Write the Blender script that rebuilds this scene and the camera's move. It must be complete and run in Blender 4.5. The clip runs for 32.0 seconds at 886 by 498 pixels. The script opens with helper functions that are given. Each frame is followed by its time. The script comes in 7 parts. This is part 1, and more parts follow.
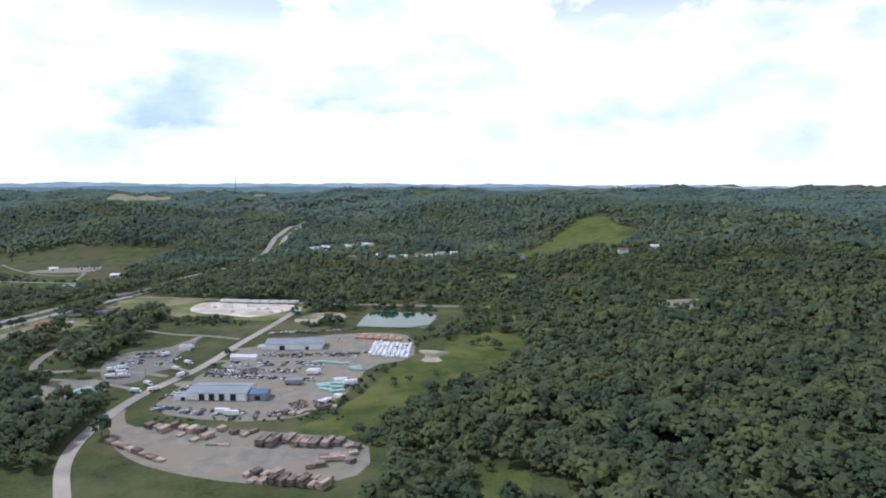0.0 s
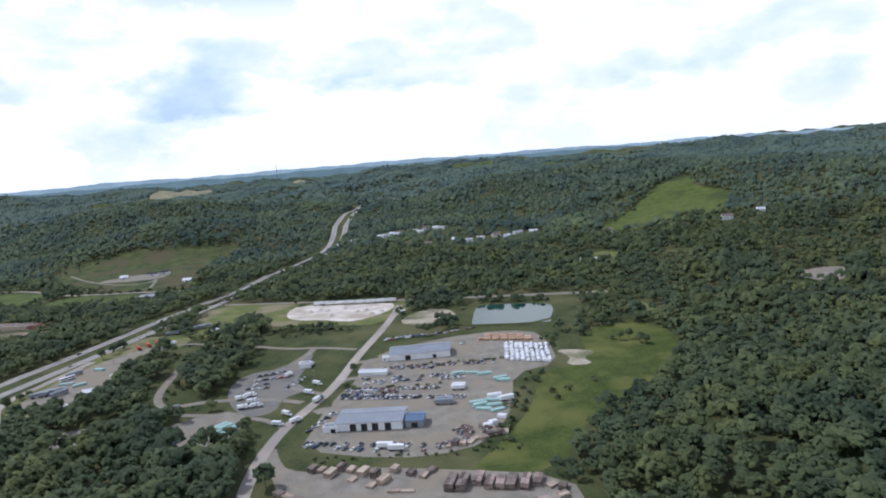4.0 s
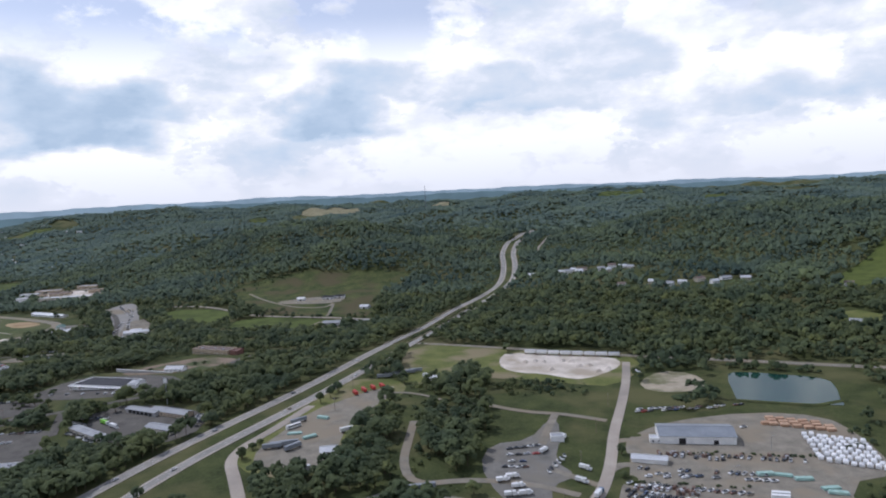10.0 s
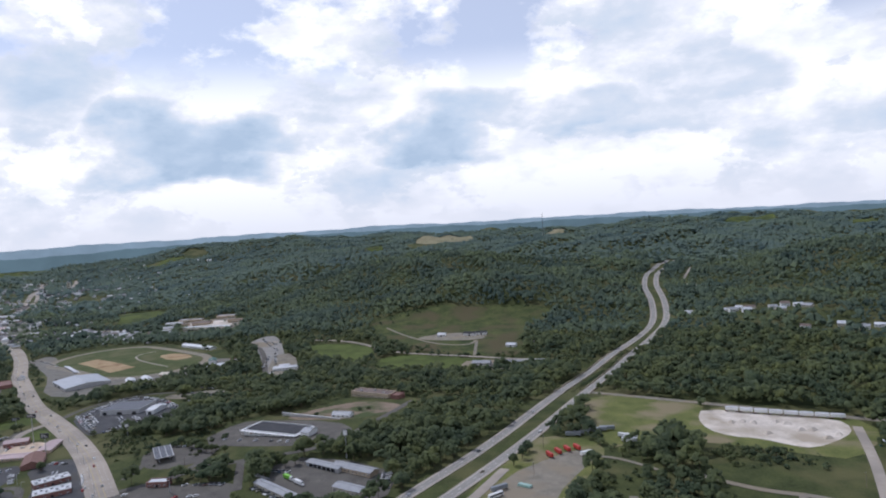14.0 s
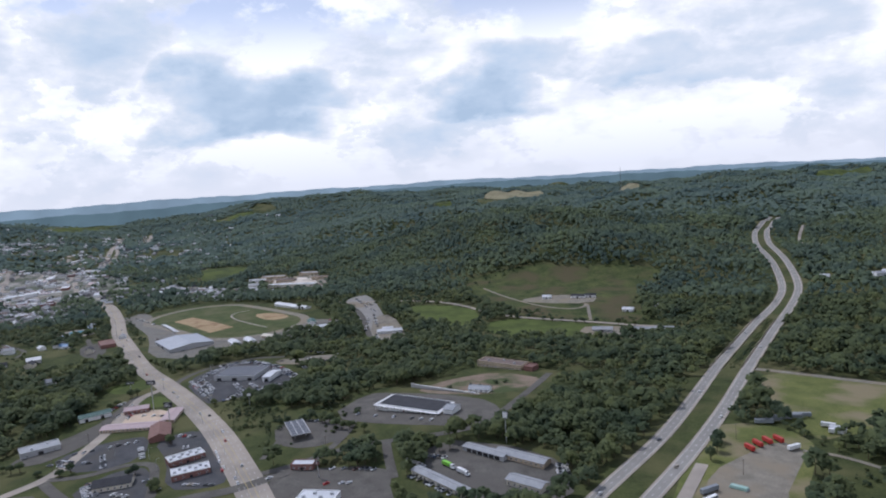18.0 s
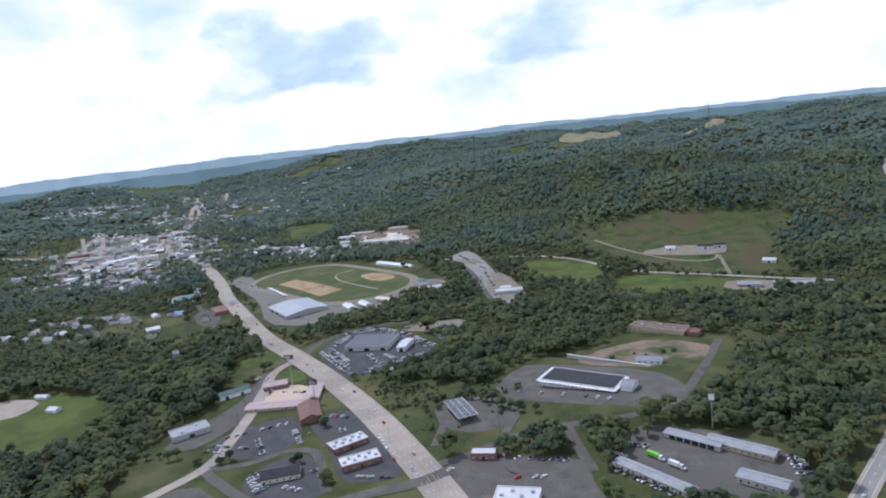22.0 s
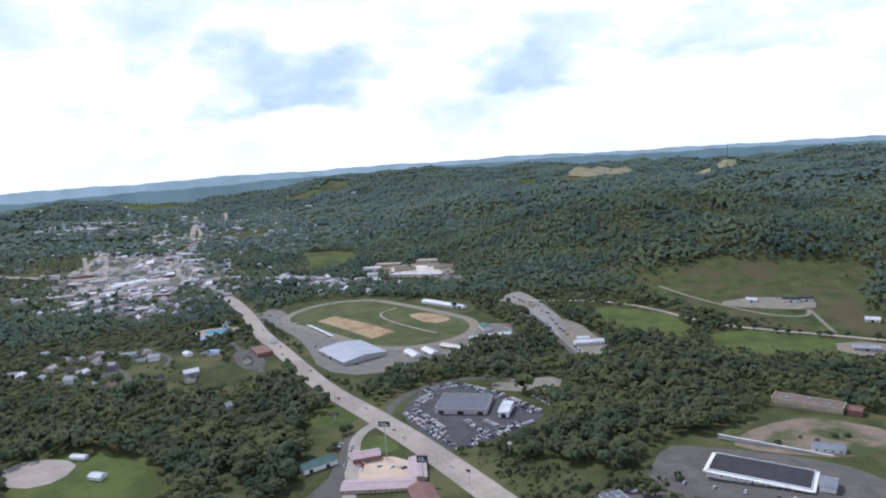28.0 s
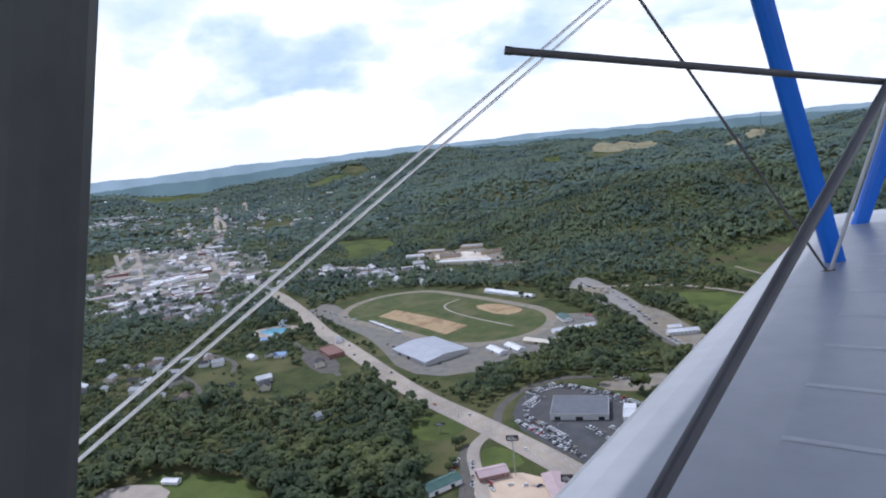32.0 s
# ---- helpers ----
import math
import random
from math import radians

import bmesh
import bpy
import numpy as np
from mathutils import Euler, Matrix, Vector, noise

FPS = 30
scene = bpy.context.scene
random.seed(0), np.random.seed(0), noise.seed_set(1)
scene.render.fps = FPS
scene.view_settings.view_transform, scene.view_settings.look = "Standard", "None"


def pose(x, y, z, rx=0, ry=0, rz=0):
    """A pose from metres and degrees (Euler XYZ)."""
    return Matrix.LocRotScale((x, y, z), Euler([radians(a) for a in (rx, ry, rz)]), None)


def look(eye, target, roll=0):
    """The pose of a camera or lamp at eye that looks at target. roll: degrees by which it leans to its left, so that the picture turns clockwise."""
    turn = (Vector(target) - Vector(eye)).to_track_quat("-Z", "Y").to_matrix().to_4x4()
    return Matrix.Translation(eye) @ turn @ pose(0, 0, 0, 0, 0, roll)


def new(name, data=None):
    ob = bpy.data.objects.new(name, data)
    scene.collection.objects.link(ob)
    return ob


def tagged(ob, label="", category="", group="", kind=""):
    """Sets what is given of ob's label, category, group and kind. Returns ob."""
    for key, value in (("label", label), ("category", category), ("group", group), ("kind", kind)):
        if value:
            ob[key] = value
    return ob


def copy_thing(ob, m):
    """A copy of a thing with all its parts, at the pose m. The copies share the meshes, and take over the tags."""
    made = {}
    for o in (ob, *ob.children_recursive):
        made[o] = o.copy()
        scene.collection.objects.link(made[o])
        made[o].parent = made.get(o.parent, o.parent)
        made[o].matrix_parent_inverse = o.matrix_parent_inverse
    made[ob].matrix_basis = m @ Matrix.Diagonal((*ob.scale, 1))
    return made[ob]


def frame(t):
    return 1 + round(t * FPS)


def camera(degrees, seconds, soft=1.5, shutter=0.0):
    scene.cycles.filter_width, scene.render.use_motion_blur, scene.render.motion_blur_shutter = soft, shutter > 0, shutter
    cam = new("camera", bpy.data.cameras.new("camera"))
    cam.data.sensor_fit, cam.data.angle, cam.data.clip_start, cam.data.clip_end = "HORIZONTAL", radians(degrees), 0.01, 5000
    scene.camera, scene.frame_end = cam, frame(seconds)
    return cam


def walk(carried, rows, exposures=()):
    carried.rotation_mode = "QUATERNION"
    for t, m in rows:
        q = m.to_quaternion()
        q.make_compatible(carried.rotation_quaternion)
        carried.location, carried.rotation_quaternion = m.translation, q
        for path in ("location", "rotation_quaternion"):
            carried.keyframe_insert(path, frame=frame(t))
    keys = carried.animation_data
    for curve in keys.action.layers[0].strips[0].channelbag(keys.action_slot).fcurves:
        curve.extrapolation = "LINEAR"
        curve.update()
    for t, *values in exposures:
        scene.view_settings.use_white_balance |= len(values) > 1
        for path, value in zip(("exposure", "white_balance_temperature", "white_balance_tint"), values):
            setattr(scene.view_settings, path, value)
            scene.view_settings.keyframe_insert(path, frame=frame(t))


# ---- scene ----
cam = camera(67.1, 32.0, soft=2.0)
# seconds, place in metres, turn in degrees
PATH = [
    (0, -25.3, 19.1, 147.7, 84.41, 0.41, -0.55),
    (0.5, -35.7, 25.3, 149.8, 87.47, 2.42, -0.60),
    (1, -46.0, 31.7, 152.0, 84.61, 5.16, 0.72),
    (1.5, -56.3, 38.3, 154.4, 82.94, 5.29, 0.72),
    (2, -66.7, 45.1, 156.8, 82.44, 5.42, 1.06),
    (2.5, -77.0, 52.0, 159.1, 82.68, 5.75, 1.05),
    (3, -87.1, 59.1, 161.3, 82.22, 5.97, 1.28),
    (3.5, -97.1, 66.3, 163.4, 81.84, 5.07, 1.11),
    (5.5, -134.6, 97.6, 170.1, 82.99, 4.99, 3.84),
    (6, -143.7, 103.2, 171.4, 83.92, 3.22, 5.26),
    (6.5, -152.8, 108.6, 172.9, 86.71, 1.78, 6.22),
    (7, -162.0, 113.9, 174.6, 88.49, 0.59, 6.89),
    (7.5, -171.5, 118.9, 176.4, 89.85, 1.01, 7.53),
    (8, -181.1, 123.9, 178.2, 87.90, 1.01, 8.67),
    (8.5, -190.9, 128.7, 179.9, 86.50, 1.81, 9.49),
    (9, -201.0, 133.1, 181.6, 85.72, 2.27, 10.94),
    (9.5, -211.1, 137.3, 183.3, 85.45, 3.02, 12.13),
    (10, -221.4, 141.3, 185.0, 84.63, 3.18, 12.22),
    (10.5, -231.7, 145.1, 186.9, 84.04, 3.34, 12.36),
    (11, -242.5, 148.8, 189.0, 84.96, 3.06, 14.01),
    (11.5, -253.5, 152.6, 191.3, 85.20, 3.48, 15.83),
    (12, -264.9, 156.3, 193.4, 85.54, 3.62, 17.01),
    (12.5, -276.2, 160.0, 195.4, 85.59, 4.07, 18.62),
    (13, -287.5, 163.7, 197.3, 85.35, 3.45, 19.48),
    (13.5, -299.0, 167.4, 199.1, 86.49, 2.68, 20.07),
    (14, -310.8, 171.1, 200.9, 87.31, 3.75, 20.71),
    (14.5, -323.0, 174.9, 202.6, 86.63, 4.03, 21.99),
    (16.5, -376.9, 193.9, 204.0, 84.85, 4.11, 24.20),
    (17, -390.8, 197.5, 204.8, 84.69, 3.37, 23.70),
    (17.5, -404.7, 200.9, 205.6, 83.96, 3.88, 24.64),
    (18, -418.3, 203.7, 206.6, 83.72, 3.91, 25.16),
    (18.5, -431.4, 206.0, 207.9, 83.95, 2.97, 25.69),
    (19, -444.1, 207.8, 209.3, 84.94, 2.64, 26.57),
    (19.5, -456.5, 209.7, 210.8, 85.03, 3.64, 26.51),
    (20, -468.8, 212.0, 212.5, 83.67, 3.89, 26.84),
    (20.5, -481.3, 214.4, 214.2, 81.48, 4.42, 28.15),
    (21, -494.1, 216.6, 215.9, 80.37, 5.02, 29.15),
    (21.5, -507.1, 218.7, 217.5, 79.97, 5.36, 29.65),
    (22, -520.3, 220.6, 219.1, 79.54, 6.56, 29.80),
    (22.5, -533.4, 222.8, 220.6, 78.81, 7.87, 29.55),
    (23, -546.4, 225.1, 222.1, 77.85, 7.53, 29.48),
    (23.5, -559.2, 227.5, 223.9, 78.41, 6.47, 29.23),
    (24, -572.0, 229.8, 225.8, 80.63, 5.60, 29.11),
    (24.5, -584.6, 231.7, 227.8, 81.76, 5.83, 29.27),
    (25, -597.1, 233.5, 229.6, 82.06, 6.91, 28.97),
    (25.5, -609.0, 235.1, 231.2, 81.64, 6.51, 28.66),
    (26, -620.7, 236.5, 232.4, 81.22, 5.49, 28.83),
    (26.5, -632.3, 237.9, 233.5, 81.08, 6.60, 28.47),
    (28.5, -680.1, 241.8, 234.4, 81.79, 3.50, 28.53),
    (29, -692.8, 242.6, 235.1, 81.83, 4.08, 28.11),
    (29.5, -705.4, 243.6, 236.2, 81.28, 4.48, 27.80),
    (30, -718.1, 244.7, 237.6, 81.12, 4.30, 27.90),
    (30.5, -730.8, 245.8, 239.2, 81.10, 4.60, 28.29),
    (31, -743.6, 246.7, 241.0, 81.09, 4.87, 28.78),
    (31.5, -756.5, 247.5, 242.8, 80.80, 5.80, 28.74),
    (32, -769.5, 248.1, 244.6, 80.03, 6.11, 28.73),
]
LIGHT = [(0, -0.38, 5500, 17), (0.7, -0.64, 5500, 17), (1.5, -0.64, 5500, 17), (2, -0.55, 5500, 17), (3, -0.50, 5500, 17), (5.8, -0.45, 5500, 17), (7, -0.81, 5620, 18), (8, -0.91, 5620, 18), (9, -0.84, 5620, 18), (13, -0.82, 5650, 18), (16, -0.87, 5620, 18), (19, -0.79, 5560, 18), (22, -0.45, 5500, 18), (25, -0.42, 5500, 18), (32, -0.44, 5500, 18)]
walk(cam, [(t, pose(*p)) for t, *p in PATH], LIGHT)

# ---- light: hazy summer sky with heaped clouds, sun ahead of the wing ----
SUN_TURN, SUN_UP = 66.0, 52.0      # degrees to the left of +y, degrees above the horizon
sun = new("sun", bpy.data.lights.new("sun", "SUN"))
sun.data.energy, sun.data.angle, sun.data.color = 3.8, radians(0.6), (1.0, 0.95, 0.86)
sun.matrix_world = look((-math.sin(radians(SUN_TURN)), math.cos(radians(SUN_TURN)), math.tan(radians(SUN_UP))), (0, 0, 0))

world = bpy.data.worlds.new("sky")
scene.world = world
world.use_nodes = True
nt = world.node_tree
nt.nodes.clear()


def node(kind, tree=None, **values):
    n = (tree or nt).nodes.new(kind)
    for key, value in values.items():
        setattr(n, key, value)
    return n


def link(a, b, tree=None):
    (tree or nt).links.new(a, b)


def maths(op, a, b=None, tree=None, clamp=False):
    n = node("ShaderNodeMath", tree, operation=op, use_clamp=clamp)
    for i, v in enumerate((a, b)):
        if v is None:
            continue
        if isinstance(v, (int, float)):
            n.inputs[i].default_value = v
        else:
            link(v, n.inputs[i], tree)
    return n.outputs[0]


def ramp(value, stops, tree=None):
    n = node("ShaderNodeValToRGB", tree)
    link(value, n.inputs[0], tree)
    el = n.color_ramp.elements
    while len(el) < len(stops):
        el.new(0.5)
    for e, (at, c) in zip(el, stops):
        e.position, e.color = at, (*c, 1) if len(c) == 3 else c
    return n.outputs[0]


sky = node("ShaderNodeTexSky", sky_type="NISHITA", sun_disc=False, sun_elevation=radians(SUN_UP), sun_rotation=radians(-SUN_TURN),
           air_density=1.0, dust_density=0.6, ozone_density=3.0)
way = node("ShaderNodeTexCoord").outputs["Generated"]
split = node("ShaderNodeSeparateXYZ")
link(way, split.inputs[0])
up = maths("MAXIMUM", split.outputs[2], 0.0)

def billow(scale, detail, rough, offset, source):
    n = node("ShaderNodeTexNoise", noise_dimensions="3D")
    n.inputs["Scale"].default_value, n.inputs["Detail"].default_value, n.inputs["Roughness"].default_value = scale, detail, rough
    shift = node("ShaderNodeVectorMath", operation="ADD")
    shift.inputs[1].default_value = offset
    link(source, shift.inputs[0])
    link(shift.outputs[0], n.inputs["Vector"])
    return n.outputs[0]


tall_way = node("ShaderNodeVectorMath", operation="MULTIPLY")
link(way, tall_way.inputs[0])
tall_way.inputs[1].default_value = (1.0, 1.0, 1.7)
heaps = billow(6.5, 12.0, 0.62, (1.3, 4.2, 0.4), tall_way.outputs[0])             # heaped tops, seen side on
flat_way = node("ShaderNodeVectorMath", operation="MULTIPLY")
link(way, flat_way.inputs[0])
flat_way.inputs[1].default_value = (1.0, 1.0, 2.9)
mottle = billow(15.0, 9.0, 0.60, (2.2, 0.7, 5.1), flat_way.outputs[0])            # small curls, drawn out along the skyline
openings = billow(3.4, 10.0, 0.60, (4.9, 1.5, 3.3), tall_way.outputs[0])          # gaps between the clouds
turn = maths("ARCTAN2", maths("MULTIPLY", split.outputs[0], -1.0), split.outputs[1])
rise = maths("ARCSINE", split.outputs[2])
wobble = maths("SUBTRACT", billow(7.0, 6.0, 0.52, (7.7, 0.2, 2.9), tall_way.outputs[0]), 0.5)


def smooth(value, lo, hi):
    """0 at lo, 1 at hi, eased between."""
    n = node("ShaderNodeMapRange", interpolation_type="SMOOTHSTEP")
    n.inputs["From Min"].default_value, n.inputs["From Max"].default_value = lo, hi
    link(value, n.inputs["Value"])
    return n.outputs[0]


def cloud_base(turn_at, rise_at, wide, high, depth):
    """A grey cloud base, flat below and ragged above: degrees to the left of +y, degrees up, half width, half height, how dark."""
    u = maths("DIVIDE", maths("SUBTRACT", turn, radians(turn_at)), radians(wide))
    v = maths("DIVIDE", maths("SUBTRACT", rise, radians(rise_at)), radians(high))
    q = maths("ADD", maths("MULTIPLY", u, u), maths("MULTIPLY", maths("MAXIMUM", v, 0.0), maths("MAXIMUM", v, 0.0)))
    body = smooth(maths("ADD", q, maths("MULTIPLY", wobble, 4.5)), 1.45, 0.0)
    under = smooth(maths("ADD", v, maths("ADD", maths("MULTIPLY", wobble, 1.6), maths("MULTIPLY", mottle, 0.5))), -0.55, -0.15)
    return maths("MULTIPLY", maths("MULTIPLY", body, under), depth)


# sides turned to the sun are bright, the others grey
towards = Vector((-math.sin(radians(SUN_TURN)), math.cos(radians(SUN_TURN)), math.tan(radians(SUN_UP)))).normalized()
relief = maths("SUBTRACT", billow(5.5, 6.0, 0.52, (5.3 + 0.06 * towards.x, 2.1 + 0.06 * towards.y, 0.9 + 0.10 * towards.z), tall_way.outputs[0]),
               billow(5.5, 6.0, 0.52, (5.3, 2.1, 0.9), tall_way.outputs[0]))
shade = maths("ADD", maths("MULTIPLY", smooth(heaps, 0.485, 0.515), 0.14), maths("MULTIPLY", smooth(heaps, 0.42, 0.68), 0.28))
for base in ((41.0, 6.3, 9.0, 4.0, 0.90), (35.5, 7.6, 4.0, 2.4, 0.75), (21.5, 6.2, 6.0, 3.0, 0.90), (16.5, 8.8, 6.0, 2.4, 0.80), (2.0, 7.0, 5.0, 2.4, 0.52), (-10.0, 5.6, 7.0, 2.2, 0.50), (8.5, 7.9, 5.0, 2.6, 0.66),
             (-3.0, 9.0, 5.0, 2.4, 0.50), (-20.0, 11.2, 7.5, 3.0, 0.52), (-26.0, 6.6, 7.0, 2.2, 0.42), (60.5, 10.8, 4.0, 3.4, 0.6), (28.5, 9.6, 5.0, 2.0, 0.40)):
    shade = maths("MAXIMUM", shade, cloud_base(*base))
shade = maths("ADD", shade, maths("MULTIPLY", maths("SUBTRACT", mottle, 0.50), 0.60))
shade = maths("ADD", shade, maths("MULTIPLY", relief, 1.4))
# veiled blue between the heaps, higher up
gap = maths("MULTIPLY", smooth(maths("ADD", openings, maths("MULTIPLY", wobble, 0.25)), 0.50, 0.575), smooth(rise, radians(9.5), radians(14.5)))
tone = ramp(maths("MULTIPLY", shade, maths("SUBTRACT", 1.0, gap), clamp=True), [(0.05, (1.22, 1.20, 1.12)), (0.22, (1.03, 1.02, 0.96)), (0.42, (0.84, 0.875, 0.855)), (0.72, (0.675, 0.77, 0.81)), (1.0, (0.525, 0.64, 0.71))])
overhead = maths("MULTIPLY", smooth(openings, 0.36, 0.52), smooth(rise, radians(19.0), radians(34.0)))
cover = maths("SUBTRACT", 1.0, maths("ADD", maths("MULTIPLY", gap, 0.60), overhead), clamp=True)
# towards the skyline the clouds close up into bright haze
low = maths("MULTIPLY", maths("SUBTRACT", 1.0, maths("MULTIPLY", up, 15.0), clamp=True), 0.8)
pale = node("ShaderNodeMixRGB")
link(low, pale.inputs[0])
link(tone, pale.inputs[1])
pale.inputs[2].default_value = (0.90, 0.895, 0.86, 1)
clear = node("ShaderNodeBackground")
clear.inputs["Strength"].default_value = 0.15
link(sky.outputs[0], clear.inputs["Color"])
cloud = node("ShaderNodeBackground")
cloud.inputs["Strength"].default_value = 1.58
link(pale.outputs[0], cloud.inputs["Color"])
both = node("ShaderNodeMixShader")
link(cover, both.inputs[0])
link(clear.outputs[0], both.inputs[1])
link(cloud.outputs[0], both.inputs[2])
out = node("ShaderNodeOutputWorld")
link(both.outputs[0], out.inputs["Surface"])

# ---- materials ----
def surface(name, dark, light, size, rough=0.85, bump=0.0, fine=6.0, metal=0.0, each=0.0, island=0.0, third=None, wide=None):
    """Two colours mixed by a coarse and a fine noise of that size in metres; each, island: how far single pieces differ."""
    m = bpy.data.materials.new(name)
    m.use_nodes = True
    t = m.node_tree
    bsdf = t.nodes["Principled BSDF"]
    bsdf.inputs["Roughness"].default_value, bsdf.inputs["Metallic"].default_value = rough, metal
    if rough > 0.92:
        bsdf.inputs["Specular IOR Level"].default_value = 0.08
    at = node("ShaderNodeNewGeometry", t).outputs["Position"]
    coarse, grain = node("ShaderNodeTexNoise", t), node("ShaderNodeTexNoise", t)
    coarse.inputs["Scale"].default_value, coarse.inputs["Detail"].default_value = 1 / size, 4.0
    grain.inputs["Scale"].default_value, grain.inputs["Detail"].default_value = fine / size, 4.0
    link(at, coarse.inputs["Vector"], t)
    link(at, grain.inputs["Vector"], t)
    blend = maths("ADD", maths("MULTIPLY", coarse.outputs[0], 0.6, t), maths("MULTIPLY", grain.outputs[0], 0.4, t), t)
    if each:
        info = node("ShaderNodeObjectInfo", t)
        blend = maths("ADD", blend, maths("MULTIPLY", maths("SUBTRACT", info.outputs["Random"], 0.5, t), each, t), t)
    if island:
        info = node("ShaderNodeNewGeometry", t)
        blend = maths("ADD", blend, maths("MULTIPLY", maths("SUBTRACT", info.outputs["Random Per Island"], 0.5, t), island, t), t)
    colour = ramp(blend, [(0.32, dark), (0.68, light)], t)
    if third:
        broad = node("ShaderNodeTexNoise", t)
        broad.inputs["Scale"].default_value, broad.inputs["Detail"].default_value = 1 / (wide or size * 8), 5.0
        link(at, broad.inputs["Vector"], t)
        mix = node("ShaderNodeMixRGB", t)
        link(ramp(broad.outputs[0], [(0.47, (0, 0, 0)), (0.62, (1, 1, 1))], t), mix.inputs[0], t)
        link(colour, mix.inputs[1], t)
        mix.inputs[2].default_value = (*third, 1)
        colour = mix.outputs[0]
    link(colour, bsdf.inputs["Base Color"], t)
    if bump:
        b = node("ShaderNodeBump", t)
        b.inputs["Distance"].default_value, b.inputs["Strength"].default_value = bump, 0.8
        link(grain.outputs[0], b.inputs["Height"], t)
        link(b.outputs[0], bsdf.inputs["Normal"], t)
    return m


def foliage(name, dark, light, sunny, tree_size, leaf_size, stand_size, rough=0.85, bump=0.5):
    """Leaves: every crown has a tone of its own, broken up by leaf clumps; stands of other tone paint in sunlit and
    cloud-shaded patches.
    """
    m = bpy.data.materials.new(name)
    m.use_nodes = True
    t = m.node_tree
    bsdf = t.nodes["Principled BSDF"]
    bsdf.inputs["Roughness"].default_value = rough
    bsdf.inputs["Specular IOR Level"].default_value = 0.12
    geometry = node("ShaderNodeNewGeometry", t)
    at = geometry.outputs["Position"]
    level = node("ShaderNodeVectorMath", t, operation="MULTIPLY")
    level.inputs[1].default_value = (1.0, 1.0, 0.15)
    link(at, level.inputs[0], t)
    crown = node("ShaderNodeTexVoronoi", t)
    crown.inputs["Scale"].default_value = 1 / tree_size
    link(level.outputs[0], crown.inputs["Vector"], t)
    tint = node("ShaderNodeSeparateColor", t)
    link(crown.outputs["Color"], tint.inputs[0], t)
    leaf, stands = node("ShaderNodeTexNoise", t), node("ShaderNodeTexNoise", t)
    leaf.inputs["Scale"].default_value, leaf.inputs["Detail"].default_value, leaf.inputs["Roughness"].default_value = 1 / leaf_size, 5.0, 0.65
    stands.inputs["Scale"].default_value, stands.inputs["Detail"].default_value = 1 / stand_size, 4.0
    link(at, leaf.inputs["Vector"], t)
    link(level.outputs[0], stands.inputs["Vector"], t)
    blend = maths("ADD", maths("MULTIPLY", tint.outputs[0], 0.36, t), maths("MULTIPLY", leaf.outputs[0], 0.50, t), t)
    blend = maths("ADD", blend, maths("MULTIPLY", geometry.outputs["Random Per Island"], 0.16, t), t)
    colour = ramp(blend, [(0.22, dark), (0.80, light)], t)
    cloud_shade = node("ShaderNodeMixRGB", t, blend_type="MULTIPLY")                   # cloud shadow painted in as stands of darker, bluer trees
    link(maths("MULTIPLY", ramp(stands.outputs[0], [(0.36, (1, 1, 1)), (0.46, (0, 0, 0))], t), maths("ADD", 0.45, maths("MULTIPLY", tint.outputs[2], 0.55, t), t), t), cloud_shade.inputs[0], t)
    link(colour, cloud_shade.inputs[1], t)
    cloud_shade.inputs[2].default_value = (0.64, 0.73, 0.85, 1)
    colour = cloud_shade.outputs[0]
    # sunlit patches painted in as stands of warmer, lighter trees
    mix = node("ShaderNodeMixRGB", t)
    link(maths("MULTIPLY", ramp(stands.outputs[0], [(0.46, (0, 0, 0)), (0.64, (1, 1, 1))], t), maths("ADD", 0.35, maths("MULTIPLY", tint.outputs[1], 0.65, t), t), t), mix.inputs[0], t)
    link(colour, mix.inputs[1], t)
    warm = node("ShaderNodeMixRGB", t, blend_type="MULTIPLY")
    warm.inputs[0].default_value = 1.0
    link(colour, warm.inputs[1], t)
    warm.inputs[2].default_value = (*sunny, 1)
    link(warm.outputs[0], mix.inputs[2], t)
    link(mix.outputs[0], bsdf.inputs["Base Color"], t)
    b = node("ShaderNodeBump", t)
    b.inputs["Distance"].default_value, b.inputs["Strength"].default_value = bump, 0.8
    link(leaf.outputs[0], b.inputs["Height"], t)
    link(b.outputs[0], bsdf.inputs["Normal"], t)
    return m


GRASS = surface("meadow grass", (0.033, 0.044, 0.018), (0.090, 0.103, 0.038), 17, 0.95, 0.6, 9, third=(0.110, 0.108, 0.048), wide=62)
MEADOW = surface("rough yellowed meadow", (0.085, 0.108, 0.034), (0.185, 0.190, 0.066), 18, 0.95, 0.5, 10, third=(0.235, 0.200, 0.120), wide=40)
LAWN = surface("mown lawn", (0.058, 0.076, 0.030), (0.098, 0.116, 0.046), 14, 0.95, 0.3, 10, third=(0.118, 0.118, 0.058), wide=34)
BRIGHTLAWN = surface("bright mown lawn", (0.078, 0.103, 0.030), (0.118, 0.145, 0.044), 16, 0.95, 0.3, 10, third=(0.068, 0.088, 0.028), wide=45)
PASTURE = surface("uneven hill pasture", (0.030, 0.046, 0.018), (0.115, 0.128, 0.046), 24, 0.95, 0.8, 8, third=(0.098, 0.086, 0.046), wide=60)
CROP = surface("hill pasture", (0.062, 0.084, 0.022), (0.124, 0.146, 0.040), 13, 0.95, 0.4, 9, third=(0.056, 0.074, 0.026), wide=70)
WILD = surface("long wild grass", (0.034, 0.054, 0.014), (0.098, 0.118, 0.030), 15, 0.95, 0.6, 8, third=(0.122, 0.128, 0.038), wide=48)
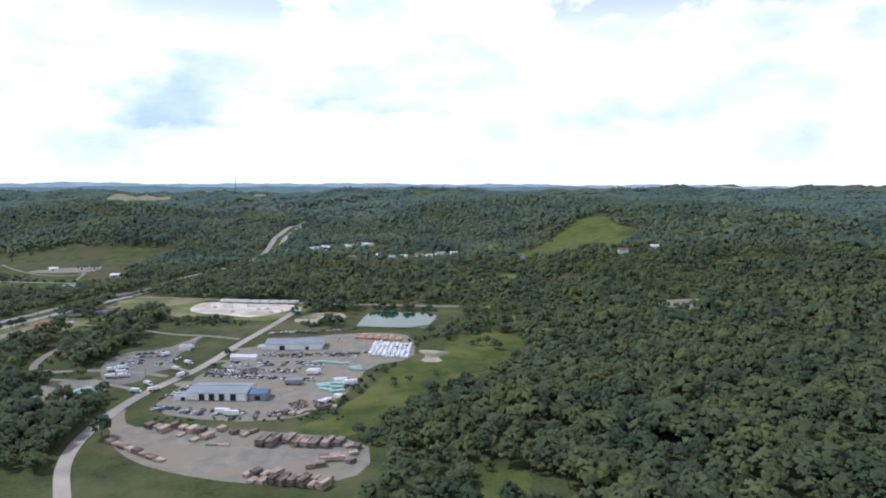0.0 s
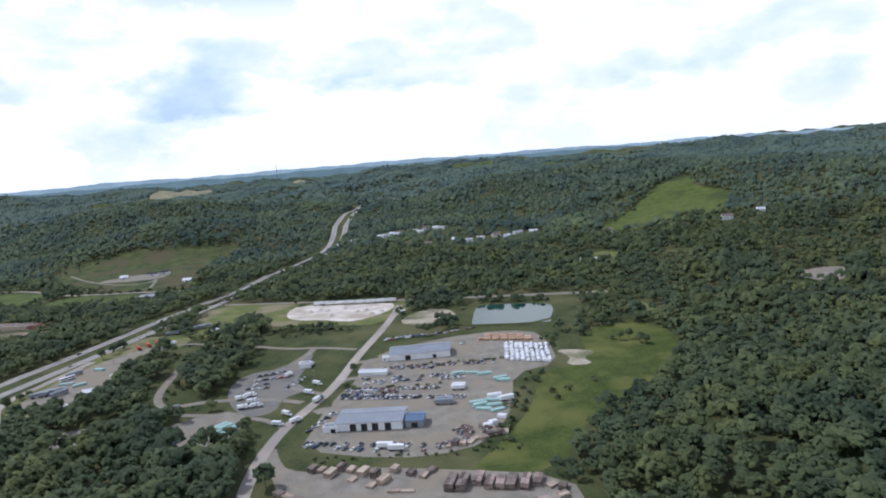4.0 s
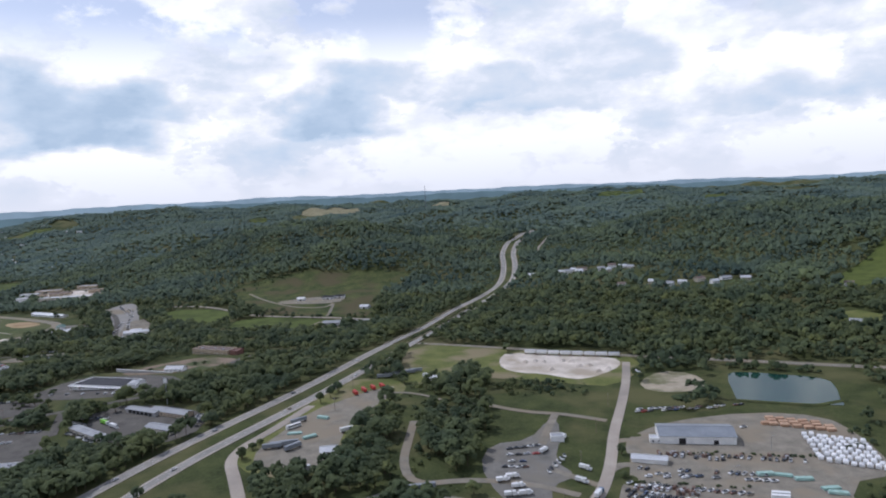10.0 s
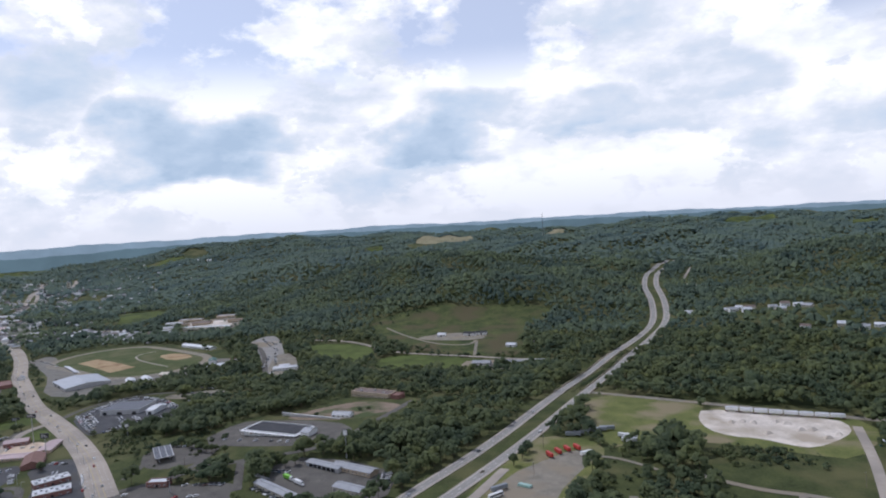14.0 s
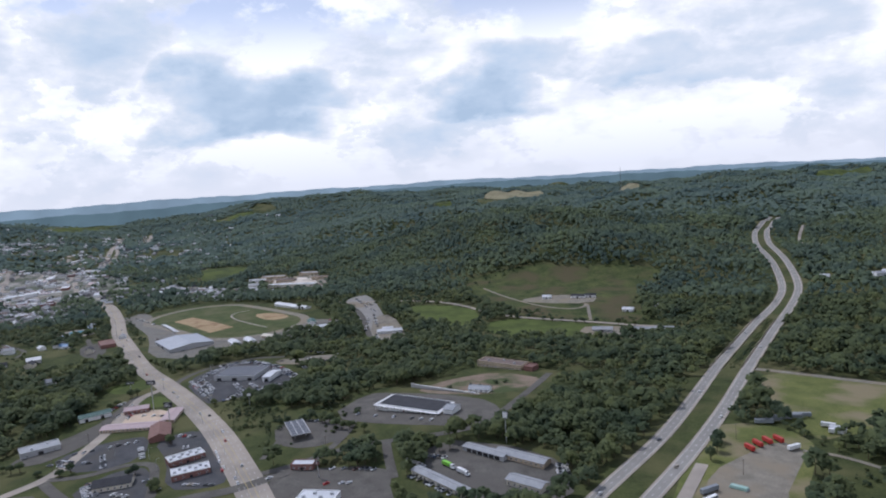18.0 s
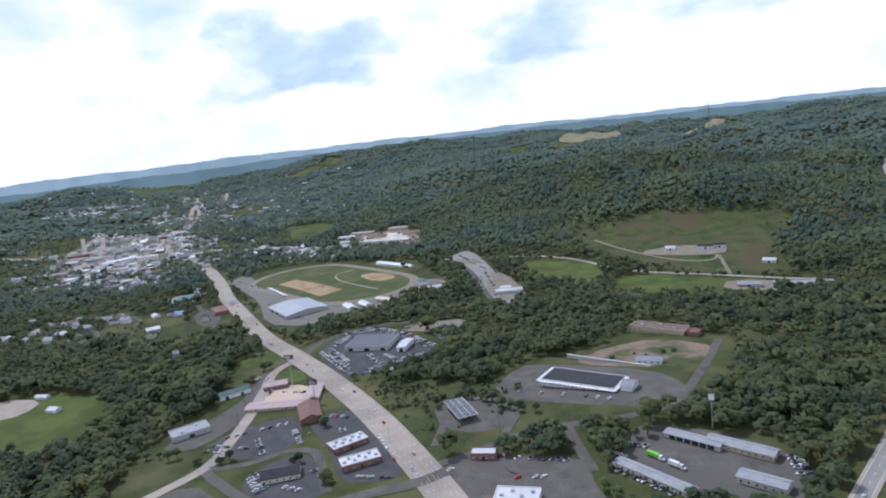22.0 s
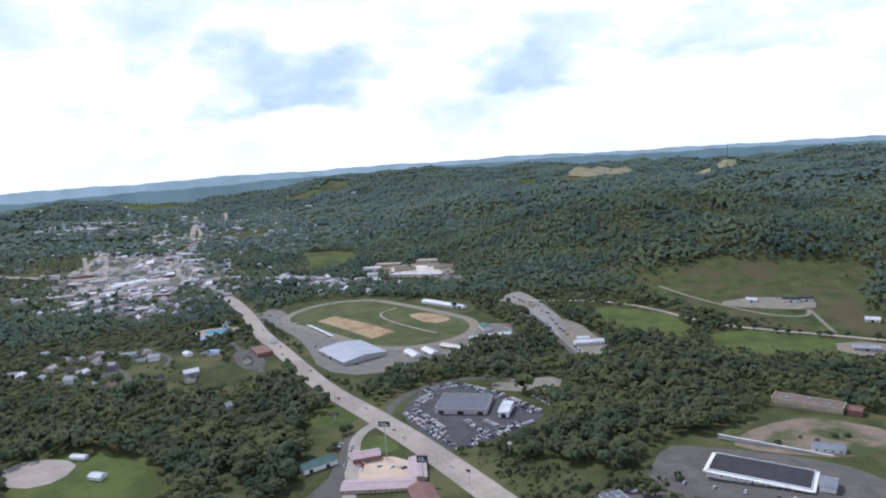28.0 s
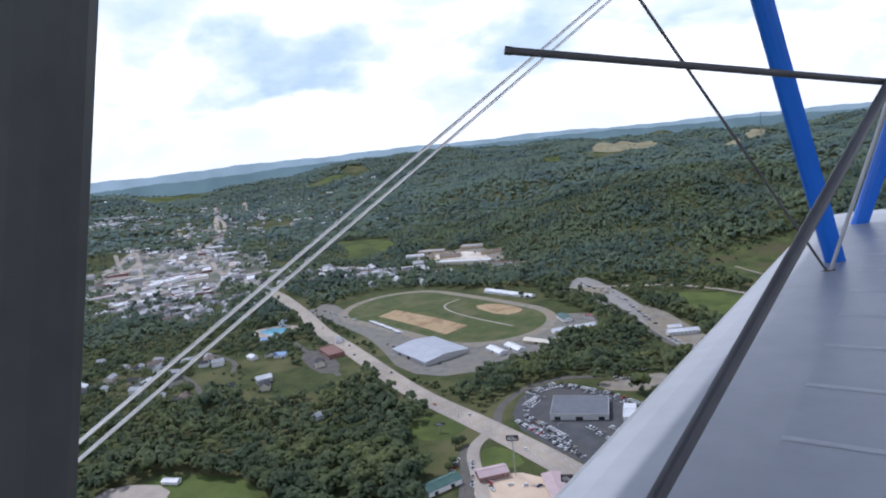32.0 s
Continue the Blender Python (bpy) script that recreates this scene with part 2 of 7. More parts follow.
STUBBLE = surface("cut hay field", (0.20, 0.185, 0.105), (0.31, 0.28, 0.175), 45, 0.95, 0.4, 8)
GRAVEL = surface("crushed gravel", (0.172, 0.156, 0.124), (0.300, 0.272, 0.218), 9, 0.95, 0.15, 9, third=(0.255, 0.218, 0.160), wide=26)
PALE = surface("pale limestone fill", (0.48, 0.43, 0.36), (0.74, 0.67, 0.58), 22, 0.95, 0.25, 8, third=(0.40, 0.34, 0.26), wide=40)
SAND = surface("raked infield dirt", (0.31, 0.22, 0.125), (0.43, 0.325, 0.19), 9, 0.95, 0.05, 8, third=(0.26, 0.175, 0.10), wide=22)
SANDY = surface("dry sandy ground", (0.30, 0.26, 0.19), (0.46, 0.40, 0.30), 9, 0.95, 0.1, 8, third=(0.16, 0.16, 0.085), wide=26)
SOIL = surface("bare reddish soil", (0.17, 0.13, 0.095), (0.29, 0.225, 0.17), 14, 0.95, 0.3, 8, third=(0.075, 0.095, 0.04), wide=30)
ASPHALT = surface("worn asphalt", (0.080, 0.076, 0.068), (0.168, 0.156, 0.136), 12, 0.95, 0.03, 9, third=(0.125, 0.116, 0.102), wide=30)
LOTGREY = surface("worn grey parking ground", (0.135, 0.130, 0.115), (0.240, 0.228, 0.200), 10, 0.95, 0.05, 9, third=(0.205, 0.188, 0.155), wide=24)
DARKLOT = surface("fresh dark asphalt", (0.060, 0.062, 0.066), (0.112, 0.112, 0.114), 12, 0.93, 0.02, 9, third=(0.092, 0.088, 0.082), wide=28)
CONCRETE = surface("sun-bleached concrete road", (0.325, 0.282, 0.232), (0.43, 0.380, 0.318), 14, 0.95, 0.03, 9, third=(0.30, 0.268, 0.228), wide=45)
PEACH = surface("peach-coloured paving", (0.48, 0.37, 0.26), (0.60, 0.47, 0.34), 12, 0.9, 0.02, 10)
PAINT_LINE = surface("faded white road paint", (0.46, 0.45, 0.42), (0.60, 0.59, 0.56), 3, 0.8)
YELLOW_LINE = surface("faded yellow road paint", (0.42, 0.33, 0.14), (0.52, 0.42, 0.18), 3, 0.8)
WATER = surface("green pond water", (0.012, 0.045, 0.035), (0.018, 0.06, 0.045), 40, 0.06, 0.02, 20)
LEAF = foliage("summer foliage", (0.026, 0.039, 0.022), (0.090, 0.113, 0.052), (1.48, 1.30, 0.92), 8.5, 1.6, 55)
# a fainter haze mixed into this leaf colour, between near and far woods
MIDHAZE_LEAF = foliage("hill woods with faint painted haze", (0.040, 0.060, 0.048), (0.096, 0.128, 0.080), (1.46, 1.34, 0.90), 10.0, 3.2, 150, 0.9, 0.6)
# distance haze painted into the base colour: paler and bluer leaves
HAZED_LEAF = foliage("distant woodland with painted haze", (0.070, 0.104, 0.088), (0.110, 0.148, 0.119), (1.22, 1.16, 0.92), 26.0, 10.0, 220, 0.95, 0.1)
WATER.node_tree.nodes["Principled BSDF"].inputs["IOR"].default_value = 1.33
BARK = surface("grey-brown bark", (0.06, 0.045, 0.03), (0.12, 0.095, 0.07), 0.6, 0.95, 0.02)
WHITE = surface("white painted siding", (0.66, 0.66, 0.65), (0.82, 0.82, 0.80), 5, 0.7)
CREAM = surface("cream siding", (0.55, 0.50, 0.40), (0.68, 0.63, 0.52), 5, 0.75)
GREYWALL = surface("grey block wall", (0.33, 0.33, 0.33), (0.46, 0.46, 0.45), 4, 0.85)
BRICK = surface("red brick wall", (0.17, 0.08, 0.068), (0.26, 0.135, 0.11), 2, 0.9, 0.01)
TANWALL = surface("tan stucco", (0.42, 0.33, 0.23), (0.53, 0.43, 0.31), 4, 0.85)
ROOF_WHITE = surface("white metal roof", (0.46, 0.475, 0.485), (0.66, 0.67, 0.68), 9, 0.5)
ROOF_PALE = surface("mixed pale roofs", (0.10, 0.10, 0.105), (0.46, 0.46, 0.46), 25, 0.7, island=0.8)
SUBURB = surface("mixed pale house walls", (0.26, 0.25, 0.24), (0.66, 0.65, 0.62), 25, 0.8, island=0.9)
ROOF_GREY = surface("weathered grey roof", (0.25, 0.26, 0.27), (0.37, 0.38, 0.39), 8, 0.8)
ROOF_BLUE = surface("blue-grey metal roof", (0.185, 0.205, 0.225), (0.27, 0.29, 0.31), 10, 0.5)
ROOF_SKY = surface("bright blue roof", (0.10, 0.21, 0.38), (0.16, 0.29, 0.48), 8, 0.6)
ROOF_NAVY = surface("dull blue metal roof", (0.075, 0.125, 0.20), (0.12, 0.18, 0.27), 8, 0.6)
ROOF_DARK = surface("dark shingle roof", (0.022, 0.023, 0.027), (0.046, 0.047, 0.052), 6, 0.9)
ROOF_RED = surface("rust-red shingle roof", (0.15, 0.078, 0.062), (0.23, 0.125, 0.10), 6, 0.85)
ROOF_ROSE = surface("faded rose metal roof", (0.36, 0.27, 0.265), (0.47, 0.36, 0.35), 8, 0.7)
ROOF_BROWN = surface("brown shingle roof", (0.12, 0.09, 0.075), (0.20, 0.155, 0.13), 6, 0.9)
ROOF_GREEN = surface("dark green roof", (0.03, 0.085, 0.07), (0.06, 0.13, 0.11), 6, 0.7)
GLASS = surface("dark window glass", (0.02, 0.025, 0.03), (0.035, 0.04, 0.05), 3, 0.08)
DOORDARK = surface("open dark doorway", (0.012, 0.012, 0.014), (0.03, 0.03, 0.03), 3, 0.9)
TYRE = surface("black rubber", (0.012, 0.012, 0.012), (0.03, 0.03, 0.03), 0.5, 0.9)
STEEL = surface("galvanised steel", (0.35, 0.36, 0.37), (0.5, 0.51, 0.52), 2, 0.45, metal=0.6)
MASTGREY = surface("dark painted mast steel", (0.10, 0.105, 0.115), (0.16, 0.165, 0.175), 3, 0.6)
BLACKSIGN = surface("black sign face", (0.015, 0.015, 0.018), (0.03, 0.03, 0.035), 2, 0.5)
TEAL = surface("sea-green tarpaulin", (0.20, 0.36, 0.30), (0.42, 0.56, 0.50), 3, 0.7)
RUST = surface("rusty scrap iron", (0.12, 0.07, 0.05), (0.26, 0.17, 0.13), 2, 0.9, 0.1)
LUMBER = surface("stacked sawn lumber", (0.24, 0.18, 0.13), (0.46, 0.37, 0.28), 3, 0.9, 0.03, each=0.5)
REDWOOD = surface("reddish sawn timber", (0.13, 0.095, 0.078), (0.36, 0.275, 0.225), 3, 0.9, 0.03, each=0.5)
OLDWOOD = surface("weathered brown timber", (0.085, 0.064, 0.052), (0.22, 0.172, 0.138), 3, 0.9, 0.03, each=0.5)
ORANGE = surface("orange-brown crate wood", (0.38, 0.23, 0.14), (0.52, 0.35, 0.23), 3, 0.85, each=0.4)
WRAP = surface("white plastic wrap", (0.62, 0.62, 0.61), (0.84, 0.84, 0.83), 1.5, 0.5, each=0.3)
HIGHWAY = surface("grey concrete carriageway", (0.21, 0.20, 0.178), (0.30, 0.285, 0.252), 20, 0.9, 0.02, 12)
TOWNLAND = surface("town lots and lawns", (0.05, 0.08, 0.03), (0.20, 0.19, 0.17), 26, 0.95, 0.2, 4, third=(0.36, 0.335, 0.30), wide=60)
ROOF_BARN = surface("pale blue-grey barn roof", (0.28, 0.30, 0.33), (0.38, 0.40, 0.43), 14, 0.6)
ROOF_FLAT = surface("grey flat roofing felt", (0.095, 0.103, 0.118), (0.145, 0.155, 0.172), 8, 0.85)

# ---- lie of the land ----
# places of known height: x, y, z
SPOTS = [(-150, 600, 0), (-110, 726, 0), (-200, 780, 0), (0, 560, 0), (-160, 400, 0), (-408, 672, 8), (-398, 548, 10), (-366, 731, 6),
         (-640, 673, 10), (-760, 616, 3), (-876, 584, -2), (-697, 577, 1), (-915, 768, -1), (-930, 633, -6), (-1150, 850, -10),
         (-1070, 1000, -8), (-558, 1111, -20), (-600, 1205, -14), (-680, 1279, -8), (-909, 1025, -16), (-1407, 1518, -34),
         (-415, 1120, 2), (-220, 1217, 14), (-170, 1327, 24), (-133, 1132, 10), (-416, 1600, 8), (-416, 2192, 22), (114, 1113, 20),
         (302, 1379, 57), (33, 950, 6), (255, 1041, 38), (-2200, 1900, -40), (-1500, 1000, -18), (-1100, 500, -8), (-700, 350, -4),
         (-300, 300, 0), (200, 700, 8), (-1900, 700, -10), (300, 300, 10), (-840, 1260, -10), (-500, 1350, -8), (-3300, 2600, -40)]
# hills: x, y, height, half lengths along and across, turn in degrees
HILLS = [(-1050, 1900, 98, 420, 300, 10), (-760, 1560, 46, 200, 130, 15), (330, 1900, 70, 520, 380, 0), (-30, 1800, 36, 220, 240, 0),
         (-1650, 2500, 70, 500, 300, 30), (-600, 2900, 72, 600, 420, 0), (600, 1250, 50, 300, 350, 20), (-2500, 1150, 44, 420, 260, 50),
         (700, 600, 40, 300, 350, 0), (-2900, 3400, 60, 500, 400, 40), (-3600, 2130, 62, 320, 260, 0)]


def height(x, y):
    """The height of the ground, for arrays of x and y."""
    x, y = np.asarray(x, float), np.asarray(y, float)
    top, under = np.zeros_like(x), np.full_like(x, 1e-9)
    for sx, sy, sz in SPOTS:
        w = 1 / ((x - sx) ** 2 + (y - sy) ** 2 + 60 ** 2) ** 1.6
        top, under = top + w * sz, under + w
    z = top / under
    for hx, hy, hz, a, b, turn in HILLS:
        c, s = math.cos(radians(turn)), math.sin(radians(turn))
        u, v = ((x - hx) * c + (y - hy) * s) / a, (-(x - hx) * s + (y - hy) * c) / b
        z = z + hz * np.exp(-(u * u + v * v))
    r = np.hypot(x + 400, y - 200)
    far = np.clip((r - 2300) / 1900, 0, 1)
    far = far * far * (3 - 2 * far)
    valley = np.exp(-(((x + 700) * 0.62 + (y - 245) * 0.79 - 350) / 420) ** 2) * (x < -700) * np.clip((4600 - r) / 1200, 0, 1)
    ripple = (np.sin(x / 310 + 1.3 * np.sin(y / 420)) * np.cos(y / 270 + np.sin(x / 500)) + 0.5 * np.sin(x / 130 + y / 170))
    z = z + far * (1 - 0.75 * valley) * (94 + 12 * ripple)
    near = np.clip((r - 1350) / 900, 0, 1) * (1 - valley)
    # spurs and draws on the wooded slopes
    draws = np.sin(x / 62 + 1.6 * np.sin(y / 118) + 0.8 * np.sin(x / 210)) * np.cos(y / 84 + 1.2 * np.sin(x / 95)) + 0.45 * np.sin((x - y) / 37 + np.sin(y / 70))
    school = np.exp(-(((x + 1450) / 220) ** 2 + ((y - 1480) / 170) ** 2))
    return z + near * (5 * ripple + 13 * draws * (1 - school))

# ---- the ground ----
def spaced(lo, hi, a, b, step, grow=1.12, most=70.0):
    """Rulings from lo to hi, at every step between a and b and wider apart beyond."""
    mid = list(np.arange(a, b + 0.1, step))
    left, right, s = [], [], step
    x = a
    while x > lo:
        s = min(s * grow, most)
        x -= s
        left.append(x)
    s, x = step, mid[-1]
    while x < hi:
        s = min(s * grow, most)
        x += s
        right.append(x)
    return np.array(left[::-1] + mid + right)


GX, GY = spaced(-5600, 4600, -1500, 360, 12), spaced(-2500, 5300, 260, 1500, 12)
GZ = height(*np.meshgrid(GX, GY))


def ground_z(x, y):
    """The height of the ground sheet as it is built."""
    x, y = np.asarray(x, float), np.asarray(y, float)
    i, j = np.clip(np.searchsorted(GX, x) - 1, 0, len(GX) - 2), np.clip(np.searchsorted(GY, y) - 1, 0, len(GY) - 2)
    u, v = (x - GX[i]) / (GX[i + 1] - GX[i]), (y - GY[j]) / (GY[j + 1] - GY[j])
    return (GZ[j, i] * (1 - u) + GZ[j, i + 1] * u) * (1 - v) + (GZ[j + 1, i] * (1 - u) + GZ[j + 1, i + 1] * u) * v


def mesh_of(name, verts, faces, material, smooth=False, normals=None):
    """A mesh from arrays of corners and of faces that all have as many corners; normals: one a corner, for leaves that shade as a crown."""
    verts, faces = np.asarray(verts, np.float32), np.asarray(faces, np.int32)
    me = bpy.data.meshes.new(name)
    me.vertices.add(len(verts))
    me.vertices.foreach_set("co", verts.ravel())
    me.loops.add(faces.size)
    me.loops.foreach_set("vertex_index", faces.ravel())
    me.polygons.add(len(faces))
    me.polygons.foreach_set("loop_start", np.arange(0, faces.size, faces.shape[1], dtype=np.int32))
    me.polygons.foreach_set("use_smooth", np.full(len(faces), smooth))
    me.update(calc_edges=True)
    if normals is not None:
        me.normals_split_custom_set_from_vertices(normals)
    me.materials.append(material)
    return me


gx, gy = np.meshgrid(GX, GY)
n, k = len(GX), len(GY)
q = (np.arange(k - 1)[:, None] * n + np.arange(n - 1)[None, :]).ravel()
ground = new("ground", mesh_of("ground", np.stack([gx.ravel(), gy.ravel(), GZ.ravel()], 1), np.stack([q, q + 1, q + n + 1, q + n], 1), GRASS, True))
tagged(ground, "rolling green valley floor with grass and wooded hills", "ground", kind="structure")


# glowing backdrop ridges beyond the last woods, blue haze painted into their emission
def skyline(name, label, reach, heights, colour, seed):
    """A long far ridge that glows in a haze colour: heights as (degrees to the left of +y, metres)."""
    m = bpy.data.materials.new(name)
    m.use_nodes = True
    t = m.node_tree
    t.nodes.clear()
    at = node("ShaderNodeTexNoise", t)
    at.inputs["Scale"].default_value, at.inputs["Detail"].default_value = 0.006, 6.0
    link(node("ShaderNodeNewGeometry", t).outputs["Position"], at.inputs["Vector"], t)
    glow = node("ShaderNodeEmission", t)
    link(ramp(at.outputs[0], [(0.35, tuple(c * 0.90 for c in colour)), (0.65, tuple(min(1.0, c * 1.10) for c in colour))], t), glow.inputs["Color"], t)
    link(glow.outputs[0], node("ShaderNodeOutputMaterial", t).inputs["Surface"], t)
    v, f = [], []
    for i in range(601):
        w = -60 + 150 * i / 600
        z = np.interp(w, [h[0] for h in heights], [h[1] for h in heights])
        for k, (size, wave) in enumerate(((3.5, 0.31), (2.2, 0.83), (1.5, 2.1), (0.8, 5.7))):
            z += size * math.sin(w * wave * 1.7 + seed * (k + 1.3))
        for back, lift in ((0, -60), (0, 0.55), (60, 1.0)):
            v.append((-400 - (reach + back) * math.sin(radians(w)), 200 + (reach + back) * math.cos(radians(w)), z * lift if lift > 0 else lift))
    for i in range(600):
        for k in range(2):
            f.append((3 * i + k, 3 * i + k + 1, 3 * i + k + 4, 3 * i + k + 3))
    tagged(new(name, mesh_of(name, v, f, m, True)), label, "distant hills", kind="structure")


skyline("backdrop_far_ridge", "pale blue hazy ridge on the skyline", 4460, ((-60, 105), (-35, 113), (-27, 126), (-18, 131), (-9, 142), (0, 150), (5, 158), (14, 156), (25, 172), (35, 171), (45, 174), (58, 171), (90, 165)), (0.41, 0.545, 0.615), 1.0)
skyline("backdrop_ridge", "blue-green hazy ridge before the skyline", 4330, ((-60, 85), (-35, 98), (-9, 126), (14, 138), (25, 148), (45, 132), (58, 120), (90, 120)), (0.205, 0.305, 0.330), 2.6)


class Shape:
    """Corners and four-sided faces, gathered into one mesh."""

    def __init__(self):
        self.v, self.f = [], []

    def block(self, x0, x1, y0, y1, z0, z1, inset=0.0, inset_y=None):
        """A box whose top is drawn in by inset on every side."""
        iy = inset if inset_y is None else inset_y
        n = len(self.v)
        self.v += [(x0, y0, z0), (x1, y0, z0), (x1, y1, z0), (x0, y1, z0),
                   (x0 + inset, y0 + iy, z1), (x1 - inset, y0 + iy, z1), (x1 - inset, y1 - iy, z1), (x0 + inset, y1 - iy, z1)]
        self.f += [tuple(n + i for i in q) for q in ((3, 2, 1, 0), (4, 5, 6, 7), (0, 1, 5, 4), (1, 2, 6, 5), (2, 3, 7, 6), (3, 0, 4, 7))]
        return self

    def tube(self, a, b, r0, r1=None, sides=8):
        """A rod from a to b."""
        a, b, r1 = Vector(a), Vector(b), r0 if r1 is None else r1
        turn = (b - a).to_track_quat("Z", "Y")
        n = len(self.v)
        for end, r in ((a, r0), (b, r1)):
            for i in range(sides):
                w = 2 * math.pi * i / sides
                self.v.append(tuple(end + turn @ Vector((r * math.cos(w), r * math.sin(w), 0))))
        for i in range(sides):
            j = (i + 1) % sides
            self.f.append((n + i, n + j, n + sides + j, n + sides + i))
        for base in (n, n + sides):
            for i in range(1, sides - 2, 2):
                q = (base, base + i, base + i + 1, base + i + 2)
                self.f.append(q if base != n else q[::-1])
        return self

    def gable(self, w, d, z0, z1, over=0.5, thick=0.25):
        """Two roof slopes over a plan of w by d, the ridge along x."""
        rise = (z1 - z0) / (d / 2)
        for s in (1, -1):
            n = len(self.v)
            e, x = d / 2 + over, w / 2 + over
            low, top = z0 - over * rise, z1
            pts = [(-x, -s * e, low), (x, -s * e, low), (x, 0, top), (-x, 0, top)]
            self.v += pts + [(px, py, pz + thick) for px, py, pz in pts]
            self.f += [tuple(n + i for i in q) for q in ((3, 2, 1, 0), (4, 5, 6, 7), (0, 1, 5, 4), (1, 2, 6, 5), (2, 3, 7, 6), (3, 0, 4, 7))]
        return self

    def prism(self, w, d, z0, z1, end):
        """One gable end's infill under such a roof."""
        for x in ((w / 2 - 0.2,) if end else (-w / 2,)):
            n = len(self.v)
            self.v += [(x, -d / 2, z0), (x, d / 2, z0), (x, 0.02, z1), (x, -0.02, z1),
                       (x + 0.2, -d / 2, z0), (x + 0.2, d / 2, z0), (x + 0.2, 0.02, z1), (x + 0.2, -0.02, z1)]
            self.f += [tuple(n + i for i in q) for q in ((0, 1, 2, 3), (7, 6, 5, 4), (0, 4, 5, 1), (1, 5, 6, 2), (2, 6, 7, 3), (3, 7, 4, 0))]
        return self

    def take(self, other, m):
        """Adds another Shape, moved by m."""
        n = len(self.v)
        self.v += [tuple(m @ Vector(v)) for v in other.v]
        self.f += [tuple(n + i for i in q) for q in other.f]


def part(name, shape, material, parent, label=""):
    """Links a Shape as one mesh under a thing or a part."""
    ob = new(name, mesh_of(name, shape.v, shape.f, material))
    ob.parent = parent
    return tagged(ob, label) if label else ob


def thing(name, label, category, group="", m=None):
    ob = new(name)
    if m is not None:
        ob.matrix_world = m
    return tagged(ob, label, category, group)


def rest(x, y, turn=0.0, lift=0.0):
    """A pose on the ground."""
    return pose(x, y, float(ground_z(x, y)) + lift, 0, 0, turn)


# ---- roads, yards and fields laid over the ground ----
def eased(pts, closed=False, rounds=2):
    """A line or outline with its corners cut off."""
    pts = [Vector(p) for p in pts]
    for _ in range(rounds):
        out = [] if closed else [pts[0]]
        for a, b in zip(pts, pts[1:] + pts[:1] if closed else pts[1:]):
            out += [a.lerp(b, 0.25), a.lerp(b, 0.75)]
        pts = out if closed else out + [pts[-1]]
    return pts


def paced(pts, step):
    """Points at even steps along a line."""
    out, left = [pts[0]], step
    for a, b in zip(pts, pts[1:]):
        gone, length = 0.0, (b - a).length
        while length - gone >= left:
            gone += left
            out.append(a.lerp(b, gone / length))
            left = step
        left -= length - gone
    return out + [pts[-1]]


STRIPS, PATCHES = [], []


def strip(name, pts, width, material, label, lift=0.32, rounds=3, side=0.0, keep=True, parent=None):
    """A road along a line, side metres to the right of it."""
    line = paced(eased(pts, rounds=rounds), 7.0)
    if keep:
        STRIPS.append((np.array([tuple(p) for p in line]), width / 2))
    rows = []
    for i, p in enumerate(line):
        d = (line[min(i + 1, len(line) - 1)] - line[max(i - 1, 0)]).normalized()
        across = Vector((d.y, -d.x))
        rows.append([p + across * (side + k * width / 2) for k in (-1, -0.33, 0.33, 1)])
    v = np.array([(q.x, q.y) for r in rows for q in r])
    z = ground_z(v[:, 0], v[:, 1]) + lift
    f = [(4 * i + k, 4 * i + k + 1, 4 * i + k + 5, 4 * i + k + 4) for i in range(len(rows) - 1) for k in range(3)]
    ob = new(name, mesh_of(name, np.column_stack([v, z]), [q[::-1] for q in f], material))
    ob.parent = parent
    return ob if parent else tagged(ob, label, "road", kind="structure")


def dashes(name, pts, material, parent, lift, side=0.0, dash=3.5, gap=8.0, width=0.35, rounds=3):
    """Lane lines along a road."""
    line = paced(eased(pts, rounds=rounds), dash)
    every = max(1, round((dash + gap) / dash))
    v, f = [], []
    for i in range(0, len(line) - 1, every):
        a, b = line[i], line[i + 1]
        d = (b - a).normalized()
        across = Vector((d.y, -d.x))
        n = len(v)
        for p in (a, b):
            for k in (-1, 1):
                q = p + across * (side + k * width / 2)
                v.append((q.x, q.y, float(ground_z(q.x, q.y)) + lift))
        f.append((n, n + 1, n + 3, n + 2)[::-1])
    ob = new(name, mesh_of(name, v, f, material))
    ob.parent = parent
    return ob


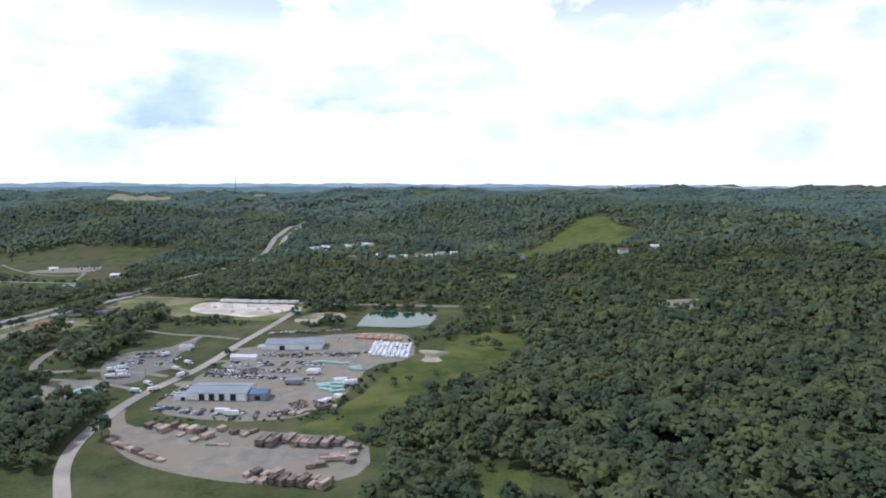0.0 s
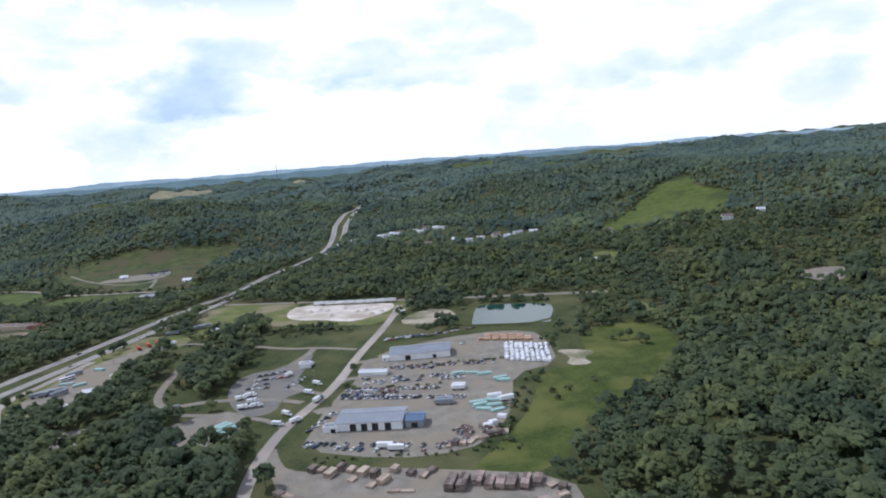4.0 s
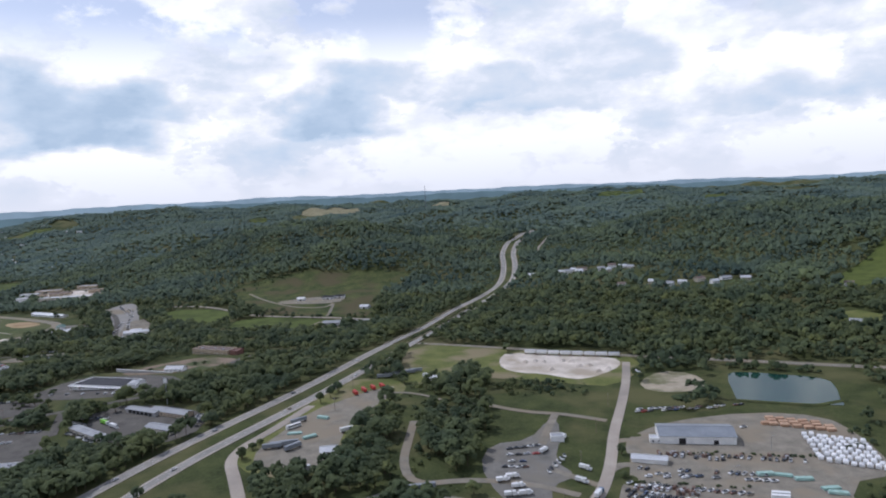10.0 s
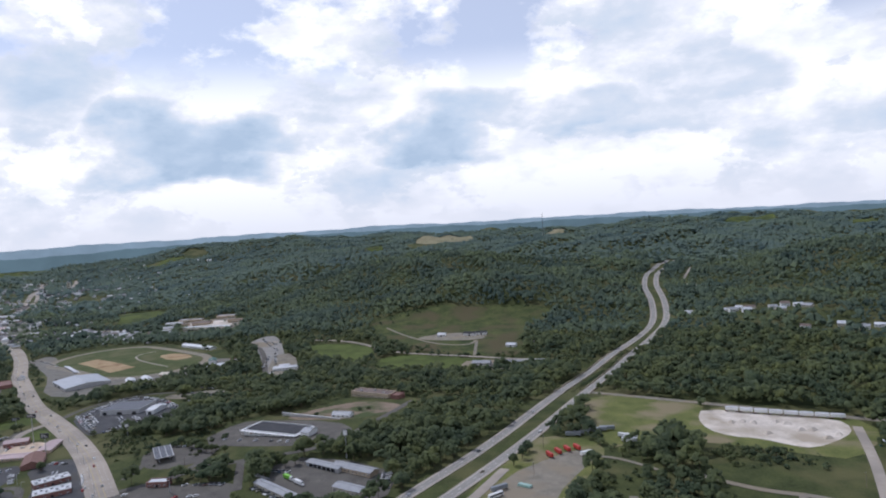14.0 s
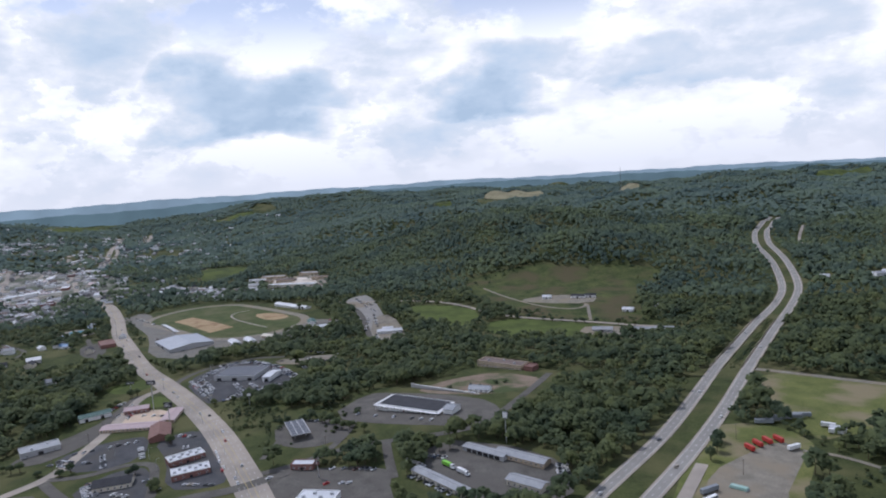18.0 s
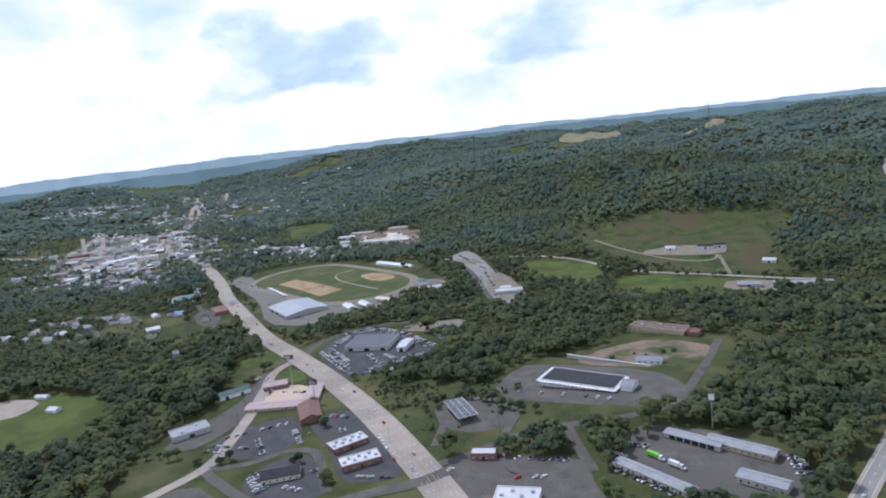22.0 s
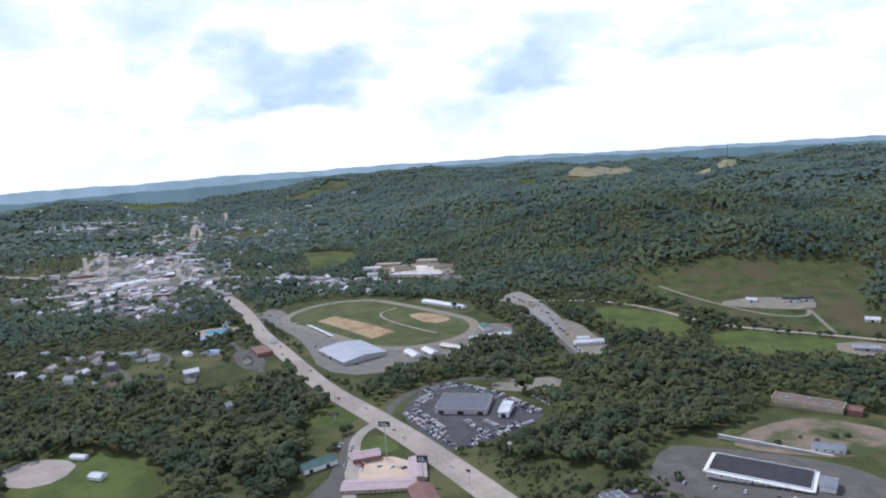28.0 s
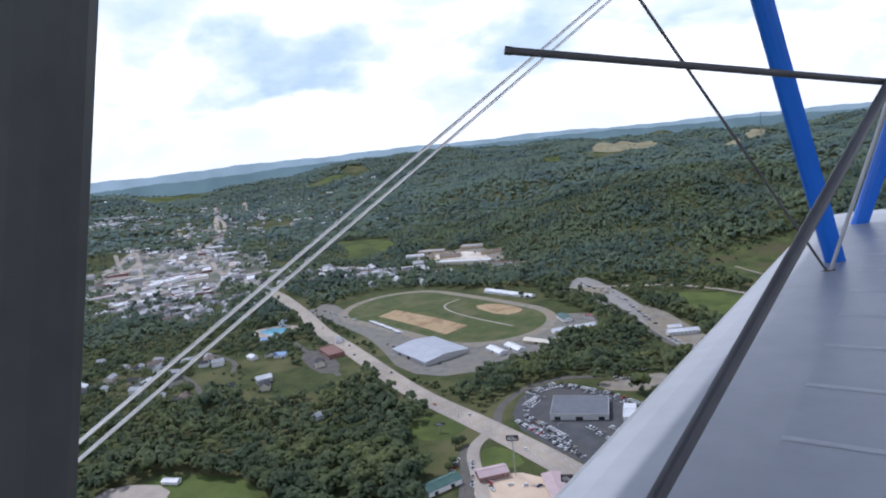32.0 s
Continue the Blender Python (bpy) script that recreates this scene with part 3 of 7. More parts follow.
def patch(name, pts, material, label, lift=0.16, round_off=True, category="ground", keep=True):
    """A yard, field or lot with that outline, laid on the ground."""
    ring = eased(pts, True, 1) if round_off else [Vector(p) for p in pts]
    if keep:
        PATCHES.append(np.array([tuple(p) for p in ring]))
    bm = bmesh.new()
    bmesh.ops.triangulate(bm, faces=[bm.faces.new([bm.verts.new((p.x, p.y, 0)) for p in ring])])
    xs, ys = [p.x for p in ring], [p.y for p in ring]
    for lines, axis, lo, hi in ((GX, 0, min(xs), max(xs)), (GY, 1, min(ys), max(ys))):
        for c in lines[(lines > lo) & (lines < hi)]:
            at, normal = [0, 0, 0], [0, 0, 0]
            at[axis], normal[axis] = c, 1
            bmesh.ops.bisect_plane(bm, geom=bm.verts[:] + bm.edges[:] + bm.faces[:], plane_co=at, plane_no=normal, dist=1e-4)
    for v in bm.verts:
        v.co.z = float(ground_z(v.co.x, v.co.y)) + lift
    bmesh.ops.recalc_face_normals(bm, faces=bm.faces[:])
    if sum(f.normal.z for f in bm.faces) < 0:
        bmesh.ops.reverse_faces(bm, faces=bm.faces[:])
    me = bpy.data.meshes.new(name)
    bm.to_mesh(me)
    bm.free()
    me.materials.append(material)
    return tagged(new(name, me), label, category, kind="structure")


# motorway: two carriageways with a grass median, crossing the river on twin bridges
WEST = [(-545, 420), (-527, 520), (-505, 608), (-484, 690), (-470, 790), (-455, 930), (-437, 1040), (-405, 1180), (-386, 1330), (-395, 1500),
        (-425, 1680), (-432, 1850), (-420, 1990), (-392, 2220)]
EAST = [(-512, 420), (-497, 520), (-478, 600), (-460, 680), (-445, 770), (-430, 900), (-415, 1010), (-385, 1170), (-364, 1330), (-372, 1500),
        (-400, 1690), (-408, 1850), (-396, 1990), (-372, 2200)]
MEDIAN = [((a[0] + b[0]) / 2, (a[1] + b[1]) / 2) for a, b in zip(WEST, EAST)]
strip("ground_median", MEDIAN, 26, GRASS, "mown grass median of the motorway", 0.12)
for line, label in ((WEST, "pale concrete motorway carriageway beside a grass median"), (EAST, "pale concrete motorway carriageway by the gravel yard")):
    lane = strip("road_motorway", line, 11.5, CONCRETE, label, lift=0.5)
    strip("carriageway", line, 7.6, HIGHWAY, "", lift=0.56, keep=False, parent=lane)
    dashes("lane_line", line, PAINT_LINE, lane, 0.62)
    for s in (-3.7, 3.7):
        strip("edge_line", line, 0.3, PAINT_LINE, "", lift=0.62, side=s, keep=False, parent=lane)
def parapet(line, side, low, high):
    """A bridge's edge wall along the part of a road between two y, side metres to the right of it."""
    pts = [p for p in paced(eased(line, rounds=3), 7.0) if low < p.y < high]
    v, f = [], []
    for i, p in enumerate(pts):
        d = (pts[min(i + 1, len(pts) - 1)] - pts[max(i - 1, 0)]).normalized()
        across = Vector((d.y, -d.x))
        z = float(ground_z(p.x, p.y))
        for k, h in ((-0.25, 0.3), (-0.25, 1.6), (0.25, 1.6), (0.25, 0.3)):
            q = p + across * (side + k)
            v.append((q.x, q.y, z + h))
    for i in range(len(pts) - 1):
        for k in range(4):
            f.append((4 * i + k, 4 * i + (k + 1) % 4, 4 * i + 4 + (k + 1) % 4, 4 * i + 4 + k))
    return tagged(new("bridge_parapet", mesh_of("bridge_parapet", v, f, SANDY)), "tan concrete parapet of the motorway bridge", "parapet", kind="structure")


for line in (WEST, EAST):
    for side in (-6.1, 6.1):
        parapet(line, side, 885, 1115)
strip("road_ramp", [(-420, 470), (-447, 510), (-465, 535), (-468, 560), (-462, 590), (-455, 650)], 8, CONCRETE, "curving pale concrete slip road", 0.42)
strip("road_country", [(-330, 1930), (-345, 1800), (-345, 1700), (-310, 1650)], 6, CONCRETE, "narrow pale road on the wooded hill")

# works estate
STREET = [(-190, 300), (-206, 328), (-222, 356), (-232, 384), (-236, 413), (-237, 443), (-234, 474), (-227, 502), (-218, 534), (-213, 572), (-210, 622), (-202, 678), (-194, 751), (-191, 815)]
strip("road_entry", [(-215, 556), (-208, 568), (-192, 569)], 7, GRAVEL, "short gravel entry of the works yard", 0.30)
strip("road_entry", [(-219, 500), (-210, 508), (-198, 500)], 9, GRAVEL, "short gravel entry by the works hall", 0.30)
strip("road_entry", [(-210, 508), (-211, 480), (-213, 448)], 6, GRAVEL, "gravel drive along the yard's edge", 0.27)
strip("road_entry", [(-211, 606), (-196, 612), (-180, 606)], 7, GRAVEL, "short gravel entry of the warehouse yard", 0.30)
strip("road_entry", [(-249, 552), (-238, 545), (-222, 535)], 6, GRAVEL, "short gravel link to the truck park", 0.30)
strip("road_entry", [(-310, 502), (-280, 500), (-251, 493), (-234, 478)], 5, GRAVEL, "narrow gravel lane to the pipe yard", 0.30)
strip("road_branch", [(-236, 446), (-228, 426), (-215, 409), (-200, 394)], 11, GRAVEL, "broad gravel turning into the lumber yard", 0.30)
strip("road_works", STREET, 7.6, CONCRETE, "dusty pale works road with a long bend")
strip("road_lane", [(-330, 676), (-298, 661), (-273, 654), (-247, 656), (-214, 646)], 6, GRAVEL, "gravel lane joining the works road")
strip("road_lane", [(-253, 652), (-257, 620), (-259, 592)], 6, GRAVEL, "gravel lane into the truck park")
strip("road_lane", [(-232, 520), (-262, 530), (-300, 527), (-330, 512), (-345, 540), (-352, 585), (-358, 620)], 6, GRAVEL, "narrow gravel track between scrub")
strip("road_lane", [(-330, 512), (-352, 490), (-372, 478)], 6, GRAVEL, "gravel track to a clearing")
strip("road_lane", [(-395, 690), (-375, 690), (-345, 672)], 4, GRAVEL, "narrow gravel track beside the trailers")
patch("ground_scrubland", [(-389, 690), (-354, 698), (-352, 630), (-344, 566), (-318, 552), (-300, 510), (-336, 500), (-352, 560), (-375, 620)], GRASS, "rough grass and scrub beside the truck park", 0.05)
patch("pavement_truck_park", [(-296, 548), (-294, 584), (-268, 598), (-258, 640), (-250, 640), (-247, 606), (-249, 566), (-234, 546), (-249, 529), (-247, 505), (-261, 496), (-278, 509)],
      LOTGREY, "pale grey truck park", 0.20)
patch("pavement_pipe_yard", [(-318, 480), (-287, 510), (-262, 500), (-262, 460), (-290, 450), (-320, 462)], GRAVEL, "gravel pipe yard", 0.20)
patch("pavement_clearing", [(-385, 480), (-362, 488), (-350, 470), (-365, 450), (-388, 460)], GRAVEL, "small gravel clearing", 0.2)
patch("pavement_yard", [(-209, 500), (-217, 445), (-160, 425), (-118, 429), (-99, 449), (-87, 490), (-82, 553), (-46, 570), (-46, 630), (-58, 668), (-106, 675),
      (-169, 650), (-193, 625), (-204, 606), (-200, 562), (-211, 525)], GRAVEL, "wide gravel works yard", 0.14)
patch("pavement_lumber_yard", [(-232, 432), (-205, 414), (-179, 419), (-128, 409), (-66, 393), (-60, 350), (-86, 333), (-124, 338), (-160, 350), (-190, 366), (-215, 392)],
      GRAVEL, "gravel lumber yard", 0.14)
for a, b, c, d in ((-205, 582, 14, 8), (-203, 545, 10, 14), (-199, 620, 16, 7)):
    patch("ground_island", [(a - c / 2, b - d / 2), (a + c / 2, b - d / 2), (a + c / 2, b + d / 2), (a - c / 2, b + d / 2)], GRASS, "grass island in the yard", 0.24)
patch("ground_grass_strip", [(-196, 664), (-120, 690), (-100, 700), (-112, 676), (-172, 652)], GRASS, "grass strip behind the warehouse", 0.18)
patch("ground_pad", [(-314, 842), (-260, 838), (-203, 834), (-195, 812), (-203, 788), (-232, 753), (-249, 757), (-270, 767), (-292, 764), (-310, 777), (-318, 808)], PALE, "pale limestone loading pad", 0.15)
patch("ground_pad_margin", [(-338, 742), (-330, 852), (-192, 848), (-172, 800), (-206, 734), (-238, 738), (-262, 742)], MEADOW, "rough grass round the limestone pad", 0.06)
patch("ground_bowl", [(-184, 750), (-162, 785), (-134, 778), (-124, 745), (-145, 720), (-178, 722)], SANDY, "worn sandy bowl in the grass", 0.15)
patch("ground_sand", [(-182, 748), (-160, 778), (-138, 770), (-134, 750), (-152, 735), (-172, 736)], SANDY, "pale sandy hollow", 0.19)
patch("ground_sandy", [(-46, 604), (-18, 597), (-14, 588), (-26, 580), (-20, 560), (-42, 563), (-34, 582)], SANDY, "pale patch of bare sand", 0.15)
patch("ground_meadow", [(-430, 885), (-312, 868), (-316, 795), (-345, 745), (-392, 705), (-418, 790)], MEADOW, "yellow-green rough meadow by the railway", 0.10)
patch("ground_bank", [(-215, 440), (-150, 437), (-80, 446), (-60, 400), (-72, 392), (-180, 412), (-225, 425)], GRASS, "grass bank between the two yards", 0.045)
patch("ground_pasture", [(-200, 640), (-90, 700), (-20, 690), (-40, 640), (8, 628), (50, 600), (14, 525), (-36, 495), (-55, 470), (-62, 400), (-200, 425), (-240, 440), (-252, 478),
      (-300, 506), (-300, 640), (-320, 700), (-310, 780), (-230, 745), (-120, 715)], GRASS, "open grass between the yards", 0.05)
patch("ground_works_grass", [(-236, 300), (-225, 340), (-240, 378), (-213, 396), (-160, 358), (-120, 345), (-86, 341), (-62, 356), (-63, 394), (-53, 390), (-49, 340), (-58, 300), (-80, 280), (-200, 270)], GRASS, "grass slope below the lumber yard", 0.07)
patch("ground_pond_apron", [(-132, 690), (-124, 800), (-60, 806), (-12, 790), (2, 755), (-8, 690), (-30, 660), (-80, 672)], GRASS, "open mown grass round the pond", 0.06)
patch("ground_glade", [(-12, 312), (-2, 350), (18, 352), (22, 330), (6, 306)], WILD, "small bright glade among the trees", 0.1)
patch("ground_long_meadow", [(-120, 398), (-68, 398), (-50, 452), (-12, 486), (38, 544), (56, 600), (52, 648), (22, 668), (-18, 650), (-22, 563), (-62, 556), (-74, 488), (-93, 446)], WILD, "long grass meadow beside the yard", 0.07)
strip("rail_bed", [(-425, 890), (-339, 864), (-243, 850), (-156, 833), (-60, 812), (40, 780)], 9, GRAVEL, "long gravel railway bed", 0.22)
for s in (-0.75, 0.75):
    strip("rail", [(-425, 890), (-339, 864), (-243, 850), (-156, 833), (-60, 812), (40, 780)], 0.16, STEEL, "thin steel rail on the gravel bed", 0.38, side=s, keep=False)
patch("water", [(-112, 705), (-36, 690), (-24, 745), (-32, 764), (-96, 784), (-106, 770)], WATER, "still green settling pond", 0.35, round_off=False, category="pond")
strip("bank", [(-112, 702), (-36, 687), (-22, 745), (-30, 766), (-97, 787), (-109, 770), (-113, 702)], 5, GRASS, "mown grass bank round the pond", 0.5, rounds=1, keep=False)
patch("ground_yard_verge", [(-462, 700), (-440, 735), (-400, 730), (-384, 700), (-392, 650), (-398, 600), (-386, 545), (-408, 508), (-455, 522), (-468, 560), (-466, 640)], MEADOW, "dusty yellow verge round the trailer yard", 0.07)
patch("pavement_trailer_yard", [(-410, 705), (-430, 672), (-449, 640), (-452, 590), (-455, 555), (-445, 530), (-410, 518), (-392, 535), (-400, 575), (-408, 612), (-398, 660), (-392, 690)],
      GRAVEL, "gravel trailer yard beside the motorway", 0.16)
patch("ground_verge", [(-425, 470), (-445, 505), (-463, 530), (-470, 560), (-470, 590), (-490, 540), (-505, 470)], GRASS, "green verge between slip road and motorway", 0.1)

# pastures and the farm
patch("ground_hill_pasture", [(70, 1140), (160, 1225), (300, 1385), (330, 1300), (290, 1290), (340, 1200), (300, 1130), (260, 1020), (180, 1075)], CROP, "bright green pasture on the hillside", 0.5)
patch("ground_pit", [(40, 722), (52, 738), (70, 690), (60, 668), (50, 690)], MEADOW, "worn dirt track in the wood", 0.2)
patch("ground_lot", [(214, 770), (280, 776), (262, 726), (236, 712)], GRAVEL, "grey gravel lot among trees", 0.2)
patch("ground_clearing", [(45, 960), (75, 1015), (110, 960), (80, 930)], MEADOW, "small yellow clearing among trees", 0.3)
patch("ground_farm_pasture", [(-926, 1371), (-896, 1420), (-855, 1440), (-796, 1450), (-738, 1440), (-690, 1458), (-634, 1482), (-592, 1470), (-574, 1434), (-606, 1330), (-588, 1250), (-562, 1150), (-634, 1138), (-710, 1142), (-799, 1180), (-866, 1226), (-890, 1300), (-922, 1330)], PASTURE, "hillside farm pasture", 0.35)
patch("ground_farm_field", [(-970, 1195), (-850, 1195), (-785, 1095), (-840, 1050), (-930, 1120)], BRIGHTLAWN, "mown green field by the farm road", 0.3)
patch("ground_farm_field", [(-785, 1125), (-640, 1120), (-560, 1120), (-600, 1030), (-752, 1005)], BRIGHTLAWN, "flat mown green field", 0.3)
strip("road_farm", [(-1130, 1195), (-1040, 1212), (-950, 1232), (-870, 1205), (-790, 1142), (-721, 1126), (-639, 1133), (-540, 1130)], 7, CONCRETE, "pale country road along the fields", 0.4)
strip("road_drive", [(-880, 1330), (-800, 1256), (-722, 1195), (-664, 1200), (-672, 1255), (-640, 1140)], 5, GRAVEL, "looping farm drive", 0.5)
patch("pavement_farmyard", [(-790, 1245), (-740, 1225), (-660, 1235), (-660, 1290), (-740, 1290)], GRAVEL, "gravel farmyard", 0.45)
patch("pavement_barnyard", [(-640, 1060), (-560, 1060), (-530, 1100), (-545, 1125), (-640, 1115)], GRAVEL, "grey farm service yard", 0.4)

# motel hill
strip("road_motel", [(-760, 545), (-735, 572), (-724, 594), (-707, 620), (-679, 634), (-645, 648), (-618, 672), (-614, 712), (-611, 778), (-612, 835)], 7, ASPHALT, "narrow asphalt road up to the motel")
strip("road_side", [(-684, 632), (-668, 608), (-648, 580)], 7, ASPHALT, "short asphalt side road")
patch("pavement_motel", [(-765, 668), (-765, 735), (-740, 742), (-650, 738), (-618, 715), (-612, 690), (-627, 666), (-695, 662)], ASPHALT, "grey motel car park", 0.2)
patch("ground_diggings", [(-722, 752), (-700, 795), (-665, 830), (-606, 812), (-612, 780), (-640, 746), (-695, 740)], SOIL, "reddish bare earth with rubble", 0.18)
patch("ground_motel_lawn", [(-780, 640), (-775, 750), (-730, 775), (-680, 865), (-590, 850), (-590, 680), (-640, 640), (-690, 615)], GRASS, "sloping grass round the motel", 0.06)
patch("pavement_shops", [(-735, 570), (-660, 600), (-640, 560), (-600, 520), (-680, 495), (-725, 520)], ASPHALT, "grey shop forecourt", 0.2)
patch("pavement_flats", [(-655, 640), (-560, 645), (-520, 600), (-540, 560), (-620, 575)], ASPHALT, "grey parking court", 0.2)

# the wide street and the shops along it
WIDE = [(-660, 470), (-716, 523), (-784, 574), (-845, 620), (-925, 672), (-1011, 716), (-1111, 770), (-1231, 848), (-1358, 932), (-1467, 1020), (-1616, 1125),
        (-1752, 1194), (-1867, 1232), (-2000, 1290)]
wide = strip("road_main", WIDE, 23, CONCRETE, "wide five-lane concrete main street", 0.36)
for s in (-4.0, -7.5, 4.0, 7.5):
    dashes("lane_line", WIDE, PAINT_LINE, wide, 0.46, s, width=0.3)
for s in (-2.0, 2.0):
    dashes("centre_line", WIDE, YELLOW_LINE, wide, 0.46, s, 6, 0, 0.3)
strip("road_cross", [(-800, 480), (-776, 513), (-748, 533), (-733, 560), (-722, 582)], 11, ASPHALT, "asphalt cross street at the lights", 0.40)
strip("road_back", [(-925, 440), (-914, 488), (-912, 515), (-934, 557), (-958, 600), (-985, 640), (-1012, 680), (-1008, 712)], 10, CONCRETE, "pale concrete back street behind the shops", 0.30)
strip("road_shop", [(-910, 508), (-884, 520), (-872, 546), (-850, 556), (-826, 535), (-800, 508)], 7, ASPHALT, "narrow asphalt lane between car parks", 0.30)
strip("road_shop", [(-912, 505), (-870, 490), (-830, 480), (-795, 492)], 8, ASPHALT, "asphalt lane at the car parks", 0.30)
patch("ground_shop_lawn", [(-700, 490), (-760, 470), (-930, 430), (-1000, 520), (-1010, 620), (-1080, 680), (-1085, 740), (-1040, 735), (-860, 630), (-740, 540)], GRASS, "grass verges round the shops", 0.05)
patch("pavement_restaurant", [(-960, 596), (-986, 630), (-984, 648), (-950, 662), (-915, 640), (-925, 610)], PEACH, "peach-coloured restaurant forecourt", 0.22)
patch("pavement_parking", [(-938, 528), (-945, 556), (-925, 590), (-905, 600), (-868, 562), (-886, 524)], DARKLOT, "dark asphalt car park", 0.2)
patch("pavement_parking", [(-872, 500), (-866, 542), (-844, 548), (-806, 512), (-800, 500), (-843, 486)], DARKLOT, "dark asphalt car park round a house", 0.2)
patch("pavement_parking", [(-890, 590), (-880, 618), (-862, 620), (-802, 583), (-762, 545), (-770, 530), (-800, 520), (-840, 560)], DARKLOT, "dark asphalt car park at two diners", 0.2)
patch("pavement_parking", [(-918, 450), (-905, 490), (-860, 476), (-850, 440)], ASPHALT, "asphalt car park", 0.2)
patch("pavement_parking", [(-985, 520), (-982, 600), (-1000, 640), (-1022, 680), (-1012, 690), (-962, 610), (-945, 560), (-950, 520)], ASPHALT, "asphalt strip of workshops", 0.2)
patch("ground_bright_lawn", [(-1085, 690), (-1080, 735), (-1040, 728), (-1028, 705), (-1045, 680)], BRIGHTLAWN, "bright lawn at the street corner", 0.2)
patch("ground_bright_lawn", [(-1005, 655), (-1000, 690), (-975, 685), (-958, 668), (-985, 655)], BRIGHTLAWN, "bright lawn by the restaurant", 0.2)
patch("pavement_filling_station", [(-800, 640), (-778, 665), (-735, 665), (-722, 630), (-740, 605), (-770, 605)], ASPHALT, "grey filling station apron", 0.2)
strip("road_station", [(-762, 580), (-768, 600), (-775, 620)], 6, ASPHALT, "short asphalt drive", 0.28)
strip("road_station", [(-722, 590), (-722, 620), (-728, 650), (-740, 675)], 6, ASPHALT, "asphalt drive to the filling station", 0.28)
patch("ground_scrub", [(-760, 575), (-850, 640), (-925, 690), (-900, 705), (-850, 680), (-800, 690), (-760, 690), (-715, 660), (-725, 595)], GRASS, "rough grass slope above the street", 0.06)
patch("pavement_car_lot", [(-1000, 730), (-1014, 795), (-990, 826), (-928, 808), (-872, 776), (-872, 750), (-912, 680), (-940, 692)], DARKLOT, "dark asphalt car sales lot", 0.2)
patch("ground_lot_verge", [(-1040, 745), (-1030, 800), (-1000, 840), (-925, 822), (-860, 780), (-860, 740), (-905, 668), (-1000, 718)], GRASS, "grass verge round the car lot", 0.08)
strip("road_lot", [(-1008, 722), (-1022, 760), (-1015, 810), (-990, 840), (-955, 848)], 8, ASPHALT, "asphalt access lane to the car lot", 0.26)
patch("pavement_homes", [(-955, 826), (-934, 852), (-892, 880), (-880, 835), (-930, 810)], GRAVEL, "gravel yard of a few homes", 0.2)

# fairground
OVAL_AT, OVAL_TURN = Vector((-1246, 1048)), radians(-22.5)


def oval(half_long, half_wide, count=56):
    """A track outline: two straights and two half circles."""
    out = []
    for i in range(count):
        w = 2 * math.pi * i / count
        x, y = half_wide * math.cos(w), half_wide * math.sin(w)
        x += math.copysign(half_long - half_wide, math.cos(w))
        c, s = math.cos(OVAL_TURN), math.sin(OVAL_TURN)
        out.append((OVAL_AT.x + x * c - y * s, OVAL_AT.y + x * s + y * c))
    return out


patch("pavement_fair", [(-1500, 1100), (-1480, 1045), (-1302, 940), (-1221, 875), (-1139, 822), (-1075, 850), (-1040, 900), (-1030, 960), (-1000, 1020), (-1040, 1090), (-1100, 1000), (-1200, 940), (-1340, 985), (-1440, 1075)],
      LOTGREY, "wide grey fairground car park", 0.16)
patch("ground_fair_verge", [(-1490, 1060), (-1467, 1038), (-1358, 950), (-1231, 866), (-1111, 789), (-1070, 790), (-1080, 852), (-1139, 823), (-1221, 876), (-1302, 941), (-1480, 1046)], GRASS, "grass verge between the street and the fairground", 0.07)
patch("ground_fair", [(-1490, 1100), (-1420, 1200), (-1280, 1200), (-1120, 1150), (-1010, 1040), (-1060, 950), (-1180, 900), (-1330, 960), (-1450, 1040)], GRASS, "fairground grass", 0.08)
patch("road_track", oval(194, 95), GRAVEL, "pale sandy race track oval", 0.24, False, "race track")
patch("ground_infield", oval(180, 80), LAWN, "mown green infield of the track", 0.34, False)
patch("ground_diamond", [(-1338, 1027), (-1330, 1062), (-1172, 994), (-1184, 955)], SAND, "tan raked ball field dirt", 0.44, False)
patch("ground_diamond", [(-1210, 1080), (-1188, 1102), (-1140, 1088), (-1122, 1068), (-1142, 1040)], SAND, "tan baseball diamond", 0.44)
strip("road_path", [(-1250, 1120), (-1262, 1090), (-1240, 1060), (-1190, 1030), (-1110, 1000)], 3, CONCRETE, "thin pale path across the infield", 0.5)
strip("road_fair", [(-1130, 1195), (-1100, 1180), (-1050, 1160), (-990, 1090), (-940, 1020), (-905, 975), (-870, 950)], 8, ASPHALT, "asphalt lane past the white hall", 0.3)
patch("pavement_hall", [(-1112, 1222), (-1106, 1276), (-1060, 1235), (-1002, 1160), (-936, 1072), (-888, 990), (-872, 953), (-892, 948), (-926, 1003), (-1000, 1092), (-1076, 1172)], HIGHWAY, "grey paved ground along the hall road", 0.15)
patch("pavement_fair", [(-1520, 1041), (-1400, 1000), (-1338, 965), (-1250, 900), (-1170, 826), (-1098, 827), (-1090, 880), (-1198, 920), (-1322, 1000), (-1467, 1080)], LOTGREY, "grey fairground parking", 0.14)
patch("ground_school", [(-1575, 1490), (-1560, 1560), (-1500, 1545), (-1440, 1585), (-1400, 1540), (-1345, 1520), (-1325, 1450), (-1374, 1418), (-1430, 1440), (-1487, 1445), (-1530, 1470)], GRAVEL, "pale bare ground round the school", 0.35)
patch("pavement_hall", [(-1020, 1170), (-1060, 1225), (-1100, 1190), (-1085, 1150)], GRAVEL, "pale grey hall car park", 0.2)
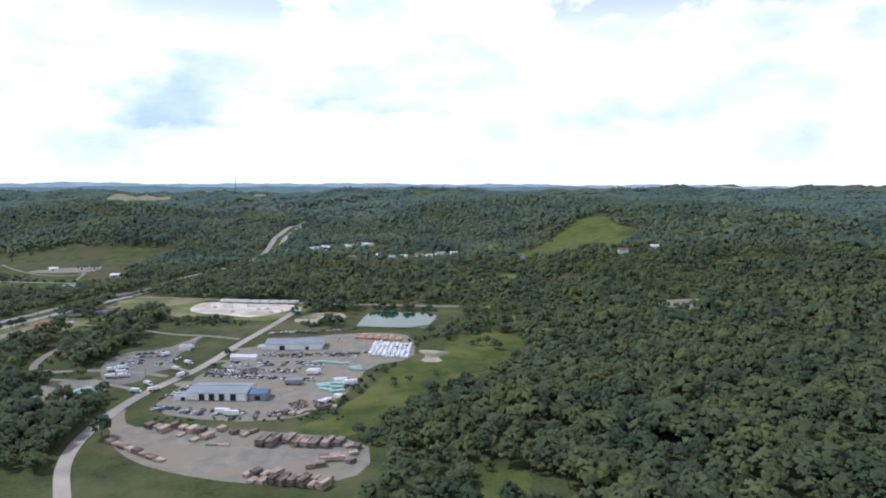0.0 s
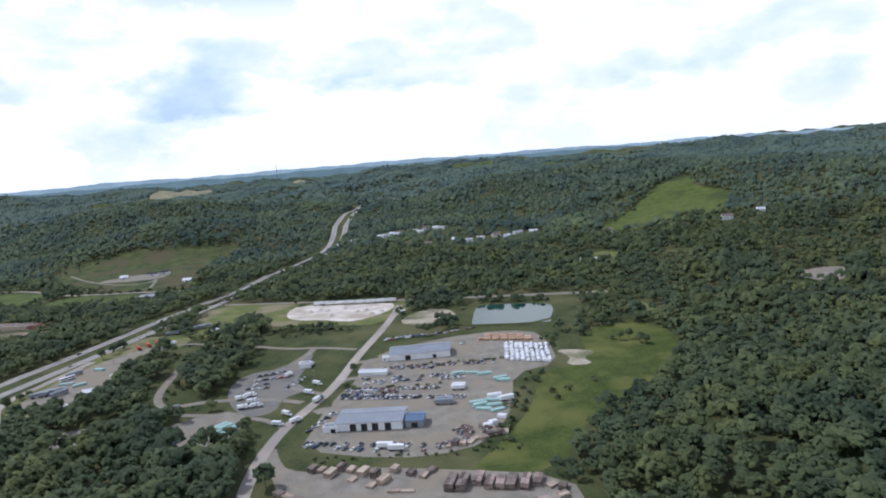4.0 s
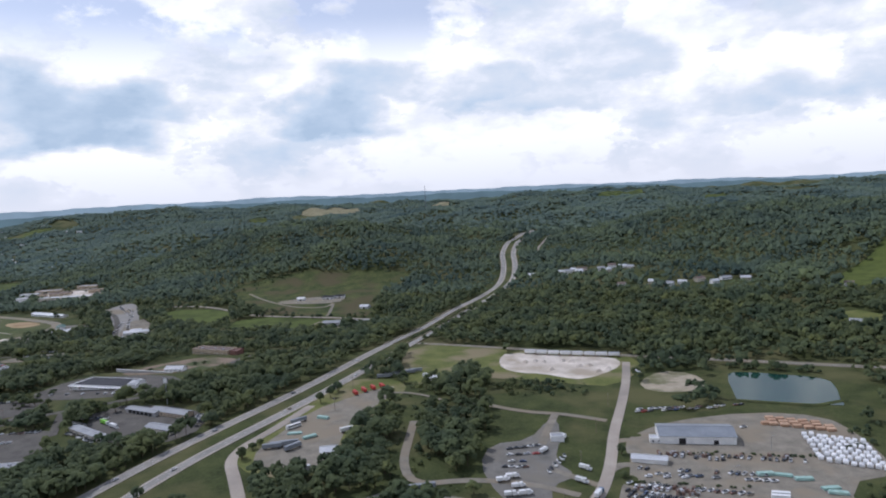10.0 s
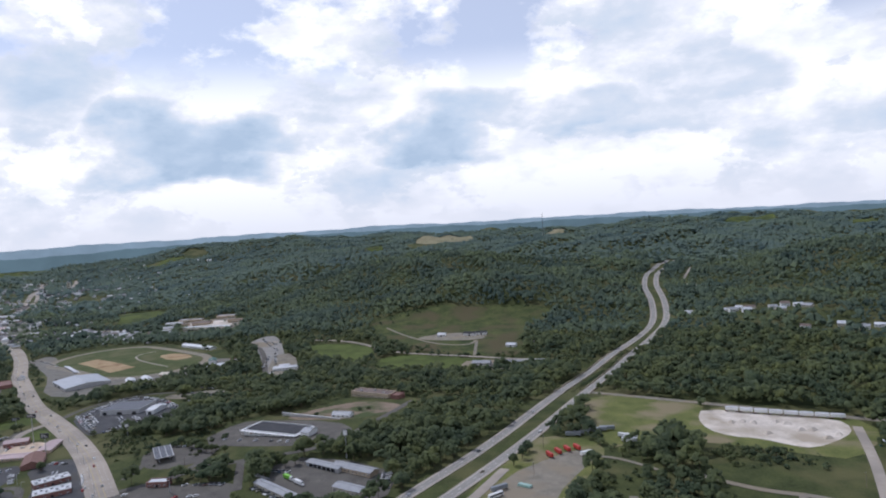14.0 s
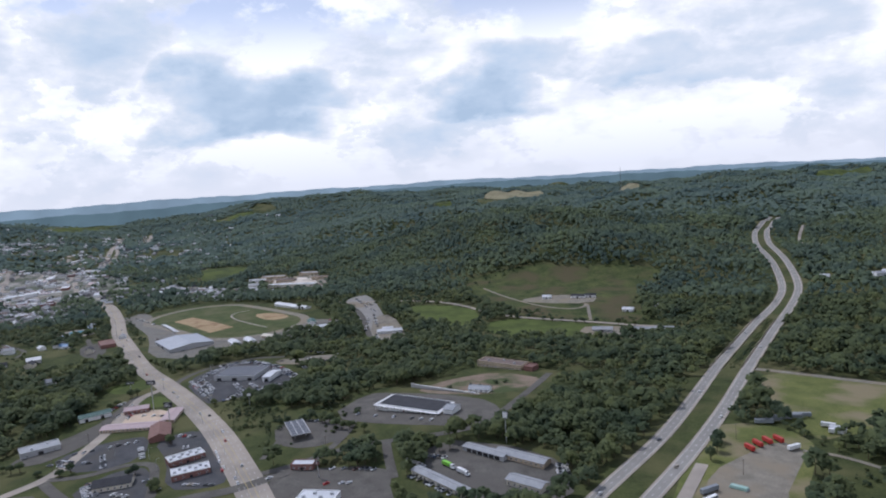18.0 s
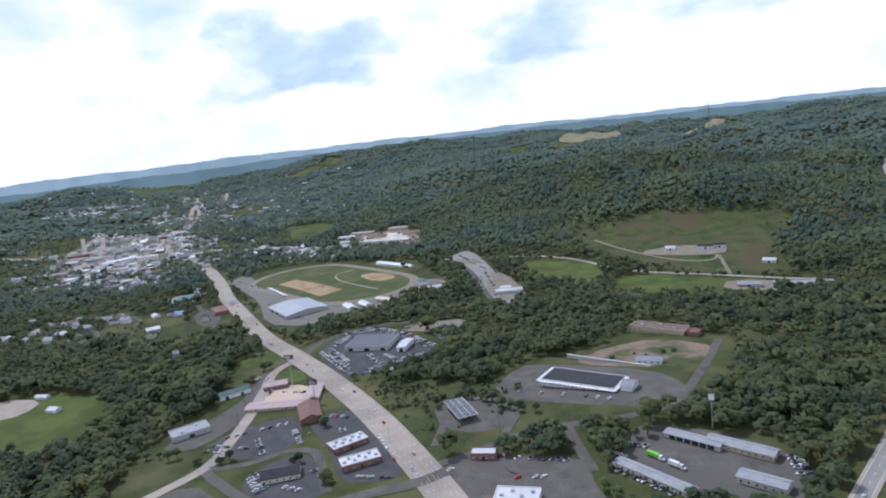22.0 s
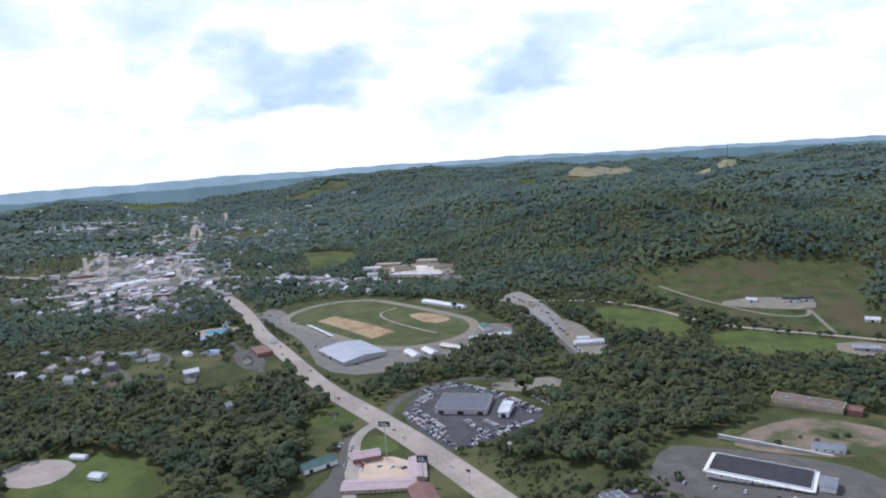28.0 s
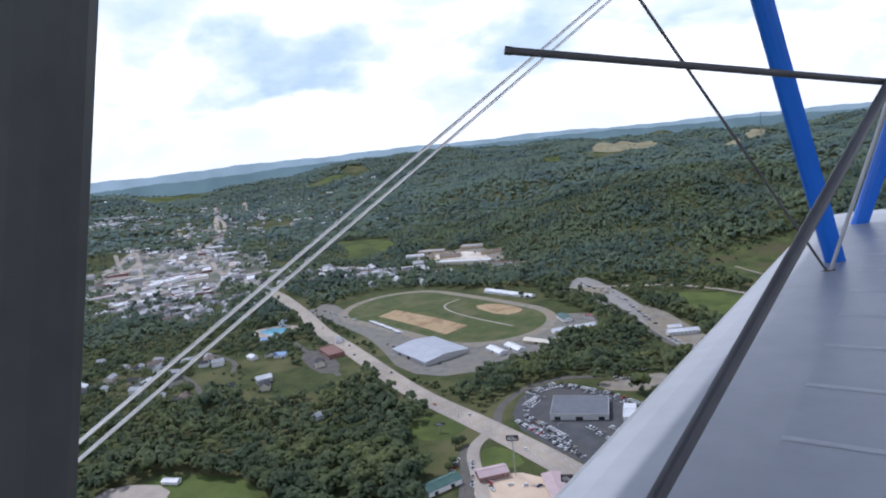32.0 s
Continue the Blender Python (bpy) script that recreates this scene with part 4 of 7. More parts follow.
patch("pavement_hall", [(-985, 1110), (-925, 1000), (-880, 985), (-868, 1010), (-960, 1130)], GRAVEL, "grey car park of the white hall", 0.2)
patch("ground_school", [(-1560, 1488), (-1510, 1520), (-1440, 1545), (-1380, 1500), (-1350, 1462), (-1400, 1428), (-1490, 1455)], PALE, "pale bare building ground", 0.4)
strip("road_lane", [(-1390, 900), (-1330, 860), (-1235, 800)], 7, ASPHALT, "asphalt lane to the maroon hall", 0.28)
patch("pavement_maroon", [(-1330, 880), (-1265, 840), (-1240, 805), (-1270, 800), (-1340, 850)], ASPHALT, "grey car park", 0.2)
patch("ground_glade", [(-1255, 680), (-1190, 830), (-1300, 870), (-1430, 800), (-1420, 700), (-1340, 740)], GRASS, "open grass among houses", 0.12)
patch("ground_bright_lawn", [(-1260, 560), (-1181, 590), (-1130, 575), (-1080, 545), (-1060, 480), (-1200, 470)], BRIGHTLAWN, "bright mown park lawn", 0.25)
patch("pavement_park", [(-1265, 545), (-1215, 560), (-1195, 530), (-1215, 505), (-1265, 510)], CONCRETE, "pale paved court in the park", 0.3)
strip("road_village", [(-1540, 690), (-1460, 765), (-1390, 735), (-1340, 700)], 6, ASPHALT, "village lane", 0.3)
strip("road_village", [(-1540, 850), (-1460, 830), (-1410, 815), (-1380, 780)], 6, ASPHALT, "village lane by the pool", 0.3)
strip("road_town", [(-2000, 1290), (-2250, 1500), (-2434, 1645), (-2543, 1850), (-2750, 2060), (-2901, 2159), (-3317, 2526)], 14, CONCRETE, "bright town street climbing the hill", 0.8)
strip("road_town", [(-2000, 1290), (-2150, 1180), (-2330, 1060)], 14, CONCRETE, "bright town street", 0.8)
strip("road_town", [(-1867, 1232), (-2100, 1390), (-2350, 1620)], 12, CONCRETE, "bright town street between shops", 0.8)
patch("pavement_town", [(-2180, 1090), (-2300, 1290), (-2470, 1560), (-2400, 1720), (-2240, 1690), (-1820, 1310), (-1660, 1150), (-1780, 1060), (-1930, 985)], TOWNLAND, "town ground of lots, streets and lawns", 0.5, keep=False)
for a, b in (((-2330, 1300), (-1960, 1060)), ((-2420, 1420), (-2040, 1150)), ((-2460, 1560), (-2120, 1330)), ((-2160, 1110), (-2440, 1480)), ((-1960, 1050), (-2260, 1420)), ((-1800, 1120), (-2000, 1380))):
    strip("road_town", [a, ((a[0] + b[0]) / 2 + 12, (a[1] + b[1]) / 2), b], 10, CONCRETE, "pale straight town street", 0.8)
for line, wide_road in (([(-3236, 2474), (-2740, 1998), (-2505, 1815), (-2400, 1640)], 18), ([(-2793, 1878), (-2620, 1740), (-2558, 1847), (-2480, 1800)], 14), ([(-3274, 2683), (-3011, 2425)], 20),
                        ([(-2100, 1080), (-2251, 1315), (-2430, 1560), (-2328, 1590)], 16)):
    strip("road_town", line, wide_road, CONCRETE, "bright street climbing through the town", 0.9)
patch("ground_meadow", [(-1937, 1681), (-1840, 1720), (-1751, 1689), (-1643, 1557), (-1682, 1412), (-1740, 1500)], CROP, "green pasture below the wooded ridge", 0.4)
patch("ground_meadow", [(-3920, 2500), (-3680, 2560), (-3700, 2960), (-3900, 2850)], CROP, "pale green field on the far slope", 1.5)
patch("ground_meadow", [(-3060, 2860), (-2900, 2920), (-2860, 3050), (-3040, 3020)], CROP, "green field beyond the town", 1.5)
patch("ground_hay", [(-1660, 3250), (-1420, 3420), (-1450, 3700), (-1640, 3900), (-1760, 3600)], STUBBLE, "tan hay field on the far ridge", 1.5)
patch("ground_hay", [(-1180, 3300), (-1060, 3420), (-1080, 3640), (-1200, 3500)], STUBBLE, "small tan hay field far off", 1.5)
patch("ground_hay", [(300, 3300), (480, 3500), (420, 3700), (280, 3560)], CROP, "pale green clearing on the far hill", 1.5)
patch("ground_far_field", [(-190, 3800), (-150, 4080), (-40, 4190), (90, 4230), (70, 3960), (-60, 3800)], CROP, "pale green fields on the far ridge", 1.8)
patch("ground_far_field", [(-1360, 3260), (-1370, 3460), (-1290, 3560), (-1250, 3290)], CROP, "green clearing on the far ridge", 1.8)
patch("ground_far_field", [(-1060, 3540), (-1070, 3860), (-1000, 4060), (-970, 3560)], STUBBLE, "pale strip field on the far ridge", 1.8)
patch("ground_far_field", [(-1930, 3280), (-1850, 3360), (-1780, 3160), (-1850, 3150)], CROP, "small green field on the far ridge", 1.8)
patch("ground_far_field", [(-3850, 2330), (-3720, 2680), (-3560, 2480), (-3480, 2270)], CROP, "pale field beyond the town", 1.8)


# ---- buildings ----
FOOT = []


def building(label, x, y, w, d, turn, h, wall, roof, rise=0.0, doors=(), windows=0, back=True, name="building", category="building", units=0, group="", stripe=None):
    """A building w by d metres with its front towards local -y; rise over 0 gives a gabled roof. doors: (place along the front, width, height, material)."""
    b = thing(name, label, category, group, rest(x, y, turn))
    FOOT.append((x, y, max(w, d) / 2))
    s = Shape().block(-w / 2, w / 2, -d / 2, d / 2, -1.5, h)
    if name == "house":
        s.prism(w, d, h + 0.004, h + rise, 0)
        s.prism(w, d, h + 0.004, h + rise, 1)
    part("wall", s, wall, b)
    if rise:
        for end in (() if name == "house" else (0, 1)):
            part("gable", Shape().prism(w, d, h, h + rise, end), wall, b)
        part("roof", Shape().gable(w, d, h, h + rise, 0.6), roof, b)
        if name != "house":
            part("ridge", Shape().block(-w / 2 - 0.5, w / 2 + 0.5, -0.25, 0.25, h + rise + 0.1, h + rise + 0.42), roof, b)
    else:
        part("roof", Shape().block(-w / 2 + 0.35, w / 2 - 0.35, -d / 2 + 0.35, d / 2 - 0.35, h + 0.004, h + 0.18), roof, b)
        s = Shape()
        for x0, x1, y0, y1 in ((-w / 2, w / 2, -d / 2, -d / 2 + 0.33), (-w / 2, w / 2, d / 2 - 0.33, d / 2), (-w / 2, -w / 2 + 0.33, -d / 2 + 0.34, d / 2 - 0.34),
                               (w / 2 - 0.33, w / 2, -d / 2 + 0.34, d / 2 - 0.34)):
            s.block(x0 - 0.05, x1 + 0.05, y0, y1, h + 0.004, h + 0.75)
        part("parapet", s, stripe or wall, b)
    for at, dw, dh, dm in doors:
        part("door", Shape().block(at - dw / 2, at + dw / 2, -d / 2 - 0.12, -d / 2 + 0.1, 0, dh), dm, b)
    for i in range(windows):
        wx = -w / 2 + (i + 0.5) * w / windows
        if any(abs(wx - at) < dw / 2 + 0.9 for at, dw, dh, dm in doors):
            continue
        for side in ((-1, 1) if back else (-1,)):
            f = part("window", Shape().block(wx - 0.8, wx + 0.8, side * d / 2 - 0.07, side * d / 2 + 0.07, 1.0, 2.4), WHITE, b)
            part("pane", Shape().block(wx - 0.65, wx + 0.65, side * d / 2 - 0.1, side * d / 2 + 0.1, 1.15, 2.25), GLASS, f)
    for i in range(units):
        ux, uy = -w / 2 + (i + 0.7) * w / (units + 0.4), (0.18 if i % 2 else -0.15) * d
        part("roof_unit", Shape().block(ux - 1.1, ux + 1.1, uy - 0.9, uy + 0.9, h + 0.2, h + 1.5, 0.08), STEEL, b)
    return b


D = DOORDARK
building("long white works hall with blue-grey metal roof and open bays", -177, 478, 42, 23, -4, 5.4, WHITE, ROOF_BLUE, 1.5,
         [(-10, 4, 4.6, D), (-3, 4, 4.6, D), (4, 4, 4.6, D), (12, 4, 4.6, D)], 0, name="works_hall")
building("low white lean-to of the works hall", -202, 470, 9, 7, -4, 3.2, WHITE, ROOF_BLUE, 0, [(2, 3, 2.4, D)], name="lean_to")
building("blue-roofed annex beside the works hall", -149, 473, 11, 13, -4, 4.6, ROOF_BLUE, ROOF_NAVY, 1.2, [(0, 4, 3.2, D)], name="annex")
building("wide warehouse with pale blue-grey roof", -155, 619, 50, 24, 2, 5.5, WHITE, ROOF_BLUE, 2.6, [(-10, 4.5, 4.2, D), (12, 3, 3, D)], name="warehouse")
building("low white office in front of the warehouse", -180, 610, 12, 7, 2, 3, WHITE, ROOF_WHITE, 0, windows=3, name="office")
building("long white storage shed with rounded roof", -189, 575, 22, 7, -6, 3.0, WHITE, ROOF_WHITE, 1.4, name="storage_shed")
building("white tent-roofed workshop in the trailer yard", -398, 548, 11, 9, 20, 4.2, WHITE, ROOF_WHITE, 2.0, [(0, 3, 3, D)], name="workshop")
building("small white roofless block by the gravel lane", -249, 602, 9, 7, 10, 3.4, WHITE, ROOF_GREY, 0, name="hut")
building("white control hut on posts by the sandy bowl", -183, 770, 4, 4, 0, 4.5, ROOF_GREEN, ROOF_WHITE, 1.0, name="hut")
building("small white pumping shed by the meadow", -370, 735, 10, 5, -8, 3, WHITE, ROOF_WHITE, 0.9, name="shed")
building("broad low motel with a dark roof and white borders", -695, 703, 62, 27, -5, 3.6, WHITE, ROOF_DARK, 0, [(-22, 1.2, 2.1, BRICK), (-3, 1.2, 2.1, BRICK), (18, 1.2, 2.1, BRICK)], 19,
         name="motel", stripe=WHITE)
m_front = thing("motel_gallery", "long white gallery roof and posts along the motel front", "gallery", m=rest(-695, 703, -5))
part("gallery_roof", Shape().block(-31.4, 31.4, -16.4, -13.7, 3.0, 3.3), WHITE, m_front)
for i in range(13):
    part("post", Shape().block(-31 + i * 5.16 - 0.14, -31 + i * 5.16 + 0.14, -16.2, -15.9, -0.5, 2.996), WHITE, m_front)
for side in (-1, 1):
    part("end_roof", Shape().block(side * 32.4 - 1.0, side * 32.4 + 1.0, -16.4, 13.4, 3.4, 3.8), WHITE, m_front)
building("grey-blue gabled porch at the end of the motel", -656, 696, 9, 14, -5, 4.0, WHITE, ROOF_BLUE, 2.2, name="portico")
building("long two-storey lodge with pale front on the hill", -668, 853, 54, 17, -11, 5.6, TANWALL, ROOF_BROWN, 0, windows=15, name="lodge", units=3)
building("red brick end block of the lodge", -634, 845, 10, 13, -11, 4.6, BRICK, ROOF_RED, 0, name="brick_block")
building("white and grey cottage by the diggings", -655, 757, 20, 10, 4, 3, WHITE, ROOF_BLUE, 2.4, windows=4, name="cottage")
s = thing("retaining_wall", "long pale retaining wall across the diggings", "wall", m=rest(-690, 752, -8))
part("wall", Shape().block(-38, 38, -0.4, 0.4, -1, 2.2), GREYWALL, s)
part("coping", Shape().block(-38.2, 38.2, -0.55, 0.55, 2.204, 2.45), WHITE, s)
building("long low shop row with dark porch roofs", -570, 625, 40, 10, -14, 3.6, TANWALL, ROOF_GREY, 1.6, windows=10, name="shop_row")
building("long open-fronted carport with grey roof", -598, 627, 36, 8, -15, 3.2, GREYWALL, ROOF_GREY, 0.8, [(i * 5 - 12.5, 4, 2.6, D) for i in range(6)], name="carport")
building("long low row of flats with grey roof", -612, 580, 52, 8, -24, 3.4, CREAM, ROOF_GREY, 1.0, [(i * 8 - 20, 1.2, 2.1, D) for i in range(6)], 12, name="flats")
building("grey-roofed store by the parking court", -555, 590, 26, 10, -14, 4.0, CREAM, ROOF_GREY, 1.6, windows=6, name="store")
building("white-roofed kiosk at the junction", -722, 578, 17, 9, 18, 3.8, BRICK, ROOF_WHITE, 0, [(0, 2, 2.2, GLASS)], 4, name="kiosk")
building("flat white-roofed diner with roof units", -680, 537, 26, 15, 14, 4.4, WHITE, ROOF_WHITE, 0, [(0, 2, 2.4, GLASS)], 6, name="diner", units=4)
building("long shop with a white fascia over the forecourt", -630, 512, 34, 14, 16, 4.8, GREYWALL, ROOF_GREY, 0, [(0, 3, 2.4, GLASS)], 8, name="shop", units=2, stripe=WHITE)
building("car showroom with a flat grey roof and pale parapet", -948, 765, 48, 38, 15, 5.0, GREYWALL, ROOF_FLAT, 0, [(-18, 5, 3.2, GLASS), (0, 6, 3.2, D), (18, 5, 3.2, D)], 0,
         name="showroom", stripe=GREYWALL)
building("narrow white-roofed service bay of the showroom", -906, 765, 9, 26, 12, 5.0, WHITE, ROOF_WHITE, 1.4, [(0, 4, 3.4, D)], name="service_bay")
building("huge white-roofed exhibition barn", -1171, 892, 74, 60, -27, 4.5, GREYWALL, ROOF_BARN, 3.4, [(0, 6, 3.6, D), (-20, 4, 3, D)], name="exhibition_barn")
for x, y in ((-1091, 907), (-1074, 920)):
    building("long white-roofed livestock shed", x, y, 28, 11, -34, 3.2, WHITE, ROOF_WHITE, 2.2, [(0, 3, 2.6, D)], name="livestock_shed", group="livestock sheds")
building("tan-roofed open livestock shed", -1055, 945, 34, 11, -8, 3.2, TANWALL, CREAM, 2.0, [(0, 3, 2.6, D)], name="livestock_shed")
building("long white-roofed fairground stable", -1030, 1000, 54, 11, 40, 3.6, WHITE, ROOF_WHITE, 2.0, [(-10, 3, 2.6, D), (10, 3, 2.6, D)], 8, name="stable")
building("long white-roofed stable behind the track", -1180, 1152, 92, 13, -17, 3.6, WHITE, ROOF_WHITE, 2.2, windows=14, name="stable")
building("dark green-roofed ticket hall", -1055, 1040, 26, 12, -50, 3.6, WHITE, ROOF_GREEN, 2.0, name="ticket_hall")
building("small red-roofed snack bar", -1025, 1055, 14, 8, -20, 3.2, WHITE, ROOF_RED, 1.8, windows=3, name="snack_bar")
FOOT.append((-1288, 975, 46))
for k in range(4):
    g = thing("bleacher", "low grey open bleacher beside the race track", "bleacher", "bleachers", rest(-1322 + k * 21.5, 995 - k * 13, -31))
    for i in range(6):
        part("bench", Shape().block(-9, 9, -4.5 + i * 1.4, -3.6 + i * 1.4, 2.9 - i * 0.45, 3.05 - i * 0.45), ROOF_WHITE, g)
        part("step", Shape().block(-9, 9, -4.5 + i * 1.4, -3.104 + i * 1.4, -0.5, 2.5 - i * 0.45), GREYWALL, g)
building("long white hall with two ridges", -908, 1028, 36, 12, 28, 4.2, WHITE, ROOF_WHITE, 1.8, windows=8, name="hall")
building("small white annex of the hall", -920, 1043, 15, 8, 28, 3.4, WHITE, ROOF_WHITE, 1.4, name="hall_annex")
building("white house above the lane", -965, 1150, 12, 8, 20, 4, WHITE, ROOF_GREY, 2.2, windows=3, name="house")
for x, y, w, d, t in ((-1660, 1330, 60, 16, 30), (-1600, 1360, 40, 18, 30), (-1560, 1330, 46, 14, 30), (-1500, 1390, 50, 16, 28), (-1420, 1360, 36, 14, 28), (-1310, 1420, 40, 14, 20), (-1260, 1400, 30, 12, 20), (-1560, 1500, 40, 18, 26)):
    building("long low pale depot above the fairground", x, y, w, d, t, 4.5, CREAM if w > 42 else WHITE, ROOF_WHITE if d > 15 else ROOF_BROWN, 0 if d > 15 else 2, windows=4, name="depot", units=0, group="depots above the fairground")
    FOOT.append((x + 10, y - 22, 24))
building("broad pale school building", -1408, 1445, 118, 20, 12, 6, CREAM, ROOF_WHITE, 0, windows=16, name="school", units=3)
for x, y, w, d, t in ((-1540, 1540, 60, 20, 20), (-1450, 1570, 50, 22, 15), (-1380, 1520, 44, 18, 25), (-1520, 1485, 34, 14, 30)):
    building("pale flat-roofed school block", x, y, w, d, t, 5, TANWALL, ROOF_BROWN if w < 46 else ROOF_PALE, 0, windows=6, name="school_block", units=1, group="school blocks")
building("broad brown-roofed school wing", -1470, 1500, 46, 22, 26, 5, TANWALL, ROOF_BROWN, 2, windows=10, name="school_wing")
building("maroon hall beside its car park", -1295, 862, 40, 20, -32, 5, BRICK, ROOF_RED, 0, windows=8, name="maroon_hall", stripe=BRICK)
building("restaurant with rust-red roof", -978, 648, 22, 13, 42, 4, BRICK, ROOF_ROSE, 1.8, windows=5, name="restaurant")
building("long low motel wing with faded rose roof", -941, 612, 54, 15, 26, 3.0, TANWALL, ROOF_ROSE, 1.2, windows=14, name="motel_wing")
building("short motel wing with faded rose roof", -928, 645, 34, 13, -58, 3.0, TANWALL, ROOF_ROSE, 1.2, windows=8, name="motel_wing")
building("brick store with rust-red hipped roof", -897, 604, 34, 17, -44, 4.6, BRICK, ROOF_RED, 3.0, windows=7, name="brick_store")
for x, y, t, n in ((-827, 566, 62, 8), (-801, 546, 50, 7)):
    building("white flat-roofed diner with red stripe", x, y, 27, 13, t, 4.2, BRICK, ROOF_WHITE, 0, [(0, 2, 2.3, GLASS)], 5, name="diner", units=n, stripe=WHITE, group="two diners")
building("grey hipped house amid its car park", -846, 516, 26, 15, 40, 3.6, CREAM, ROOF_DARK, 3.0, windows=6, name="house")
building("grey workshop with a white roof light", -978, 548, 30, 18, 62, 4.2, GREYWALL, ROOF_GREY, 0, [(0, 4, 3, D)], 3, name="workshop", units=2)
building("long dark green roofed workshop", -1006, 622, 28, 12, 62, 4.2, WHITE, ROOF_GREEN, 2, [(-8, 3, 3, D), (6, 3, 3, D)], name="workshop")
building("brown tree-shaded cottage at the wood's edge", -925, 450, 26, 10, 25, 3.4, BRICK, ROOF_BROWN, 2, windows=6, name="cottage")
building("small white park pavilion", -1170, 545, 12, 8, 10, 3.2, WHITE, ROOF_WHITE, 1.6, name="pavilion")
building("long white park shelter", -1220, 562, 14, 6, 15, 3.0, WHITE, ROOF_WHITE, 1.0, name="shelter")
# farm and hamlet
for x, y, w, d, t, label in ((-740, 1262, 14, 8, 5, "white farm trailer on the yard"), (-690, 1272, 22, 12, 0, "dark-roofed gabled barn in the farmyard"), (-672, 1280, 18, 10, 10, "dark-roofed gabled barn in the farmyard"),
                             (-598, 1204, 16, 10, -4, "white farmhouse with dark roof"), (-566, 1238, 12, 8, 0, "small white farmhouse on the pasture"), (-566, 1102, 40, 13, 6, "long pale service shed by the road"),
                             (-612, 1088, 26, 12, 6, "grey service shed by the road"), (-535, 1105, 24, 13, 6, "grey roofed depot by the road")):
    building(label, x, y, w, d, t, 4, WHITE if w < 24 else GREYWALL, ROOF_WHITE if "white" in label else ROOF_DARK if "dark" in label else ROOF_GREY, 2.2, [(0, 3, 2.8, D)], 3, name="barn" if "barn" in label else "farm_building")
rng = random.Random(4)
for i, (x, y) in enumerate([(-274, 1350), (-262, 1338), (-250, 1352), (-238, 1340), (-243, 1322), (-205, 1330), (-196, 1308), (-186, 1345), (-168, 1338), (-155, 1332), (-330, 1372),
                            (-176, 1208), (-128, 1222), (-105, 1205), (-85, 1216), (-58, 1228), (-40, 1206), (-20, 1230), (5, 1212), (112, 1113), (33, 950), (62, 948), (300, 1010), (250, 1000)]):
    building("small white house on the wooded slope", x, y, rng.uniform(11, 17), rng.uniform(8, 10), rng.uniform(-30, 30), rng.uniform(3, 5), WHITE if i % 3 else CREAM,
             (ROOF_WHITE, ROOF_GREY, ROOF_WHITE, ROOF_BROWN)[i % 4], rng.uniform(1.8, 3), windows=3, name="house", category="house", group="hillside houses")
    FOOT.append((x + 3, y - 14, 15))

# ---- town and village houses ----
WALLS, ROOFS = (WHITE, WHITE, CREAM, GREYWALL, GREYWALL), (ROOF_GREY, ROOF_DARK, ROOF_GREY, ROOF_BROWN, ROOF_WHITE, ROOF_DARK)
rng = random.Random(11)
kinds = []
for i in range(10):
    w, d = rng.uniform(11, 17), rng.uniform(8, 11)
    label = ("white", "white", "cream", "grey", "grey")[i % 5] + " gabled town house with " + ("grey", "dark", "grey", "brown", "white", "dark")[i % 6] + " roof"
    kinds.append((label, w, d, rng.uniform(4, 6.5), WALLS[i % 5], ROOFS[i % 6], rng.uniform(2, 3.5)))
houses = [None] * 10


def place_house(x, y, turn):
    i = rng.randrange(10)
    if houses[i] is None:
        label, w, d, h, wall, roof, rise = kinds[i]
        houses[i] = building(label, x, y, w, d, turn, h, wall, roof, rise, name="house", category="house", group="town houses")
    else:
        copy_thing(houses[i], rest(x, y, turn))
        FOOT.append((x, y, 7))


spots = [(-1545 + 24 * (i % 9) + rng.uniform(-7, 7), 690 + 34 * (i // 9) + rng.uniform(-8, 8)) for i in range(36)]
for x, y in spots[::2] + spots[1::6]:
    if not (-1420 < x < -1330 and 700 < y < 800):
        place_house(x, y, rng.choice((0, 90)) + rng.uniform(-25, 25) + 35)
for i in range(62):
    along, across = rng.gauss(0, 230), rng.gauss(0, 150)
    x, y = -2080 + along * -0.68 - across * 0.73, 1290 + along * 0.73 - across * 0.68
    if x < -1600:
        place_house(x, y, rng.choice((0, 90)) + rng.uniform(-8, 8) - 42)
for i in range(36):
    place_house(-2560 + rng.gauss(0, 130), 1880 + rng.gauss(0, 150), rng.choice((0, 90)) + rng.uniform(-12, 12) - 40)
for i in range(14):
    place_house(rng.uniform(-2350, -1750), rng.uniform(1500, 2100), rng.uniform(0, 180))
for x0, y0, sx, sy, n in ((-1560, 1300, 80, 50, 30), (-1790, 1010, 75, 45, 30), (-1430, 800, 90, 40, 16), (-1690, 1200, 60, 40, 12)):
    for i in range(n):
        place_house(rng.gauss(x0, sx), rng.gauss(y0, sy), rng.choice((0, 90)) + rng.uniform(-15, 15) - 40)
# the many small houses of the hillside suburb
far_walls, far_roofs = Shape(), Shape()
